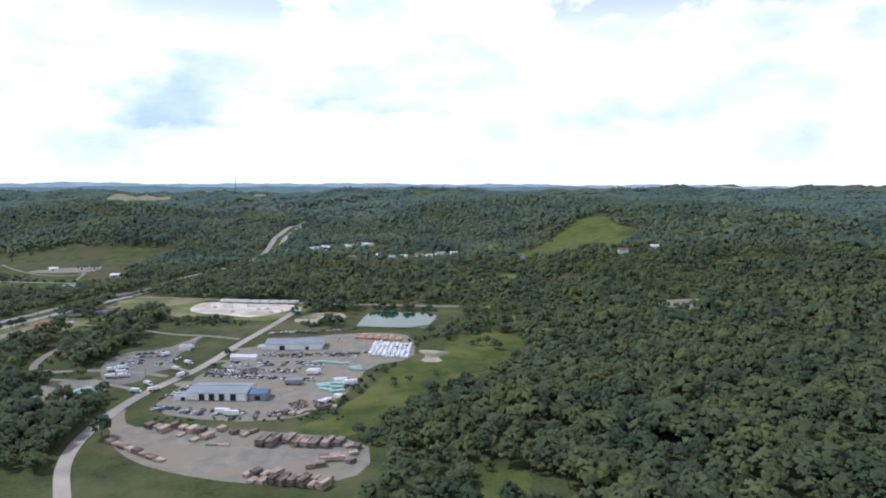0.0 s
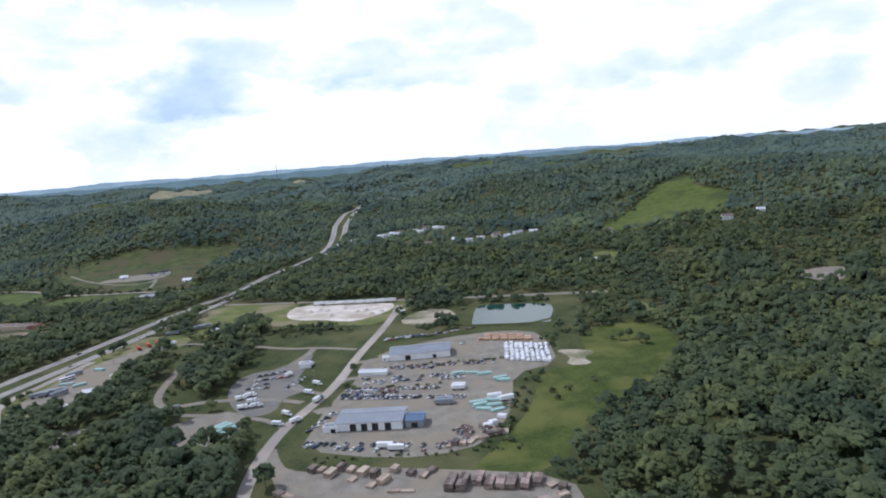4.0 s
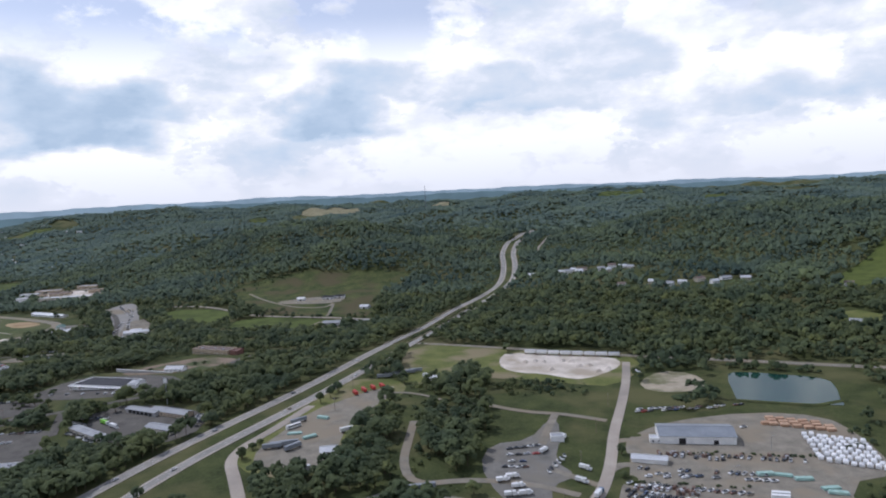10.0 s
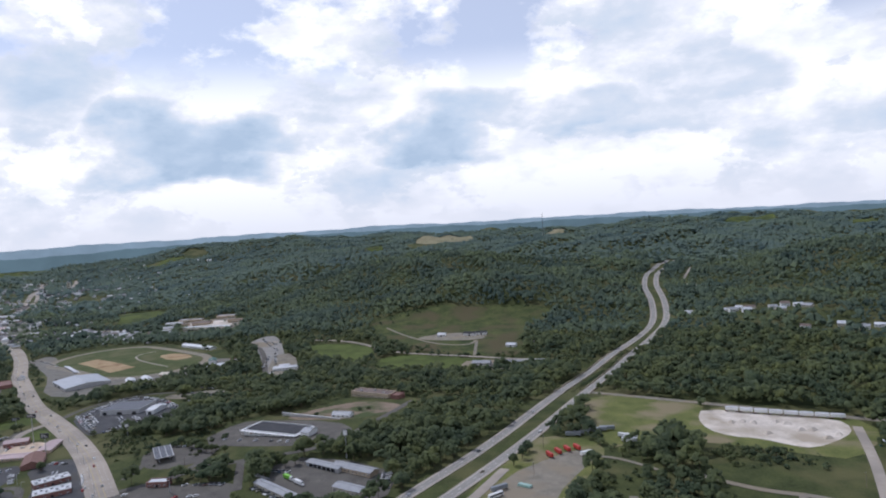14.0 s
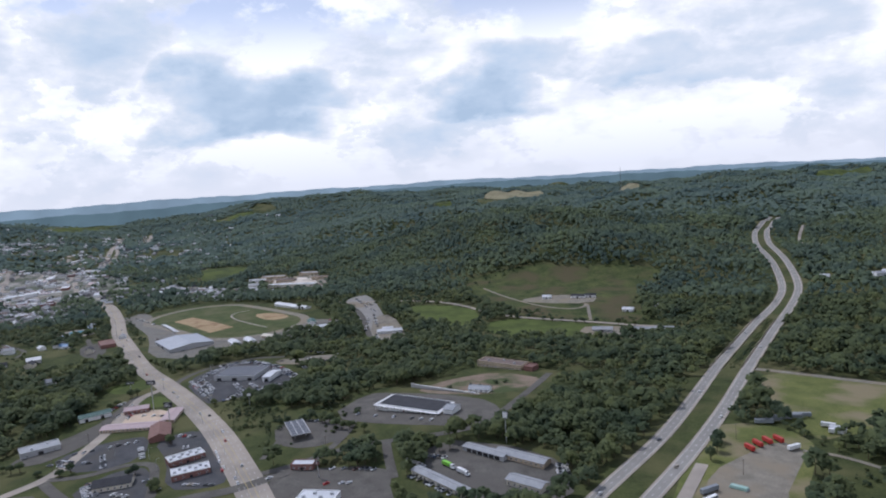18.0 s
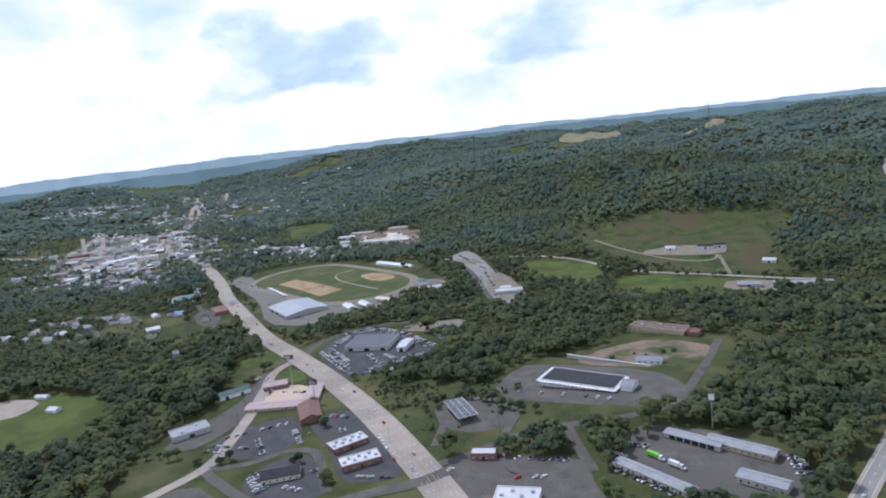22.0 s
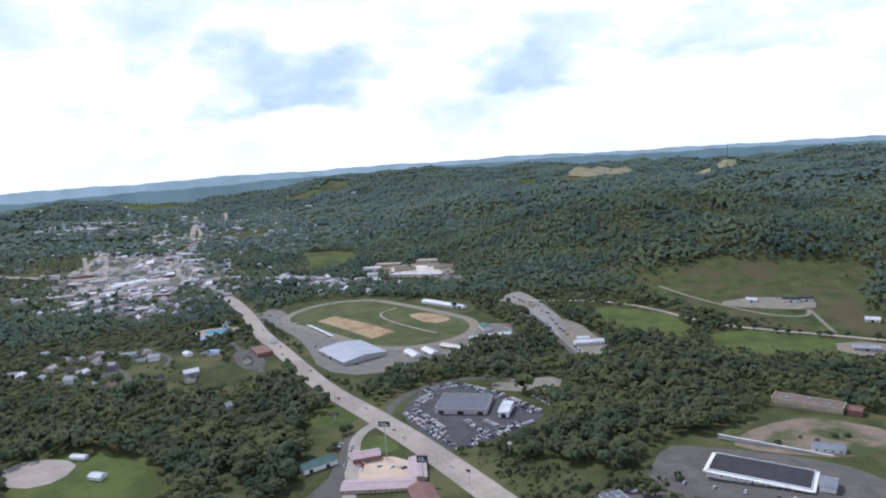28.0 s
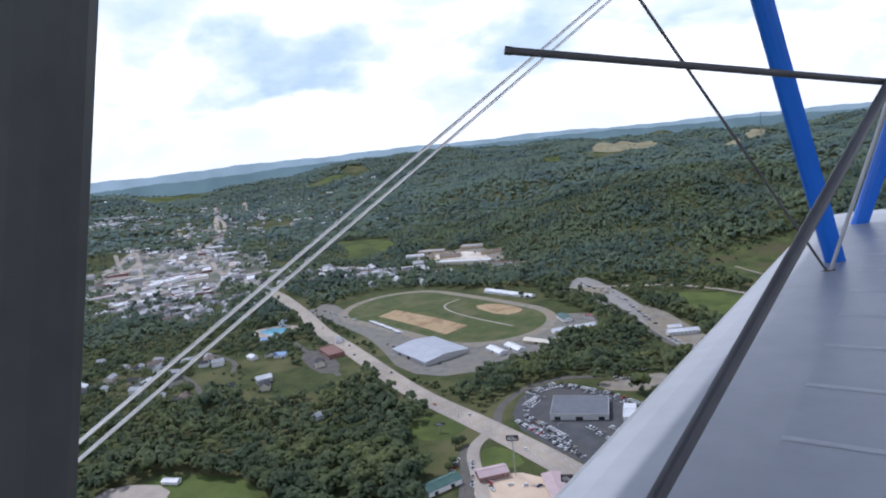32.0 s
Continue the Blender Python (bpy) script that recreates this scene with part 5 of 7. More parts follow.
for i in range(760):
    if i > 640:
        x, y = (rng.gauss(-1800, 90), rng.gauss(1020, 50)) if i % 2 else (rng.gauss(-1570, 90), rng.gauss(1310, 45))
    elif i > 560:
        along, across = rng.gauss(0, 260), rng.gauss(0, 170)
        x, y = -2120 + along * -0.68 - across * 0.73, 1330 + along * 0.73 - across * 0.68
        if x > -1700:
            continue
    elif i % 4:
        if i % 3 == 1:
            continue
        along, across = rng.gauss(0, 430), rng.gauss(0, 300)
        x, y = -2850 + along * -0.76 - across * 0.65, 2200 + along * 0.65 - across * 0.76
    else:
        x, y = rng.gauss(-3120, 90), rng.gauss(1850, 90)
    w, d, h, rise = rng.uniform(12, 30), rng.uniform(9, 14), rng.uniform(4, 7), rng.uniform(2, 4)
    for s, roofs in ((far_walls, 0), (far_roofs, 1)):
        o = Shape()
        if roofs:
            o.gable(w, d, h, h + rise, 0.6)
        else:
            o.block(-w / 2, w / 2, -d / 2, d / 2, -2, h)
            o.prism(w, d, h + 0.004, h + rise, 0)
            o.prism(w, d, h + 0.004, h + rise, 1)
        if not roofs:
            place = rest(x, y, rng.choice((0, 90)) + rng.uniform(-15, 15) - 40)
        s.take(o, place)
suburb = thing("suburb_houses", "many small white gabled houses scattered over the wooded hillside", "houses")
part("walls", far_walls, SUBURB, suburb)
part("roofs", far_roofs, ROOF_PALE, suburb, "pale grey gabled roofs")
tagged(suburb, kind="stuff")
building("long white market hall across the town", -1985, 1168, 74, 24, 88, 8, WHITE, ROOF_WHITE, 0, name="market_hall", units=2)
building("white depot above the town", -3120, 1830, 80, 30, 70, 9, WHITE, ROOF_WHITE, 0, name="depot")
# shops and depots of the town centre
for i in range(64):
    u, v = rng.uniform(-1, 1), rng.gauss(0, 0.75)
    x, y = -2110 + u * 400 * -0.80 - v * 115 * 0.6, 1310 + u * 400 * 0.62 - v * 130 * 0.8
    w, d = rng.uniform(20, 62), rng.uniform(12, 24)
    building(rng.choice(("pale flat-roofed shop in the town", "white flat-roofed depot in the town", "grey flat-roofed store in the town", "long white market hall in town")), x, y, w, d, rng.choice((-40, 50)) + rng.uniform(-6, 6),
             rng.uniform(3.6, 6.0), rng.choice((WHITE, CREAM, GREYWALL, BRICK)), rng.choice((ROOF_WHITE, ROOF_GREY, ROOF_WHITE, ROOF_ROSE)), 0, name="town_shop", units=1, group="town centre shops")
flats = thing("tower_block", "tall pale tower block of flats in the town", "tower block", m=rest(-2956, 2368, 40))
part("wall", Shape().block(-7, 7, -7, 7, -2, 38), CREAM, flats)
part("roof", Shape().block(-7.3, 7.3, -7.3, 7.3, 38.004, 38.8), ROOF_GREY, flats)
part("lift_house", Shape().block(-2, 2, -2, 2, 38.804, 42), GREYWALL, flats)
for k in range(11):
    for side in (-1, 1):
        part("window_band", Shape().block(-6, 6, side * 7.03 - 0.06, side * 7.03 + 0.06, 2 + k * 3.3, 3.5 + k * 3.3), GLASS, flats)
t = thing("church", "white church with a tall pointed spire", "church", m=rest(-2720, 2080, 20))
part("nave", Shape().block(-14, 14, -7, 7, -1, 9), WHITE, t)
part("roof", Shape().gable(28, 14, 9, 15), ROOF_DARK, t)
part("tower", Shape().block(-20, -14.1, -3, 3, -1, 22), WHITE, t)
part("spire", Shape().block(-20.2, -13.9, -3.2, 3.2, 22.004, 42, 3.0), ROOF_DARK, t)

# ---- filling station canopy, signs, masts, pool ----
c = thing("canopy", "dark lattice canopy over the filling station", "canopy", m=rest(-768, 631, -42))
FOOT.append((-768, 631, 18))
for x in (-12, 0, 12):
    for y in (-4.5, 4.5):
        part("post", Shape().block(x - 0.25, x + 0.25, y - 0.25, y + 0.25, 0, 5.2), STEEL, c)
for i in range(5):
    for j in range(3):
        part("panel", Shape().block(-17.3 + i * 7, -11.2 + i * 7, -7.3 + j * 5, -3.1 + j * 5, 5.3, 5.5), ROOF_FLAT, c)
part("frame", Shape().block(-17.9, 17.9, -7.9, 7.9, 5.0, 5.29), GREYWALL, c)


def pole_sign(label, x, y, tall, w, h, turn, material, trim=BLACKSIGN):
    s = thing("pole_sign", label, "sign", m=rest(x, y, turn))
    part("pole", Shape().tube((0, 0, -0.5), (0, 0, tall), 0.45, 0.3, 10), STEEL, s)
    box = part("sign_box", Shape().block(-w / 2, w / 2, -0.5, 0.5, tall, tall + h), trim, s)
    for side in (-1, 1):
        part("sign_face", Shape().block(-w / 2 + 0.3, w / 2 - 0.3, side * 0.56 - 0.05, side * 0.56 + 0.05, tall + 0.3, tall + h - 0.3), material, box)
        for k in range(3):
            part("bar", Shape().block(-w / 2 + 0.9, w / 2 - 0.9 - k * w * 0.12, side * 0.64 - 0.03, side * 0.64 + 0.03, tall + h * (0.25 + 0.22 * k), tall + h * (0.33 + 0.22 * k)), WHITE, box)
    return s


pole_sign("tall black pole sign by the restaurant", -962, 654, 27, 9, 4, 20, BLACKSIGN)
pole_sign("black pole sign beside the brick store", -914, 630, 16, 8, 5, 20, BLACKSIGN)
pole_sign("white pole sign by the shop row", -590, 648, 19, 4, 5, 10, WHITE)
pole_sign("small pole sign at the lawn corner", -1050, 700, 6, 9, 2.5, 25, BLACKSIGN)
pole_sign("white pole sign at the motel road", -870, 688, 9, 4, 3, 30, WHITE)
pole_sign("red and white pole sign by the kiosk", -702, 568, 9, 3.5, 3, 10, BRICK)


def street_lamp(x, y, turn):
    s = thing("street_lamp", "grey steel street lamp with a curved arm", "street lamp", "street lamps", rest(x, y, turn))
    part("pole", Shape().tube((0, 0, -0.3), (0, 0, 9), 0.16, 0.1, 8), STEEL, s)
    part("arm", Shape().tube((0, 0, 8.8), (2.2, 0, 9.5), 0.07, 0.06, 6), STEEL, s)
    part("lamp_head", Shape().block(2.0, 2.9, -0.18, 0.18, 9.38, 9.6, 0.05), GREYWALL, s)
    return s


lamp = street_lamp(-142, 552, 0)
line = paced(eased(WIDE, rounds=2), 48.0)
for i, p in enumerate(line[1:24]):
    copy_thing(lamp, rest(p.x + 8, p.y - 12, 120))
for x, y in ((-110, 600), (-190, 520), (-952, 720), (-930, 795), (-1000, 770), (-890, 760), (-860, 560), (-835, 545), (-900, 560)):
    copy_thing(lamp, rest(x, y, 40))


def utility_pole(x, y, turn):
    s = thing("utility_pole", "brown wooden utility pole with a cross arm", "utility pole", "utility poles", rest(x, y, turn))
    part("pole", Shape().tube((0, 0, -0.5), (0, 0, 11), 0.18, 0.12, 8), OLDWOOD, s)
    part("cross_arm", Shape().block(-1.2, 1.2, -0.08, 0.08, 10.1, 10.3), OLDWOOD, s)
    for k in (-1.0, -0.4, 0.4, 1.0):
        part("insulator", Shape().block(k - 0.06, k + 0.06, -0.06, 0.06, 10.304, 10.55), GREYWALL, s)
    return s


post = utility_pole(-232, 560, 70)
for x, y in ((-222, 620), (-212, 680), (-240, 500), (-252, 440), (-640, 655), (-600, 690), (-920, 520), (-945, 570), (-980, 610), (-725, 610), (-690, 600), (-430, 640), (-436, 700)):
    copy_thing(post, rest(x, y, 70))
mast = thing("radio_mast", "slender lattice radio mast on the skyline", "radio mast", m=rest(-960, 3150))
for a in range(3):
    w = a * 2 * math.pi / 3
    part("leg", Shape().tube((2 * math.cos(w), 2 * math.sin(w), -1), (0.5 * math.cos(w), 0.5 * math.sin(w), 130), 0.55, 0.45, 6), MASTGREY, mast)
for k in range(12):
    r = 2 - 1.5 * k / 12
    part("brace", Shape().block(-r, r, -0.15, 0.15, 10.6 * k + 3, 10.6 * k + 3.4), MASTGREY, mast)

POOL = surface("bright pool water", (0.13, 0.34, 0.44), (0.22, 0.46, 0.55), 6, 0.08)
patch("pavement_pool", [(-1510, 925), (-1500, 965), (-1455, 985), (-1425, 950), (-1440, 910)], CONCRETE, "pale pool deck", 0.2)
patch("water", [(-1495, 938), (-1488, 958), (-1458, 968), (-1440, 948), (-1452, 925)], POOL, "bright blue swimming pool", 0.35, category="pool")
building("sky-blue roofed bath house", -1440, 905, 22, 11, 30, 3.5, WHITE, ROOF_SKY, 2, windows=5, name="bath_house")
building("sky-blue roofed house by the lane", -1360, 842, 15, 11, 20, 4, WHITE, ROOF_SKY, 2.6, windows=3, name="house")
building("pale blue house with white roof", -1395, 828, 14, 9, -20, 4, WHITE, ROOF_WHITE, 2, windows=3, name="house")
s = thing("water_slide", "white and blue spiral water slide", "water slide", m=rest(-1475, 972))
for k in range(10):
    w0, w1 = k * 0.7, (k + 1) * 0.7
    part("chute", Shape().tube((6 * math.cos(w0), 6 * math.sin(w0), 9 - k * 0.8), (6 * math.cos(w1), 6 * math.sin(w1), 8.2 - k * 0.8), 0.8, sides=6), ROOF_SKY if k % 2 else ROOF_WHITE, s)
part("tower", Shape().block(-1.5, 1.5, -1.5, 1.5, -0.5, 10), ROOF_WHITE, s)


# ---- vehicles and yard goods ----
def paint(name, colour, rough=0.35):
    return surface(name, tuple(c * 0.85 for c in colour), colour, 2, rough)


CARS = [("white", (0.78, 0.78, 0.77)), ("pearl white", (0.74, 0.74, 0.70)), ("pale silver", (0.60, 0.61, 0.62)), ("silver", (0.45, 0.46, 0.47)), ("dark grey", (0.09, 0.095, 0.10)), ("red", (0.42, 0.03, 0.025)),
        ("blue", (0.045, 0.075, 0.16)), ("black", (0.02, 0.02, 0.022)), ("beige", (0.42, 0.36, 0.27))]


def car(colour, rgb, m, group):
    """A saloon or small truck, 4.6 m long along x."""
    c = thing("car", colour + " parked car with dark windows", "car", group, m)
    s = Shape().block(-2.3, 2.3, -0.88, 0.88, 0.28, 0.72, -0.02).block(-2.28, 2.3, -0.87, 0.87, 0.724, 0.95, 0.08)
    part("body", s, paint("car paint " + colour, rgb), c)
    part("cabin", Shape().block(-1.7, 1.0, -0.8, 0.8, 0.95, 1.40, 0.38, 0.12), GLASS, c)
    part("roof", Shape().block(-1.3, 0.6, -0.68, 0.68, 1.404, 1.47, 0.05), bpy.data.materials["car paint " + colour], c)
    for x in (-1.45, 1.45):
        part("axle", Shape().tube((x, -0.97, 0.32), (x, 0.97, 0.32), 0.32, sides=8), TYRE, c, "black tyres on one axle")
    return c


MODELS = [None] * len(CARS)
cars_rng = random.Random(21)


def park(x, y, turn, group="parked cars", lift=0.25, pick=None):
    i = cars_rng.choice((0, 0, 0, 0, 0, 1, 1, 1, 2, 2, 2, 3, 3, 3, 4, 4, 4, 5, 6, 7, 7, 7, 8)) if pick is None else pick
    m = rest(x, y, turn, lift)
    if MODELS[i] is None:
        MODELS[i] = car(*CARS[i], m, group)
    else:
        tagged(copy_thing(MODELS[i], m), group=group)


def row(a, b, turn, group, step=3.0, skip=0.15, lift=0.25):
    a, b = Vector(a), Vector(b)
    n = int((b - a).length / step)
    for i in range(n + 1):
        if cars_rng.random() > skip:
            p = a.lerp(b, i / max(n, 1))
            park(p.x + cars_rng.uniform(-0.3, 0.3), p.y + cars_rng.uniform(-0.3, 0.3), turn + cars_rng.uniform(-5, 5) + cars_rng.choice((0, 180)), group, lift)


LOT = "cars on the sales lot"
row((-996, 735), (-942, 700), 55, LOT, 3.2)
row((-938, 698), (-914, 686), 55, LOT, 3.2)
row((-1008, 794), (-992, 820), -20, LOT, 3.4)
row((-985, 822), (-932, 806), 75, LOT, 3.4)
row((-926, 803), (-878, 776), 55, LOT, 3.6)
row((-876, 752), (-908, 692), 150, LOT, 3.6)
row((-990, 745), (-945, 717), 55, LOT, 3.4)
row((-984, 730), (-930, 700), 55, LOT, 3.6, 0.4)
row((-925, 730), (-900, 715), 60, LOT, 3.4)
row((-918, 742), (-893, 730), 60, LOT, 3.4, 0.3)
row((-1000, 762), (-996, 785), 10, LOT, 3.4)
YARD = "scrap and worker cars in the works yard"
row((-205, 530), (-150, 517), 60, YARD, 3.2)
row((-200, 536), (-175, 533), 70, YARD, 3.2, 0.3)
row((-197, 551), (-170, 552), 20, YARD, 5, 0.3)
row((-172, 585), (-135, 580), 70, YARD, 4, 0.3)
row((-190, 668), (-130, 682), 30, YARD, 5, 0.3)
row((-212, 448), (-165, 436), 60, YARD, 4.5, 0.35)
row((-284, 566), (-262, 574), 20, "cars in the truck park", 5.5, 0.2)
row((-283, 556), (-262, 562), 20, "cars in the truck park", 5.5, 0.4)
SHOP = "cars at the shops"
row((-935, 536), (-905, 540), 30, SHOP, 4, 0.4)
row((-936, 550), (-905, 585), 100, SHOP, 6, 0.3)
row((-888, 575), (-868, 560), 60, SHOP, 4.5, 0.3)
row((-866, 506), (-846, 494), 70, SHOP, 4, 0.3)
row((-838, 505), (-815, 505), 60, SHOP, 5, 0.3)
row((-876, 606), (-850, 608), 100, SHOP, 5, 0.3)
row((-812, 583), (-775, 552), 140, SHOP, 6, 0.3)
row((-840, 575), (-806, 555), 50, SHOP, 7, 0.4)
row((-790, 530), (-770, 535), 40, SHOP, 4, 0.2)
row((-905, 455), (-868, 468), 70, SHOP, 3.4, 0.2)
row((-690, 560), (-650, 575), 60, SHOP, 5, 0.5)
row((-638, 592), (-592, 573), 66, SHOP, 3.2, 0.1)
row((-650, 606), (-635, 600), 20, SHOP, 3.4, 0.2)
row((-540, 625), (-530, 600), 20, SHOP, 4, 0.3)
row((-740, 680), (-665, 674), 80, "cars at the motel", 9, 0.4)
row((-985, 655), (-970, 630), 150, SHOP, 4, 0.3)
row((-960, 640), (-940, 645), 60, SHOP, 7, 0.2)
row((-780, 655), (-750, 662), 20, SHOP, 6, 0.4)
row((-1395, 855), (-1340, 830), 60, "cars by the maroon hall", 6, 0.5)
row((-985, 1095), (-950, 1030), 20, "cars by the white hall", 6, 0.4)
row((-1030, 1180), (-1070, 1215), 60, "cars by the white hall", 5, 0.3)
row((-1040, 960), (-1020, 985), 60, "cars on the fairground", 6, 0.4)
row((-1008, 640), (-1015, 665), 20, SHOP, 4, 0.2)
DRIVE = "cars on the main street"
for x, y, t in ((-770, 566, 142), (-782, 560, -38), (-760, 548, -38), (-752, 542, -38), (-890, 655, 147), (-905, 658, -33), (-1040, 736, 150), (-1085, 752, -30), (-1130, 776, 148), (-1180, 822, -34),
                (-1210, 830, 146), (-1260, 862, -34), (-1290, 892, 146), (-985, 700, 150), (-968, 690, -30), (-1395, 968, -38), (-735, 555, 60), (-822, 604, 142), (-842, 622, -36)):
    park(x, y, t, DRIVE, 0.42)
for x, y, t in ((-509, 590, 75), (-486, 682, 75), (-468, 800, 82), (-448, 740, 80), (-470, 640, 75), (-436, 1045, 78), (-497, 520, 72), (-420, 980, 82), (-530, 505, 75)):
    park(x, y, t, "cars on the motorway", 0.66)


# the rest of the parked vehicles, too many to count
CAR_MIX = bpy.data.materials.new("mixed car paints")
CAR_MIX.use_nodes = True
mix_tree = CAR_MIX.node_tree
mix_island = node("ShaderNodeNewGeometry", mix_tree).outputs["Random Per Island"]
mix_bsdf = mix_tree.nodes["Principled BSDF"]
mix_bsdf.inputs["Roughness"].default_value = 0.35
mix_ramp = ramp(mix_island, [(0.0, (0.76, 0.76, 0.75)), (0.42, (0.55, 0.56, 0.57)), (0.60, (0.30, 0.31, 0.32)), (0.72, (0.05, 0.052, 0.056)), (0.88, (0.20, 0.11, 0.08)), (0.93, (0.06, 0.09, 0.15)), (0.965, (0.30, 0.27, 0.22))], mix_tree)
mix_ramp.node.color_ramp.interpolation = "CONSTANT"
link(mix_ramp, mix_bsdf.inputs["Base Color"], mix_tree)
car_bodies, car_cabins, car_tyres = Shape(), Shape(), Shape()


def more_cars(a, b, turn, step=3.2, skip=0.2, lift=0.25):
    """A row of cars from a to b, added to the uncounted ones."""
    a, b = Vector(a), Vector(b)
    n = int((b - a).length / step)
    for i in range(n + 1):
        if cars_rng.random() > skip:
            p, k = a.lerp(b, i / max(n, 1)), cars_rng.uniform(0.92, 1.12)
            m = rest(p.x + cars_rng.uniform(-0.4, 0.4), p.y + cars_rng.uniform(-0.4, 0.4), turn + cars_rng.uniform(-6, 6) + cars_rng.choice((0, 180)), lift) @ Matrix.Diagonal((k, k, k, 1))
            car_bodies.take(Shape().block(-2.3, 2.3, -0.88, 0.88, 0.28, 0.95, 0.05), m)
            car_cabins.take(Shape().block(-1.7, 1.0, -0.8, 0.8, 0.954, 1.45, 0.36, 0.12), m)
            for x in (-1.45, 1.45):
                car_tyres.take(Shape().tube((x, -0.92, 0.32), (x, 0.92, 0.32), 0.32, sides=6), m)


for a, b, turn, step, skip in (
        ((-986, 738), (-940, 709), 55, 3.4, 0.2), ((-1002, 792), (-988, 812), -20, 3.4, 0.1), ((-984, 815), (-934, 800), 75, 3.2, 0.1), ((-928, 796), (-884, 772), 55, 3.4, 0.15), ((-884, 750), (-910, 702), 150, 3.4, 0.2),
        ((-975, 722), (-926, 694), 55, 3.4, 0.25), ((-932, 736), (-906, 722), 60, 3.2, 0.2), ((-994, 755), (-990, 785), 10, 3.4, 0.3), ((-900, 812), (-870, 790), 55, 5.0, 0.3),
        ((-204, 524), (-120, 512), 60, 3.2, 0.1), ((-203, 541), (-130, 532), 40, 4.0, 0.3), ((-190, 556), (-120, 552), 20, 4.5, 0.3), ((-196, 563), (-110, 560), 60, 4.0, 0.45), ((-175, 590), (-95, 582), 70, 4.0, 0.35),
        ((-188, 674), (-110, 690), 30, 4.5, 0.3), ((-214, 452), (-130, 437), 60, 4.2, 0.25), ((-216, 470), (-206, 495), 20, 6, 0.3), ((-140, 640), (-108, 640), 30, 5, 0.4),
        ((-284, 548), (-262, 553), 20, 4.5, 0.3), ((-252, 548), (-243, 575), 110, 5, 0.4), ((-280, 578), (-262, 588), 20, 4.5, 0.3),
        ((-935, 528), (-905, 530), 30, 3.4, 0.3), ((-910, 556), (-882, 535), 60, 3.6, 0.3), ((-868, 512), (-845, 500), 70, 3.4, 0.3), ((-832, 530), (-806, 520), 60, 4.0, 0.3), ((-850, 588), (-830, 572), 50, 3.8, 0.3),
        ((-905, 462), (-868, 476), 70, 3.2, 0.2), ((-648, 614), (-625, 614), 70, 3.2, 0.2), ((-640, 586), (-600, 568), 66, 3.0, 0.1), ((-545, 628), (-536, 600), 20, 3.2, 0.2), ((-700, 582), (-660, 590), 60, 4.5, 0.4),
        ((-1000, 660), (-985, 630), 150, 3.8, 0.3), ((-1090, 1225), (-1060, 1195), 60, 3.6, 0.3), ((-1050, 1185), (-1000, 1140), 40, 4.0, 0.35), ((-990, 1120), (-945, 1055), 20, 4.5, 0.4), ((-920, 1010), (-890, 965), 20, 5, 0.4),
        ((-1480, 1060), (-1340, 1000), 60, 6, 0.6), ((-1240, 905), (-1120, 850), 60, 7, 0.6), ((-950, 880), (-880, 880), 60, 5, 0.4), ((-940, 850), (-890, 840), 60, 6, 0.5),
        ((-1500, 1470), (-1380, 1440), 60, 5, 0.4), ((-1660, 1300), (-1500, 1330), 40, 7, 0.5)):
    more_cars(a, b, turn, step, skip)
lots = thing("car_rows", "rows of white, grey and dark cars parked in the yards and lots", "cars")
part("bodies", car_bodies, CAR_MIX, lots)
part("cabins", car_cabins, GLASS, lots, "dark car windows")
part("tyres", car_tyres, TYRE, lots, "black tyres")
tagged(lots, kind="stuff")


def trailer(label, m, body, long=13.0, tall=2.7, group="", cab=None):
    """A box trailer on two axles, along x; with a tractor's cab where a colour is given."""
    t = thing("trailer" if cab is None else "lorry", label, "trailer" if cab is None else "lorry", group, m)
    part("box", Shape().block(-long / 2, long / 2, -1.25, 1.25, 1.1, 1.1 + tall, 0.04), body, t)
    part("chassis", Shape().block(-long / 2 + 0.3, long / 2 - 0.3, -0.5, 0.5, 0.8, 1.096), TYRE, t)
    for x in (-long / 2 + 1.4, -long / 2 + 2.7) + ((long / 2 - 1.5,) if cab is None else ()):
        for y in (-1.05, 1.05):
            part("wheel", Shape().tube((x, y - 0.15, 0.5), (x, y + 0.15, 0.5), 0.5, sides=8), TYRE, t)
    if cab:
        c = part("cab", Shape().block(long / 2 + 0.5, long / 2 + 2.8, -1.2, 1.2, 0.7, 3.1, 0.15), cab, t)
        part("windscreen", Shape().block(long / 2 + 2.66, long / 2 + 2.82, -1.0, 1.0, 1.9, 2.8), GLASS, c)
        part("bonnet", Shape().block(long / 2 + 2.8, long / 2 + 4.2, -1.0, 1.0, 0.7, 1.8, 0.1), cab, t)
        for x in (long / 2 + 3.4, long / 2 + 0.4):
            for y in (-1.05, 1.05):
                part("wheel", Shape().tube((x, y - 0.15, 0.5), (x, y + 0.15, 0.5), 0.5, sides=8), TYRE, t)
    return t


REDPAINT, BLUEPAINT = paint("red trailer paint", (0.45, 0.04, 0.03), 0.5), paint("slate blue trailer paint", (0.12, 0.17, 0.26), 0.5)
base = trailer("white box trailer in the works yard", rest(-123, 527, -4, 0.2), WHITE, 9.5, 2.6, group="white trailers")
van = trailer("white box van in the truck park", rest(-258, 577, 60, 0.2), WHITE, 4.2, 1.9, "box vans", WHITE)
for x, y, t in ((-275, 534, 20), (-270, 522, 25), (-273, 511, 15), (-246, 602, 65), (-231, 557, -30), (-233, 538, -28), (-239, 499, -35), (-230, 485, 40), (-241, 482, -15), (-280, 528, 25), (-265, 514, 20)):
    copy_thing(van, rest(x, y, t, 0.3))
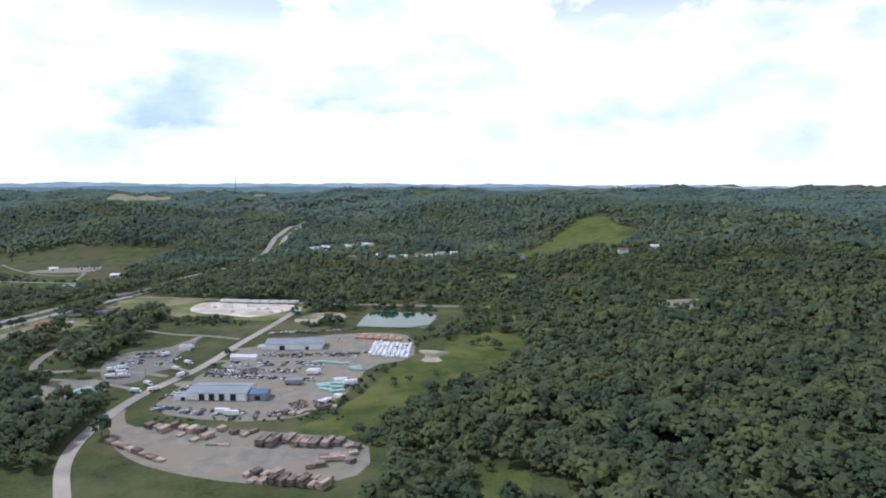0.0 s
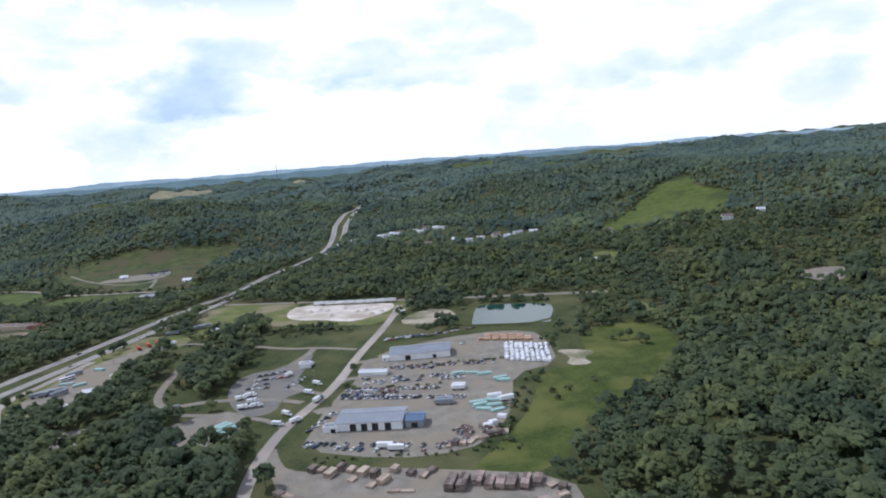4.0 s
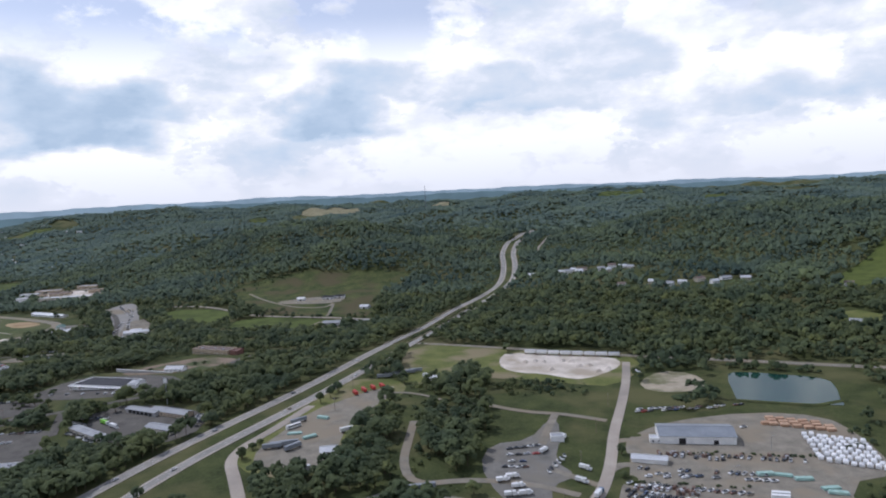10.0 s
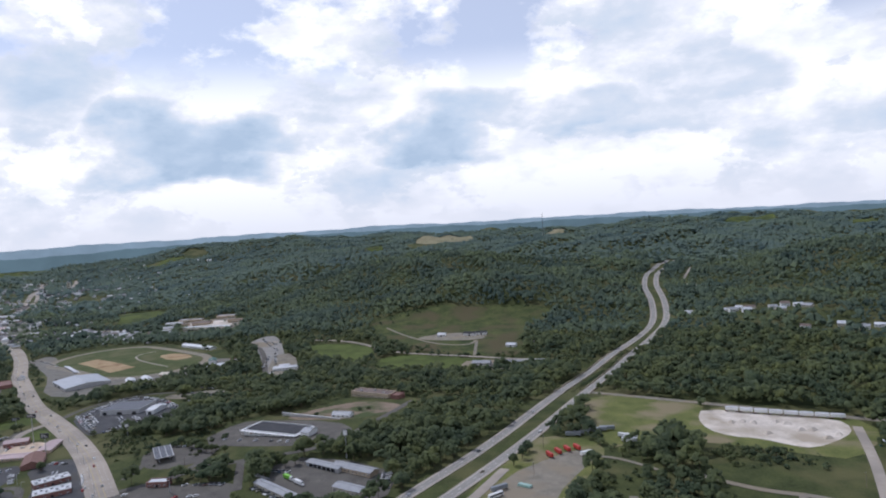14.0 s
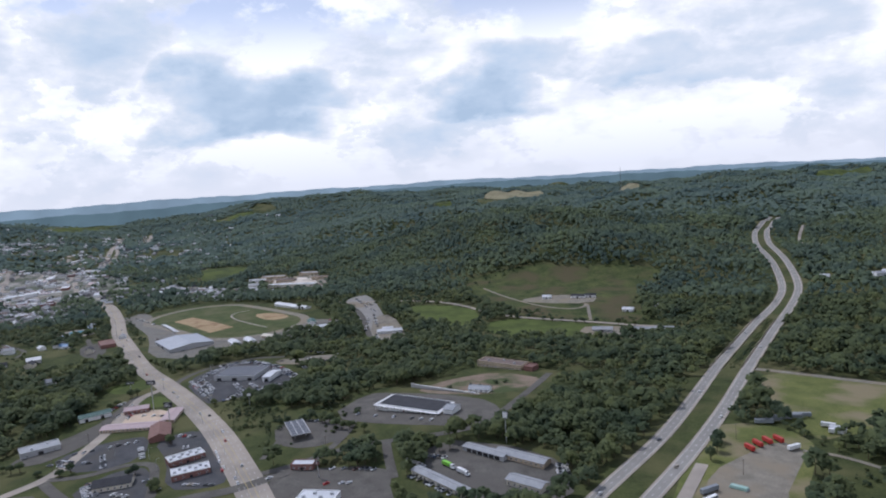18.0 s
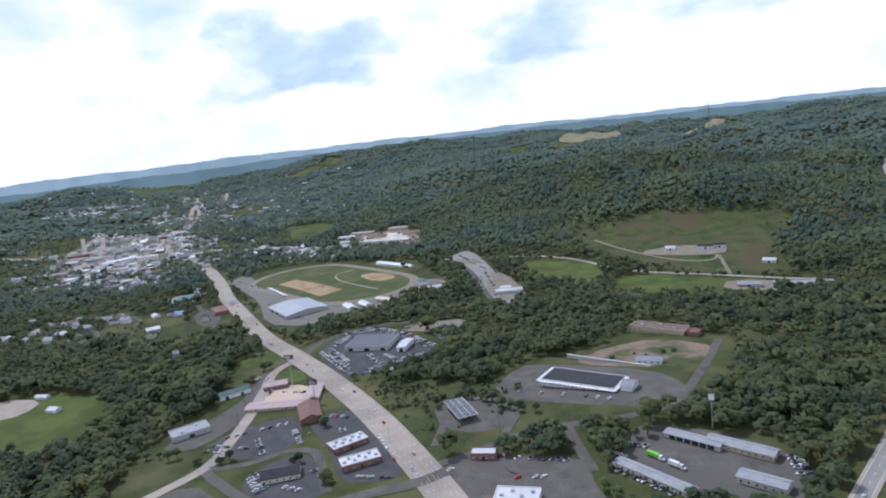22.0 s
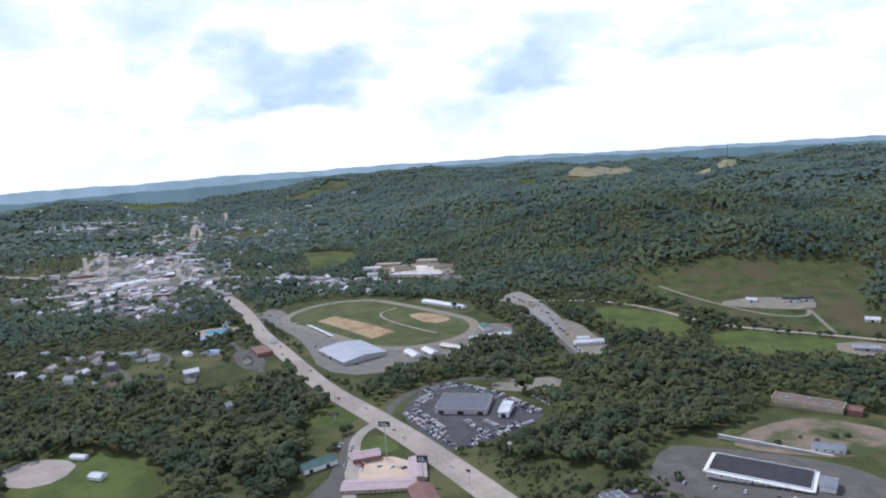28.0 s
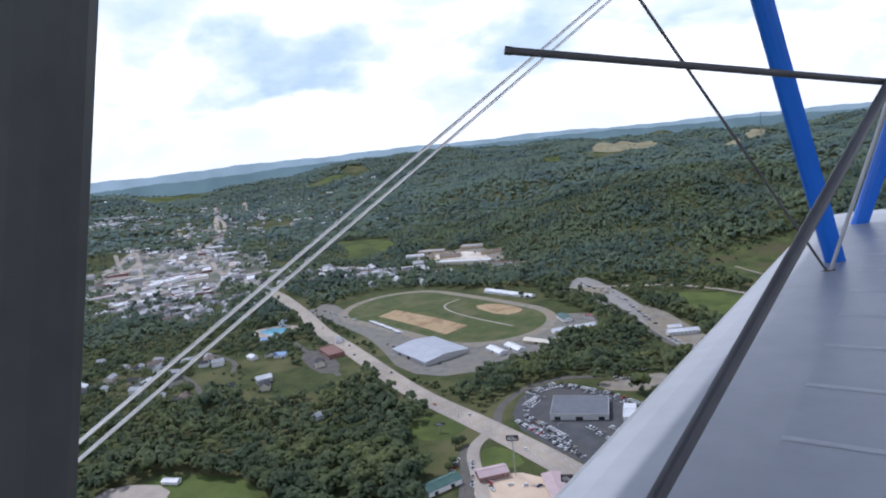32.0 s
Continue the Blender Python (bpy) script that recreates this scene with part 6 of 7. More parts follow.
for x, y, t in ((-122, 531, -4), (-400, 690, 45), (-372, 728, -8), (-376, 740, -8),
                (-404, 520, 60), (-402, 592, 40), (-165, 440, -8), (-158, 436, -8), (-98, 505, 10), (-90, 500, 20)):
    copy_thing(base, rest(x, y, t, 0.2))
base = trailer("blue-grey box trailer in the works yard", rest(-132, 501, -4, 0.2), ROOF_BLUE, group="blue trailers")
for x, y, t in ((-132, 505, -4), (-440, 560, 20), (-434, 563, 20), (-444, 556, 20), (-428, 556, 60), (-448, 610, 50), (-330, 505, 25), (-322, 509, 25), (-418, 735, 15), (-412, 741, 15), (-405, 748, 15), (-398, 752, 15), (-392, 757, 15)):
    copy_thing(base, rest(x, y, t, 0.2))
base = trailer("red box trailer by the motorway", rest(-427, 681, -52, 0.2), REDPAINT, 8.5, 2.6, group="red trailers")
for x, y in ((-422, 690), (-416, 697), (-409, 702)):
    copy_thing(base, rest(x, y, -52, 0.2))
trailer("white lorry standing on the works road", rest(-222, 520, 70, 0.4), WHITE, 7, 2.3, "lorries", BLUEPAINT)
LIME = paint("lime green van paint", (0.25, 0.62, 0.06), 0.5)
trailer("lime green delivery lorry by the carport", rest(-618, 603, -24, 0.25), LIME, 8, 2.4, "lorries", WHITE)
trailer("white delivery lorry by the carport", rest(-604, 596, -24, 0.25), WHITE, 7, 2.4, "lorries", WHITE)
s = thing("coach", "long white coach beside the motorway yard", "coach", m=rest(-447, 598, 55, 0.2))
part("body", Shape().block(-6, 6, -1.25, 1.25, 0.5, 3.2, 0.15), WHITE, s)
for side in (-1, 1):
    part("window_band", Shape().block(-5.5, 5.5, side * 1.22 - 0.04, side * 1.22 + 0.04, 1.7, 2.6), GLASS, s)
for x in (-4, 4):
    for y in (-1.1, 1.1):
        part("wheel", Shape().tube((x, y - 0.15, 0.5), (x, y + 0.15, 0.5), 0.5, sides=8), TYRE, s)


def lumber(label, m, material, layers, group, length=6.0, width=3.85):
    """Bundles of sawn timber, stacked on bearers with laths between the layers."""
    t = thing("lumber_stack", label, "lumber stack", group, m)
    half = width / 2
    ends = max(1, round(length / 6.5))
    for k in range(layers):
        for j in range(2):
            for e in range(ends):
                x0 = -length / 2 + e * length / ends + 0.12 * math.sin(5 * k + 3 * j + 2 * e)
                part("timber", Shape().block(x0, x0 + length / ends - 0.25, -half + j * (half + 0.03), -0.03 + j * (half + 0.03), 0.15 + k * 1.02, 1.03 + k * 1.02, 0.03), material, t)
        if k:
            for x0 in (-length / 2 + 0.6, length / 2 - 0.9):
                part("lath", Shape().block(x0, x0 + 0.15, -half, half, 0.034 + k * 1.02, 0.166 + k * 1.02), OLDWOOD, t)
    for x0 in (-length * 0.37, length * 0.35):
        part("bearer", Shape().block(x0, x0 + 0.2, -half, half, 0.0, 0.146), OLDWOOD, t)
    return t


wood_rng = random.Random(8)
STACKS = "lumber stacks"
low_stack = lumber("low pale lumber stack on bearers", rest(-122, 347, 60, 0.18), LUMBER, 2, STACKS)
old_stack = lumber("weathered brown timber stack on bearers", rest(-202, 417, 66, 0.18), OLDWOOD, 3, STACKS)
new_stack = lumber("pale sawn lumber stack on bearers", rest(-191, 411, 66, 0.18), LUMBER, 3, STACKS, 8.0, 4.4)
long_stack = lumber("long dark weathered timber stack on gravel", rest(-125.5, 390.5, 77, 0.18), OLDWOOD, 4, STACKS, 13.0, 4.8)
pale_stack = lumber("long reddish-brown sawn timber stack on gravel", rest(-111.5, 393.5, 77, 0.18), REDWOOD, 3, STACKS, 11.5, 4.4)
flat_stack = lumber("single flat layer of long pale boards", rest(-151, 388, -6, 0.18), LUMBER, 1, STACKS, 14.0, 2.4)


def stack(kind, x, y, turn, high=1.0):
    copy_thing(kind, rest(x, y, turn + wood_rng.uniform(-3, 3), 0.18) @ Matrix.Diagonal((wood_rng.uniform(0.92, 1.05), wood_rng.uniform(0.92, 1.06), high, 1)))


# the long stacks in a row, then the shorter ones towards the road
for x, y, kind, high in ((-119.5, 389.8, long_stack, 0.95), (-106, 388.6, pale_stack, 1.0), (-100.6, 387.8, pale_stack, 1.12), (-95.2, 387.6, long_stack, 0.78), (-88.2, 386.2, pale_stack, 1.2), (-82.0, 388, pale_stack, 0.8)):
    stack(kind, x, y, 77, high)
for x, y, kind, high in ((-186, 417, old_stack, 1.0), (-180, 414, low_stack, 1.1), (-173, 410, new_stack, 1.0), (-166, 406, old_stack, 1.25), (-161, 400, new_stack, 0.9), (-156, 411, low_stack, 1.3), (-167, 396, low_stack, 0.6),
                         (-147, 406, old_stack, 0.75), (-140, 403, low_stack, 0.7), (-136, 408, old_stack, 0.5), (-197, 417, low_stack, 0.7), (-178, 404, low_stack, 0.5)):
    stack(kind, x, y, 66 + wood_rng.uniform(-5, 5), high)
# loose heaps at the far end and below
for x, y, turn, kind, high in ((-82, 364, 8, flat_stack, 2.6), (-84, 368, 12, pale_stack, 0.6), (-72, 372, 25, low_stack, 1.0), (-71, 380, 70, old_stack, 0.8), (-76, 383, 40, low_stack, 0.6), (-90, 357, 20, pale_stack, 0.8), (-72, 362, 60, old_stack, 0.7)):
    stack(kind, x, y, turn, high)
for i in range(16):
    stack(wood_rng.choice((new_stack, old_stack, low_stack)), -118 + (i % 8) * 5.2, 348 - (i % 8) * 1.2 - (i // 8) * 7 + wood_rng.uniform(-1, 1), 62 + wood_rng.uniform(-6, 6), wood_rng.uniform(0.6, 1.35))
for i in range(8):
    stack(low_stack if i % 2 else old_stack, -214 + i * 5.5, 392 - i * 3.6, -30 + wood_rng.uniform(-9, 9), wood_rng.uniform(0.5, 1.0))
for i in range(9):
    stack(wood_rng.choice((old_stack, low_stack)), -128 + i * 4.2, 436 + i * 1.6 + wood_rng.uniform(-2, 2), wood_rng.uniform(0, 90), wood_rng.uniform(0.5, 1.0))
base = lumber("orange-brown crate stack in the works yard", rest(-102, 648, 10, 0.18), ORANGE, 2, "crate stacks")
for i in range(17):
    copy_thing(base, rest(-97 + (i % 6) * 7 + wood_rng.uniform(-0.5, 0.5), 647 - (i % 6) * 2 + (i // 6) * 6, 8 + wood_rng.uniform(-3, 3), 0.18))
bale = thing("wrapped_bale", "white plastic-wrapped bale on a pallet", "wrapped bale", "wrapped bales", rest(-84, 588, -18, 0.18))
part("wrap", Shape().block(-1.5, 1.5, -2.1, 2.1, 0.18, 1.7, -0.05).block(-1.5, 1.5, -2.1, 2.1, 1.704, 2.4, 0.5), WRAP, bale)
part("pallet", Shape().block(-1.6, 1.6, -2.2, 2.2, 0, 0.176), OLDWOOD, bale)
bale_rng = random.Random(31)
for i in range(9):
    for j in range(7):
        if i + j:
            tall_ = bale_rng.uniform(0.75, 1.35)
            copy_thing(bale, rest(-84 + i * 4.0 + j * 0.3 + bale_rng.uniform(-0.4, 0.4), 586 + j * 7.0 - i * 1.4 + bale_rng.uniform(-0.8, 0.8), -18 + bale_rng.uniform(-6, 6), 0.18) @ Matrix.Diagonal((1, 1, tall_, 1)))
tarp_rng = random.Random(2)
for i, (x, y, turn_) in enumerate([(-123, 561, 8), (-113, 561, -6), (-103, 556, 4), (-92, 545, 12), (-90, 539, -8), (-110, 500, 10), (-100, 501, -5), (-108, 494, 20), (-99, 492, 0), (-106, 487, -12), (-97, 484, 30),
                                     (-277, 484, 52), (-273, 481, 50), (-269, 478, 53), (-281, 478, 50), (-276, 474, 54), (-271, 470, 49), (-440, 585, 10), (-425, 578, 40), (-432, 620, -20), (-300, 462, 30)]):
    t = thing("tarpaulin_stack", "pipe stack under a sea-green tarpaulin", "stack", "green stacks", rest(x, y, turn_ + tarp_rng.uniform(-5, 5), 0.18))
    part("tarpaulin", Shape().block(-5.2, 5.2, -1.9, 1.9, 0.3, 1.5 + tarp_rng.uniform(-0.3, 0.5), 0.35), TEAL, t)
    for k in (-1, 0, 1):
        part("pipe", Shape().tube((-5.6, k * 1.1, 0.45), (5.6, k * 1.1, 0.45), 0.35, sides=6), STEEL, t)
for x, y, turn_ in ((-94, 504, 15), (-88, 502, 5), (-95, 473, -20), (-101, 465, 25), (-104, 461, 10)):
    t = thing("sheeted_stack", "stack under a white plastic sheet in the yard", "stack", "white sheeted stacks", rest(x, y, turn_, 0.18))
    part("sheet", Shape().block(-3.2, 3.2, -2.0, 2.0, 0.0, 1.6, 0.5), WRAP, t)
for i in range(64):
    if i < 16:
        x, y = -116 + tarp_rng.uniform(-9, 12), 456 + tarp_rng.uniform(-5, 5)
    elif i < 34:
        u = tarp_rng.random()
        x, y = -146 + 40 * u + tarp_rng.uniform(-2, 2), 434 + 20 * u * u + tarp_rng.uniform(-2, 2)
    elif i < 50:
        x, y = -165 + tarp_rng.uniform(-30, 70), 590 - tarp_rng.uniform(0, 5)
    else:
        x, y = -196 + tarp_rng.uniform(-6, 30), 533 + tarp_rng.uniform(-4, 4)
    t = thing("scrap_heap", "rusty heap of scrap machinery", "scrap", "scrap heaps", rest(x, y, tarp_rng.uniform(0, 180), 0.15))
    for k in range(4):
        a, b, c = tarp_rng.uniform(-1.6, 1.6), tarp_rng.uniform(-1.2, 1.2), tarp_rng.uniform(0.8, 2.2)
        part("scrap_piece", Shape().block(a - 1.2, a + 1.2, b - 0.7, b + 0.7, 0, c, 0.25), (RUST, STEEL, OLDWOOD)[k % 3], t)


def hopper(m):
    """A covered railway hopper wagon along x."""
    h = thing("hopper_wagon", "pale grey covered hopper wagon on the siding", "railway wagon", "hopper wagons", m)
    part("body", Shape().block(-5.6, 5.6, -1.5, 1.5, 1.6, 4.3, -0.05), WHITE, h)
    part("roof", Shape().block(-5.6, 5.6, -1.45, 1.45, 4.304, 4.75, 0.4), ROOF_WHITE, h)
    for x in (-3.6, 0, 3.6):
        part("hopper", Shape().block(x - 0.7, x + 0.7, -0.6, 0.6, 0.8, 1.596, -0.6), ROOF_GREY, h)
    for x in (-4.6, 4.6):
        b = part("bogie", Shape().block(x - 1.2, x + 1.2, -1.0, 1.0, 0.5, 0.95), RUST, h)
        for k in (-0.8, 0.8):
            part("axle", Shape().tube((x + k, -0.85, 0.42), (x + k, 0.85, 0.42), 0.42, sides=8), RUST, b)
    return h


wagon = hopper(rest(-288, 838, -2, 0.3))
for i in range(1, 8):
    copy_thing(wagon, rest(-288 + i * 12.3, 838 - i * 0.5, -2, 0.3))
mound_rng = random.Random(5)
for i in range(10):
    v, f = [], []
    b = thing("limestone_mound", "pale limestone heap on the loading pad", "heap", "limestone heaps", rest(-290 + i * 9, 795 + mound_rng.uniform(-14, 22), mound_rng.uniform(0, 90), 0.1))
    part("mound", Shape().block(-4, 4, -3, 3, 0, 1.4, 1.6).block(-2.2, 2.6, -1.4, 1.6, 1.3, 2.3, 0.9), PALE, b)


# ---- woodland ----
def inside(x, y, ring):
    """Which of the points lie within an outline."""
    hit = np.zeros(len(x), bool)
    box = (x > ring[:, 0].min()) & (x < ring[:, 0].max()) & (y > ring[:, 1].min()) & (y < ring[:, 1].max())
    px, py, odd = x[box], y[box], np.zeros(box.sum(), bool)
    for (ax, ay), (bx, by) in zip(ring, np.roll(ring, -1, 0)):
        if ay != by:
            odd ^= ((ay > py) != (by > py)) & (px < (bx - ax) * (py - ay) / (by - ay) + ax)
    hit[box] = odd
    return hit


def near_line(x, y, line, reach):
    hit = np.zeros(len(x), bool)
    box = (x > line[:, 0].min() - reach) & (x < line[:, 0].max() + reach) & (y > line[:, 1].min() - reach) & (y < line[:, 1].max() + reach)
    if box.any():
        d = (x[box][:, None] - line[None, :, 0]) ** 2 + (y[box][:, None] - line[None, :, 1]) ** 2
        hit[box] = d.min(1) < reach ** 2
    return hit


def open_ground(x, y, margin=0.0):
    """Where roads, yards, fields and houses keep the woods away."""
    hit = np.zeros(len(x), bool)
    for ring in PATCHES:
        hit |= inside(x, y, ring)
    for line, half in STRIPS:
        hit |= near_line(x, y, line, half + 5.0 + margin)
    for fx, fy, fr in FOOT:
        hit |= (x - fx) ** 2 + (y - fy) ** 2 < (fr + 4 + margin) ** 2
    return hit


def waves(x, y, size, seed):
    """Smooth uneven values from about -1 to 1."""
    a, b, c = seed * 1.7, seed * 2.9, seed * 0.6
    return (np.sin(x / size + a + 1.2 * np.sin(y / size * 0.8 + b)) * np.cos(y / size * 1.1 + c + np.sin(x / size * 0.7 + a)) + 0.5 * np.sin((x + y) / size * 1.9 + b)) / 1.5


OCT_V = np.array([(1, 0, 0), (0, 1, 0), (-1, 0, 0), (0, -1, 0), (0, 0, 1), (0, 0, -1)], float)
OCT_F = np.array([(0, 1, 4), (1, 2, 4), (2, 3, 4), (3, 0, 4), (1, 0, 5), (2, 1, 5), (3, 2, 5), (0, 3, 5)])


def tufts(at, radius, flat, rng, rough, core):
    """Small leaf clumps: jagged eight-sided lumps, each turned its own way; their normals lean away from the crown's core."""
    n = len(at)
    q = rng.normal(size=(n, 4))
    q /= np.linalg.norm(q, axis=1, keepdims=True)
    w, x, y, z = q.T
    turn = np.array([[1 - 2 * (y * y + z * z), 2 * (x * y - z * w), 2 * (x * z + y * w)], [2 * (x * y + z * w), 1 - 2 * (x * x + z * z), 2 * (y * z - x * w)],
                     [2 * (x * z - y * w), 2 * (y * z + x * w), 1 - 2 * (x * x + y * y)]])
    v = np.einsum("ijn,kj->nki", turn, OCT_V) * (radius[:, None] * rng.uniform(1 - rough, 1 + rough, (n, 6)))[:, :, None]
    v[:, :, 2] *= flat
    f = OCT_F[None] + 6 * np.arange(n)[:, None, None]
    out = (at - core)[:, None, :] + 0.55 * v
    out /= np.linalg.norm(out, axis=2, keepdims=True) + 1e-6
    own = v / (np.linalg.norm(v, axis=2, keepdims=True) + 1e-6)
    normal = 0.80 * out + 0.20 * own
    normal /= np.linalg.norm(normal, axis=2, keepdims=True) + 1e-6
    return (v + at[:, None, :]).reshape(-1, 3), f.reshape(-1, 3), normal.reshape(-1, 3)


def crown_points(x, y, z, height_, spread, count, rng):
    """Places and radii of the clumps of a crown that fills an uneven egg."""
    n = len(x)
    u = rng.normal(size=(n, count, 3))
    u /= np.linalg.norm(u, axis=2, keepdims=True)
    u *= rng.uniform(0.25, 0.85, (n, count, 1)) ** 0.5
    u[:, :, 2] = np.abs(u[:, :, 2]) * 1.25 - 0.35
    p = np.stack([x[:, None] + u[:, :, 0] * spread[:, None], y[:, None] + u[:, :, 1] * spread[:, None],
                  z[:, None] + height_[:, None] * (0.58 + 0.34 * u[:, :, 2])], 2)
    r = spread[:, None] * rng.uniform(0.30, 0.52, (n, count))
    core = np.repeat(np.stack([x, y, z + height_ * 0.30], 1), count, 0)
    return p.reshape(-1, 3), r.ravel(), core


def stand(spacing, near, far, seed, thin=0.0):
    """Places of trees on a jittered grid, by their distance from the line of flight."""
    rng = np.random.default_rng(seed)
    reach = far + 100
    gx_, gy_ = np.meshgrid(np.arange(max(-5500, -770 - reach), min(4000, reach), spacing), np.arange(230, min(5200, 250 + reach), spacing))
    x, y = gx_.ravel(), gy_.ravel()
    x, y = x + rng.uniform(-0.48, 0.48, len(x)) * spacing, y + rng.uniform(-0.48, 0.48, len(x)) * spacing
    t = np.clip(((x + 25) * -745 + (y - 19) * 229) / (745 ** 2 + 229 ** 2), 0, 1)
    d = np.hypot(x + 25 + 745 * t, y - 19 - 229 * t)
    keep = (d >= near) & (d < far)
    keep &= (x + 25) < (y - 19) * 0.85 + 40                                  # the tail of the view to one side
    keep &= (x + 770) > -(y - 248) * 2.6 - 60                                # and to the other
    x, y, d = x[keep], y[keep], d[keep]
    keep = ~open_ground(x, y)
    if thin:
        keep &= waves(x, y, 31, seed) + 0.35 * waves(x, y, 9, seed + 3) > -1 + thin
    return x[keep], y[keep], d[keep], rng


def town_gaps(x, y, rng):
    """Streets and gardens leave the town and the villages half open."""
    c = 1.25 * np.exp(-((((x + 2080) * -0.68 + (y - 1290) * 0.73) / 380) ** 2 + (((x + 2080) * 0.73 + (y - 1290) * 0.68) / 240) ** 2))
    t = np.exp(-((((x + 2820) * -0.76 + (y - 2150) * 0.65) / 620) ** 2 + (((x + 2820) * 0.65 + (y - 2150) * 0.76) / 480) ** 2)) * (0.62 + 0.4 * waves(x, y, 60, 8))
    c = np.maximum(c, 0.85 * np.exp(-(((x + 1800) / 130) ** 2 + ((y - 1020) / 80) ** 2)))
    c = np.maximum(c, 0.8 * np.exp(-(((x + 1560) / 130) ** 2 + ((y - 1310) / 70) ** 2)))
    t = np.maximum(c, t)
    v = np.exp(-(((x + 1480) / 170) ** 2 + ((y - 800) / 110) ** 2)) * 0.55
    h = np.exp(-(((x + 190) / 130) ** 2 + ((y - 1280) / 80) ** 2)) * 0.7
    return rng.uniform(0, 1, len(x)) > np.maximum(np.maximum(t, v), h) * 0.97


# close woods: full crowns on trunks
x, y, d, rng = stand(8.2, 255, 560, 3, 0.20)
keep = town_gaps(x, y, rng)
x, y = x[keep], y[keep]
z = ground_z(x, y)
tall = np.clip(12.5 + 4.5 * waves(x, y, 34, 2) + rng.normal(0, 2.8, len(x)), 4, 22)
wide_ = tall * rng.uniform(0.29, 0.45, len(x)) + 0.7
p, r, core = crown_points(x, y, z, tall, wide_, 44, rng)
core[:, 2] -= 5
v, f, outward = tufts(p, r * 0.68, 0.85, rng, 0.45, core)
tagged(new("woodland", mesh_of("woodland", v, f, LEAF, True, outward)), "dense green broadleaf woodland with rounded uneven crowns", "trees", kind="stuff")
a = np.array([(math.cos(w), math.sin(w)) for w in (0, math.pi / 2, math.pi, 1.5 * math.pi)])
low = np.stack([x[:, None] + 0.28 * a[None, :, 0], y[:, None] + 0.28 * a[None, :, 1], np.repeat(z[:, None] - 0.3, 4, 1)], 2)
top = np.stack([x[:, None] + 0.12 * a[None, :, 0], y[:, None] + 0.12 * a[None, :, 1], np.repeat((z + tall * 0.6)[:, None], 4, 1)], 2)
v = np.concatenate([low, top], 1).reshape(-1, 3)
f = np.array([(0, 1, 5, 4), (1, 2, 6, 5), (2, 3, 7, 6), (3, 0, 4, 7)])[None] + 8 * np.arange(len(x))[:, None, None]
tagged(new("woodland_trunks", mesh_of("woodland_trunks", v, f.reshape(-1, 4), BARK)), "grey-brown trunks under the close woodland", "trees", kind="stuff")

# woods across the valley
x, y, d, rng = stand(8.6, 560, 1050, 5, 0.24)
keep = town_gaps(x, y, rng)
x, y = x[keep], y[keep]
tall = np.clip(11.5 + 4.5 * waves(x, y, 45, 4) + rng.normal(0, 3, len(x)), 4, 23)
p, r, core = crown_points(x, y, ground_z(x, y), tall, tall * rng.uniform(0.28, 0.47, len(x)), 10, rng)
core[:, 2] -= 5
v, f, outward = tufts(p, r * 1.08, 0.9, rng, 0.45, core)
tagged(new("valley_woodland", mesh_of("valley_woodland", v, f, LEAF, True, outward)), "green woodland along the valley and river", "trees", kind="stuff")

# wooded hills, leaf colour lifted a little by painted haze
x, y, d, rng = stand(10.4, 1050, 2350, 7, 0.12)
keep = town_gaps(x, y, rng) & (rng.uniform(0, 1, len(x)) > np.clip((d - 1750) / 600, 0, 1))
x, y = x[keep], y[keep]
tall = np.clip(12 + 5 * waves(x, y, 70, 6) + rng.normal(0, 3.2, len(x)), 5, 26)
z = ground_z(x, y)
p, r, core = crown_points(x, y, z, tall, tall * rng.uniform(0.30, 0.48, len(x)), 3, rng)
core[:, 2] -= 9
v, f, outward = tufts(p, r * 1.6, 1.0, rng, 0.42, core)
tagged(new("hill_woodland", mesh_of("hill_woodland", v, f, MIDHAZE_LEAF, True, outward)), "dark green woods covering the hills, faint haze put into the leaf colour", "trees", kind="stuff")

# far ridges, their haze painted into the leaf colour
x, y, d, rng = stand(14.5, 1750, 4150, 9)
keep = town_gaps(x, y, rng) & (waves(x, y, 210, 3) > -0.78) & (rng.uniform(0, 1, len(x)) < np.clip((d - 1750) / 600, 0, 1))
x, y = x[keep], y[keep]
z = ground_z(x, y)
tall = rng.uniform(12, 21, len(x))
p, r, core = crown_points(x, y, z - 4, tall, tall * 0.5, 1, rng)
core[:, 2] -= 90
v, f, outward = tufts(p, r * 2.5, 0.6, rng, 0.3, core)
tagged(new("ridge_woodland", mesh_of("ridge_woodland", v, f, HAZED_LEAF, True, outward)), "distant wooded ridges with blue haze put into the leaf colour", "trees", kind="stuff")


# ---- single trees in gardens, yards and verges ----
def tree(label, m, tall, spread, seed):
    """A tapered trunk with limbs and a crown of leaf clumps."""
    t = thing("tree", label, "tree", "garden trees", m)
    r = np.random.default_rng(seed)
    s = Shape().tube((0, 0, -0.5), (0, 0, tall * 0.55), 0.32, 0.16, 8)
    for k in range(6):
        w, z0 = k * 1.1 + seed, tall * (0.28 + 0.05 * k)
        s.tube((0, 0, z0), (spread * 0.6 * math.cos(w), spread * 0.6 * math.sin(w), z0 + tall * 0.22), 0.11, 0.04, 6)
    part("trunk", s, BARK, t)
    p, rad, core = crown_points(np.zeros(1), np.zeros(1), np.zeros(1), np.array([tall]), np.array([spread]), 80, r)
    v, f, outward = tufts(p, rad * 0.66, 0.85, r, 0.42, core)
    crown = new("crown", mesh_of("crown", v, f, LEAF, True, outward))
    crown.parent = t
    return t


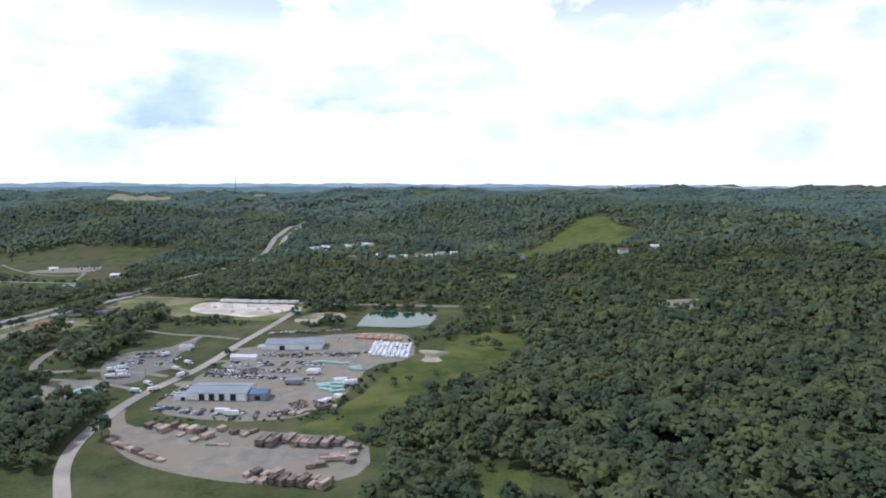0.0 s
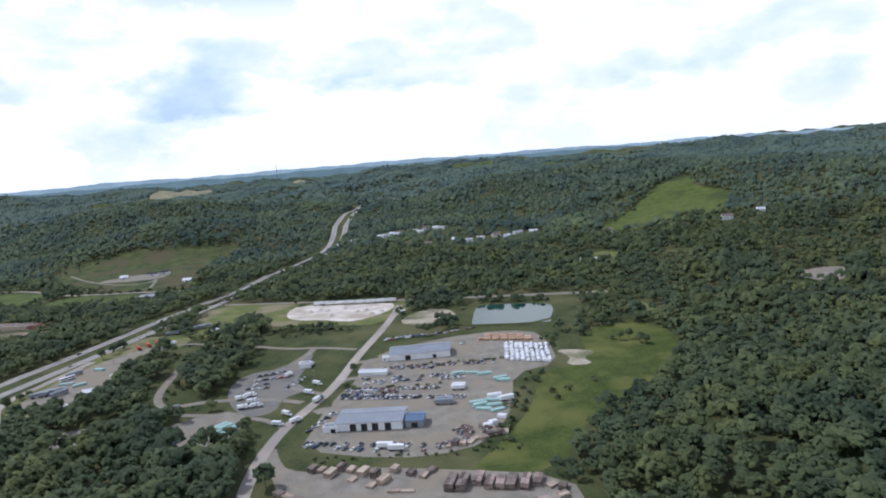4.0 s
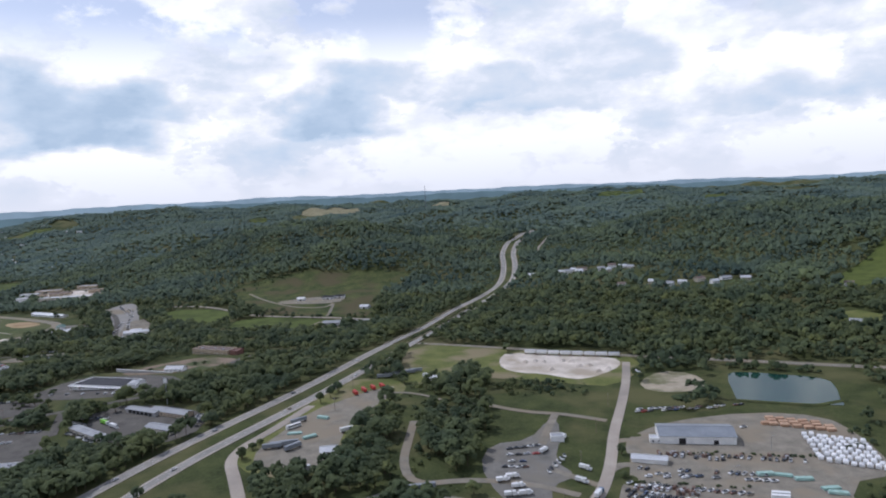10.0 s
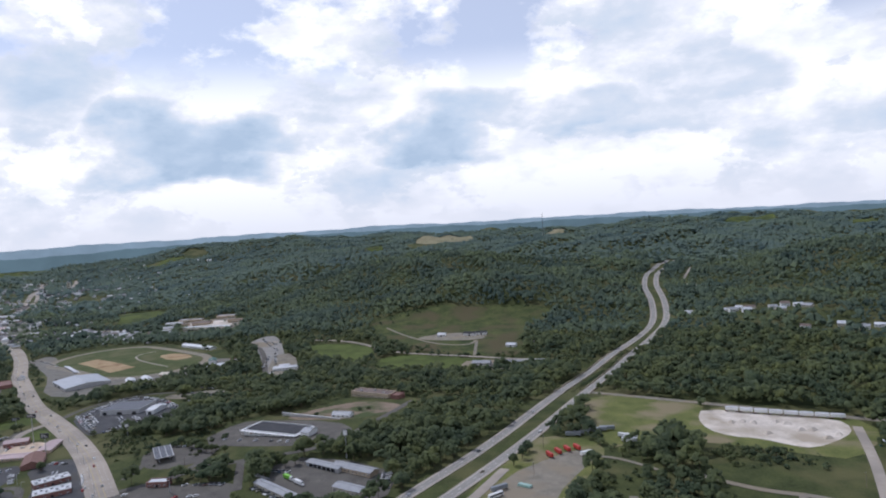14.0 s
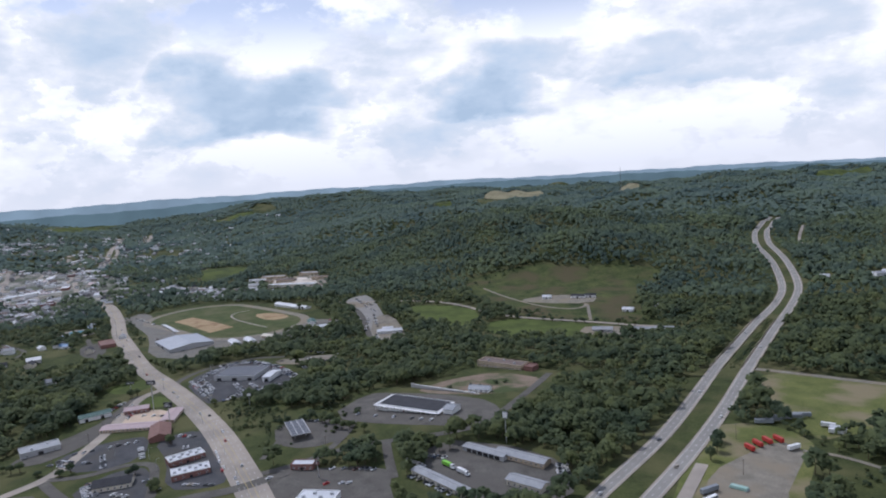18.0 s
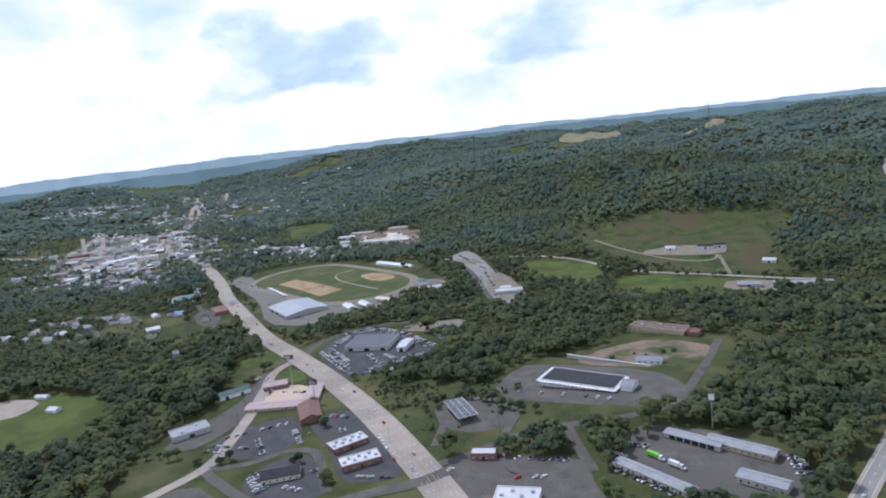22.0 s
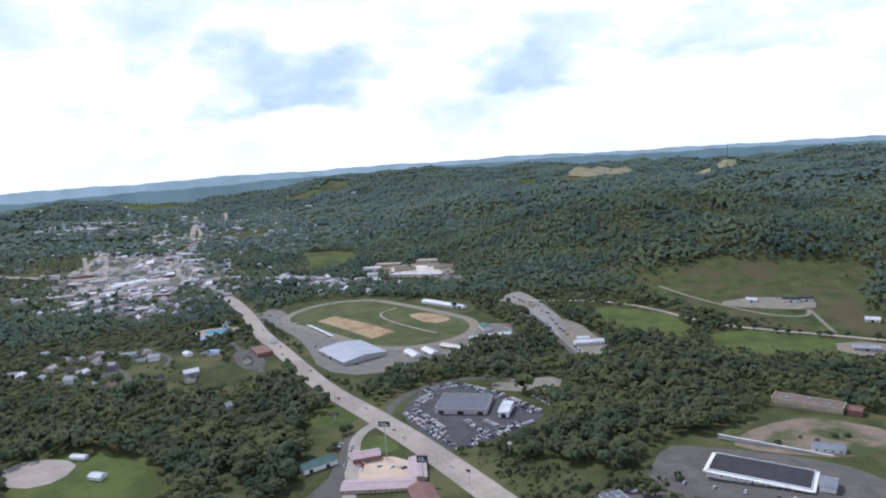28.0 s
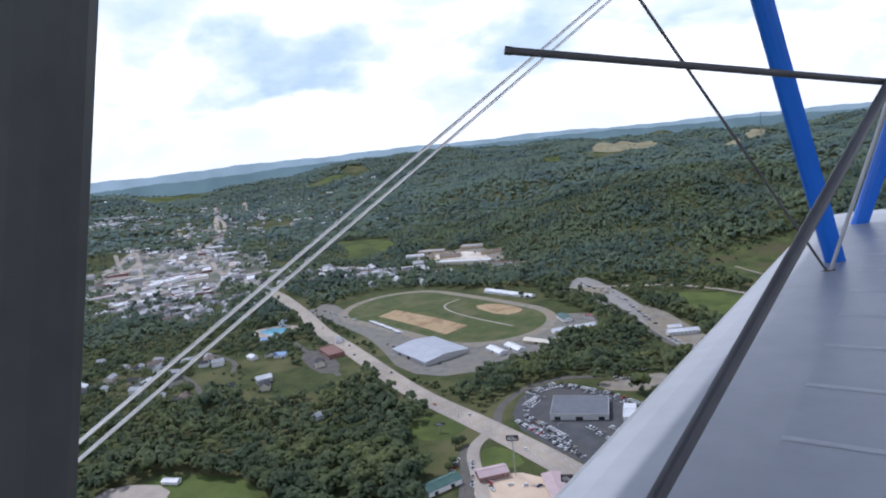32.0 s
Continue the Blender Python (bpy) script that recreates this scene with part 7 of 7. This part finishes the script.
TREES = [tree("round green broadleaf tree on grass", rest(-206, 584), 8, 3.2, 1), tree("tall green broadleaf tree on a verge", rest(-262, 724), 10, 3.4, 2),
         tree("small bushy green tree", rest(-206, 548), 4.5, 2.6, 3)]
yard_rng = random.Random(77)
BELTS = [((-905, 1385), (-822, 1455), 22, 22), ((-820, 1462), (-662, 1482), 30, 20), ((-640, 1480), (-562, 1388), 20, 20), ((-905, 1300), (-905, 1380), 10, 12), ((90, 1150), (290, 1370), 14, 12), ((300, 1140), (270, 1030), 12, 14),
         ((-965, 1190), (-935, 1120), 8, 9), ((-600, 1030), (-750, 1006), 16, 8), ((-770, 610), (-890, 690), 46, 26), ((-740, 640), (-800, 700), 16, 18), ((-830, 690), (-800, 780), 14, 14), ((-880, 1420), (-800, 1470), 22, 14), ((-600, 1220), (-570, 1400), 14, 12), ((-1090, 1150), (-960, 1010), 16, 9), ((-1040, 1220), (-960, 1120), 10, 8), ((-1600, 1560), (-1320, 1520), 22, 24), ((-1580, 1452), (-1340, 1398), 34, 12), ((-1330, 1420), (-1300, 1520), 14, 12),
         ((-302, 716), (-246, 730), 80, 22), ((-300, 600), (-335, 650), 14, 12), ((-350, 690), (-320, 740), 16, 14), ((-340, 520), (-310, 600), 16, 12), ((-372, 640), (-330, 690), 10, 9), ((-165, 706), (-130, 712), 9, 7.2), ((-66, 552), (-98, 436), 30, 10), ((-20, 655), (20, 668), 12, 9), ((-60, 600), (-40, 640), 9, 8), ((-112, 798), (-22, 776), 24, 5),
         ((-452, 640), (-446, 700), 5, 3), ((-456, 530), (-462, 600), 4, 2), ((-990, 500), (-900, 520), 8, 6),
         ((-850, 540), (-840, 500), 8, 4), ((-865, 585), (-880, 600), 5, 3), ((-820, 530), (-800, 512), 5, 2), ((-800, 650), (-740, 690), 14, 8), ((-880, 690), (-790, 650), 22, 16), ((-850, 720), (-760, 690), 22, 14),
         ((-1150, 815), (-1040, 760), 24, 8), ((-1476, 1043), (-1240, 880), 70, 7.1), ((-1420, 1205), (-1250, 1215), 16, 6), ((-1040, 900), (-1000, 1000), 12, 6), ((-790, 1118), (-560, 1128), 9, 2),
         ((-800, 1000), (-700, 1060), 10, 10), ((-1230, 720), (-1400, 780), 22, 20), ((-1310, 820), (-1380, 850), 10, 6), ((-1440, 880), (-1400, 900), 8, 8), ((-780, 660), (-700, 640), 12, 6),
         ((-690, 760), (-640, 790), 7, 8), ((-660, 640), (-600, 610), 8, 6), ((-1025, 690), (-1010, 640), 6, 3), ((-690, 590), (-670, 600), 3, 3), ((-1140, 1128), (-1160, 1140), 3, 3), ((-20, 640), (30, 600), 8, 5),
         ((-60, 500), (-20, 530), 6, 8)]
for x, y in ((-749, 1136), (-728, 1124), (-703, 1119), (-690, 1117), (-657, 1120), (-645, 1123)):
    copy_thing(TREES[0], rest(x, y, x * 37) @ Matrix.Diagonal((1.15, 1.15, 1.1, 1)))
scrub = []
for a, b, n, w in BELTS:
    for i in range(n):
        u = yard_rng.random()
        x, y = a[0] + (b[0] - a[0]) * u + yard_rng.gauss(0, w * 0.5), a[1] + (b[1] - a[1]) * u + yard_rng.gauss(0, w * 0.5)
        if all((x - fx) ** 2 + (y - fy) ** 2 > (fr + 2) ** 2 for fx, fy, fr in FOOT if fr < 30):
            if w > 7:
                scrub.append((x, y))
                continue
            k = yard_rng.uniform(0.75, 1.3)
            copy_thing(yard_rng.choice(TREES), rest(x, y, yard_rng.uniform(0, 360)) @ Matrix.Diagonal((k, k, k * yard_rng.uniform(0.9, 1.15), 1)))
r = np.random.default_rng(6)
hedge = [(r.uniform(-205, -85), r.uniform(424, 433)) for i in range(40)] + [(r.uniform(-170, -85), 591 + r.normal() * 1.5) for i in range(45)] + \
        [(r.uniform(-205, -135), 541 + r.normal() * 1.5) for i in range(25)]
for i in range(230):
    u = r.uniform()
    hedge.append((-770 - 120 * u + r.normal() * 16, 622 + 72 * u + r.normal() * 16))
for i in range(120):
    hedge.append((r.uniform(-385, -300), r.uniform(510, 690)))
for i in range(60):
    hedge.append((r.uniform(-300, -225), r.uniform(712, 742)))

hedge = [(px, py) for px, py in hedge if all((px - fx) ** 2 + (py - fy) ** 2 > (fr + 1) ** 2 for fx, fy, fr in FOOT if fr < 30)]
x, y = np.array(scrub + hedge).T
keep = np.ones(len(x), bool)
for line, half in STRIPS:
    keep &= ~near_line(x, y, line, half + 2.0)
first = int(keep[:len(scrub)].sum())
u = r.uniform(0, 1, 260)                                                    # treetops of the river between the twin bridges
x, y = np.append(x[keep], -446 + 37 * u + r.normal(0, 2.0, 260)), np.append(y[keep], 888 + 224 * u)
tall = r.uniform(3.0, 7.0, len(x)) * np.where(np.arange(len(x)) < first, 1.0, 0.42)
p, rad, core = crown_points(x, y, ground_z(x, y) - 0.25 * tall, tall, tall * r.uniform(0.38, 0.52, len(x)), 20, r)
v, f, outward = tufts(p, rad * 0.85, 0.85, r, 0.45, core)
tagged(new("scrub", mesh_of("scrub", v, f, LEAF, True, outward)), "green thickets and bushes on open ground", "bushes", kind="stuff")


# ---- the aircraft, at the end of its flight: lower wing, struts and wires; x right, y up, z back from the seat ----
SILVER = surface("silver doped fabric", (0.285, 0.298, 0.315), (0.365, 0.378, 0.395), 0.9, 0.40, 0.002, 9, metal=0.25)
# rib tapes lighter than the fabric, their glint put into the colour
GLINT_TAPE = surface("fabric tape with painted glint", (0.36, 0.37, 0.385), (0.52, 0.53, 0.54), 0.25, 0.45, 0.001, 9)
STRUT_BLUE = surface("glossy blue strut paint", (0.012, 0.11, 0.52), (0.018, 0.14, 0.60), 0.5, 0.3)
DARK_TUBE = surface("dark grey painted tube", (0.045, 0.043, 0.045), (0.075, 0.072, 0.074), 0.3, 0.5)
PILLAR = surface("dark grey cabin pillar", (0.034, 0.036, 0.037), (0.062, 0.064, 0.065), 0.35, 0.62, 0.002)
WIRE = surface("bright steel flying wire", (0.55, 0.54, 0.52), (0.72, 0.71, 0.68), 0.3, 0.3, metal=0.8)
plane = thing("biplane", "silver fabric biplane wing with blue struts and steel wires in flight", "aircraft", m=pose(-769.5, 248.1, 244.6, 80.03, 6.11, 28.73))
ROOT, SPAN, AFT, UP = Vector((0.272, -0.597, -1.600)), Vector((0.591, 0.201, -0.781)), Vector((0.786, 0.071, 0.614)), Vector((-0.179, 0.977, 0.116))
SECTION = [(1.35, 0.0), (1.0, 0.034), (0.7, 0.062), (0.45, 0.078), (0.25, 0.080), (0.12, 0.068), (0.05, 0.048), (0.015, 0.024), (0.0, 0.0), (0.015, -0.022), (0.06, -0.036), (0.3, -0.045), (0.8, -0.03), (1.35, -0.006)]


def ribbon(s0, s1, section, steps, closed=True, lift=0.0):
    """A skin drawn along the span through a section of (aft, up) points."""
    s, n = Shape(), len(section)
    for i in range(steps + 1):
        w = s0 + (s1 - s0) * i / steps
        k = 1.0 if w < 3.61 else 1.0 - 0.5 * ((w - 3.61) / 0.3) ** 2
        s.v += [tuple(ROOT + SPAN * w + AFT * c + UP * (h * k + lift)) for c, h in section]
    for i in range(steps):
        for j in range(n if closed else n - 1):
            a, b = i * n + j, i * n + (j + 1) % n
            s.f.append((a, b, b + n, a + n))
    if closed:
        for base in (0, steps * n):
            s.f += [(base + j, base + j + 1, base + n - 2 - j, base + n - 1 - j) for j in range(n // 2 - 1)]
    return s


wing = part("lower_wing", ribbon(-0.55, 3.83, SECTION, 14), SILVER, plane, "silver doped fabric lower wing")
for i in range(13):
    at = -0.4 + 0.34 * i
    part("rib_tape", ribbon(at - 0.012, at + 0.012, SECTION[:4], 1, False, 0.0008), GLINT_TAPE, wing)
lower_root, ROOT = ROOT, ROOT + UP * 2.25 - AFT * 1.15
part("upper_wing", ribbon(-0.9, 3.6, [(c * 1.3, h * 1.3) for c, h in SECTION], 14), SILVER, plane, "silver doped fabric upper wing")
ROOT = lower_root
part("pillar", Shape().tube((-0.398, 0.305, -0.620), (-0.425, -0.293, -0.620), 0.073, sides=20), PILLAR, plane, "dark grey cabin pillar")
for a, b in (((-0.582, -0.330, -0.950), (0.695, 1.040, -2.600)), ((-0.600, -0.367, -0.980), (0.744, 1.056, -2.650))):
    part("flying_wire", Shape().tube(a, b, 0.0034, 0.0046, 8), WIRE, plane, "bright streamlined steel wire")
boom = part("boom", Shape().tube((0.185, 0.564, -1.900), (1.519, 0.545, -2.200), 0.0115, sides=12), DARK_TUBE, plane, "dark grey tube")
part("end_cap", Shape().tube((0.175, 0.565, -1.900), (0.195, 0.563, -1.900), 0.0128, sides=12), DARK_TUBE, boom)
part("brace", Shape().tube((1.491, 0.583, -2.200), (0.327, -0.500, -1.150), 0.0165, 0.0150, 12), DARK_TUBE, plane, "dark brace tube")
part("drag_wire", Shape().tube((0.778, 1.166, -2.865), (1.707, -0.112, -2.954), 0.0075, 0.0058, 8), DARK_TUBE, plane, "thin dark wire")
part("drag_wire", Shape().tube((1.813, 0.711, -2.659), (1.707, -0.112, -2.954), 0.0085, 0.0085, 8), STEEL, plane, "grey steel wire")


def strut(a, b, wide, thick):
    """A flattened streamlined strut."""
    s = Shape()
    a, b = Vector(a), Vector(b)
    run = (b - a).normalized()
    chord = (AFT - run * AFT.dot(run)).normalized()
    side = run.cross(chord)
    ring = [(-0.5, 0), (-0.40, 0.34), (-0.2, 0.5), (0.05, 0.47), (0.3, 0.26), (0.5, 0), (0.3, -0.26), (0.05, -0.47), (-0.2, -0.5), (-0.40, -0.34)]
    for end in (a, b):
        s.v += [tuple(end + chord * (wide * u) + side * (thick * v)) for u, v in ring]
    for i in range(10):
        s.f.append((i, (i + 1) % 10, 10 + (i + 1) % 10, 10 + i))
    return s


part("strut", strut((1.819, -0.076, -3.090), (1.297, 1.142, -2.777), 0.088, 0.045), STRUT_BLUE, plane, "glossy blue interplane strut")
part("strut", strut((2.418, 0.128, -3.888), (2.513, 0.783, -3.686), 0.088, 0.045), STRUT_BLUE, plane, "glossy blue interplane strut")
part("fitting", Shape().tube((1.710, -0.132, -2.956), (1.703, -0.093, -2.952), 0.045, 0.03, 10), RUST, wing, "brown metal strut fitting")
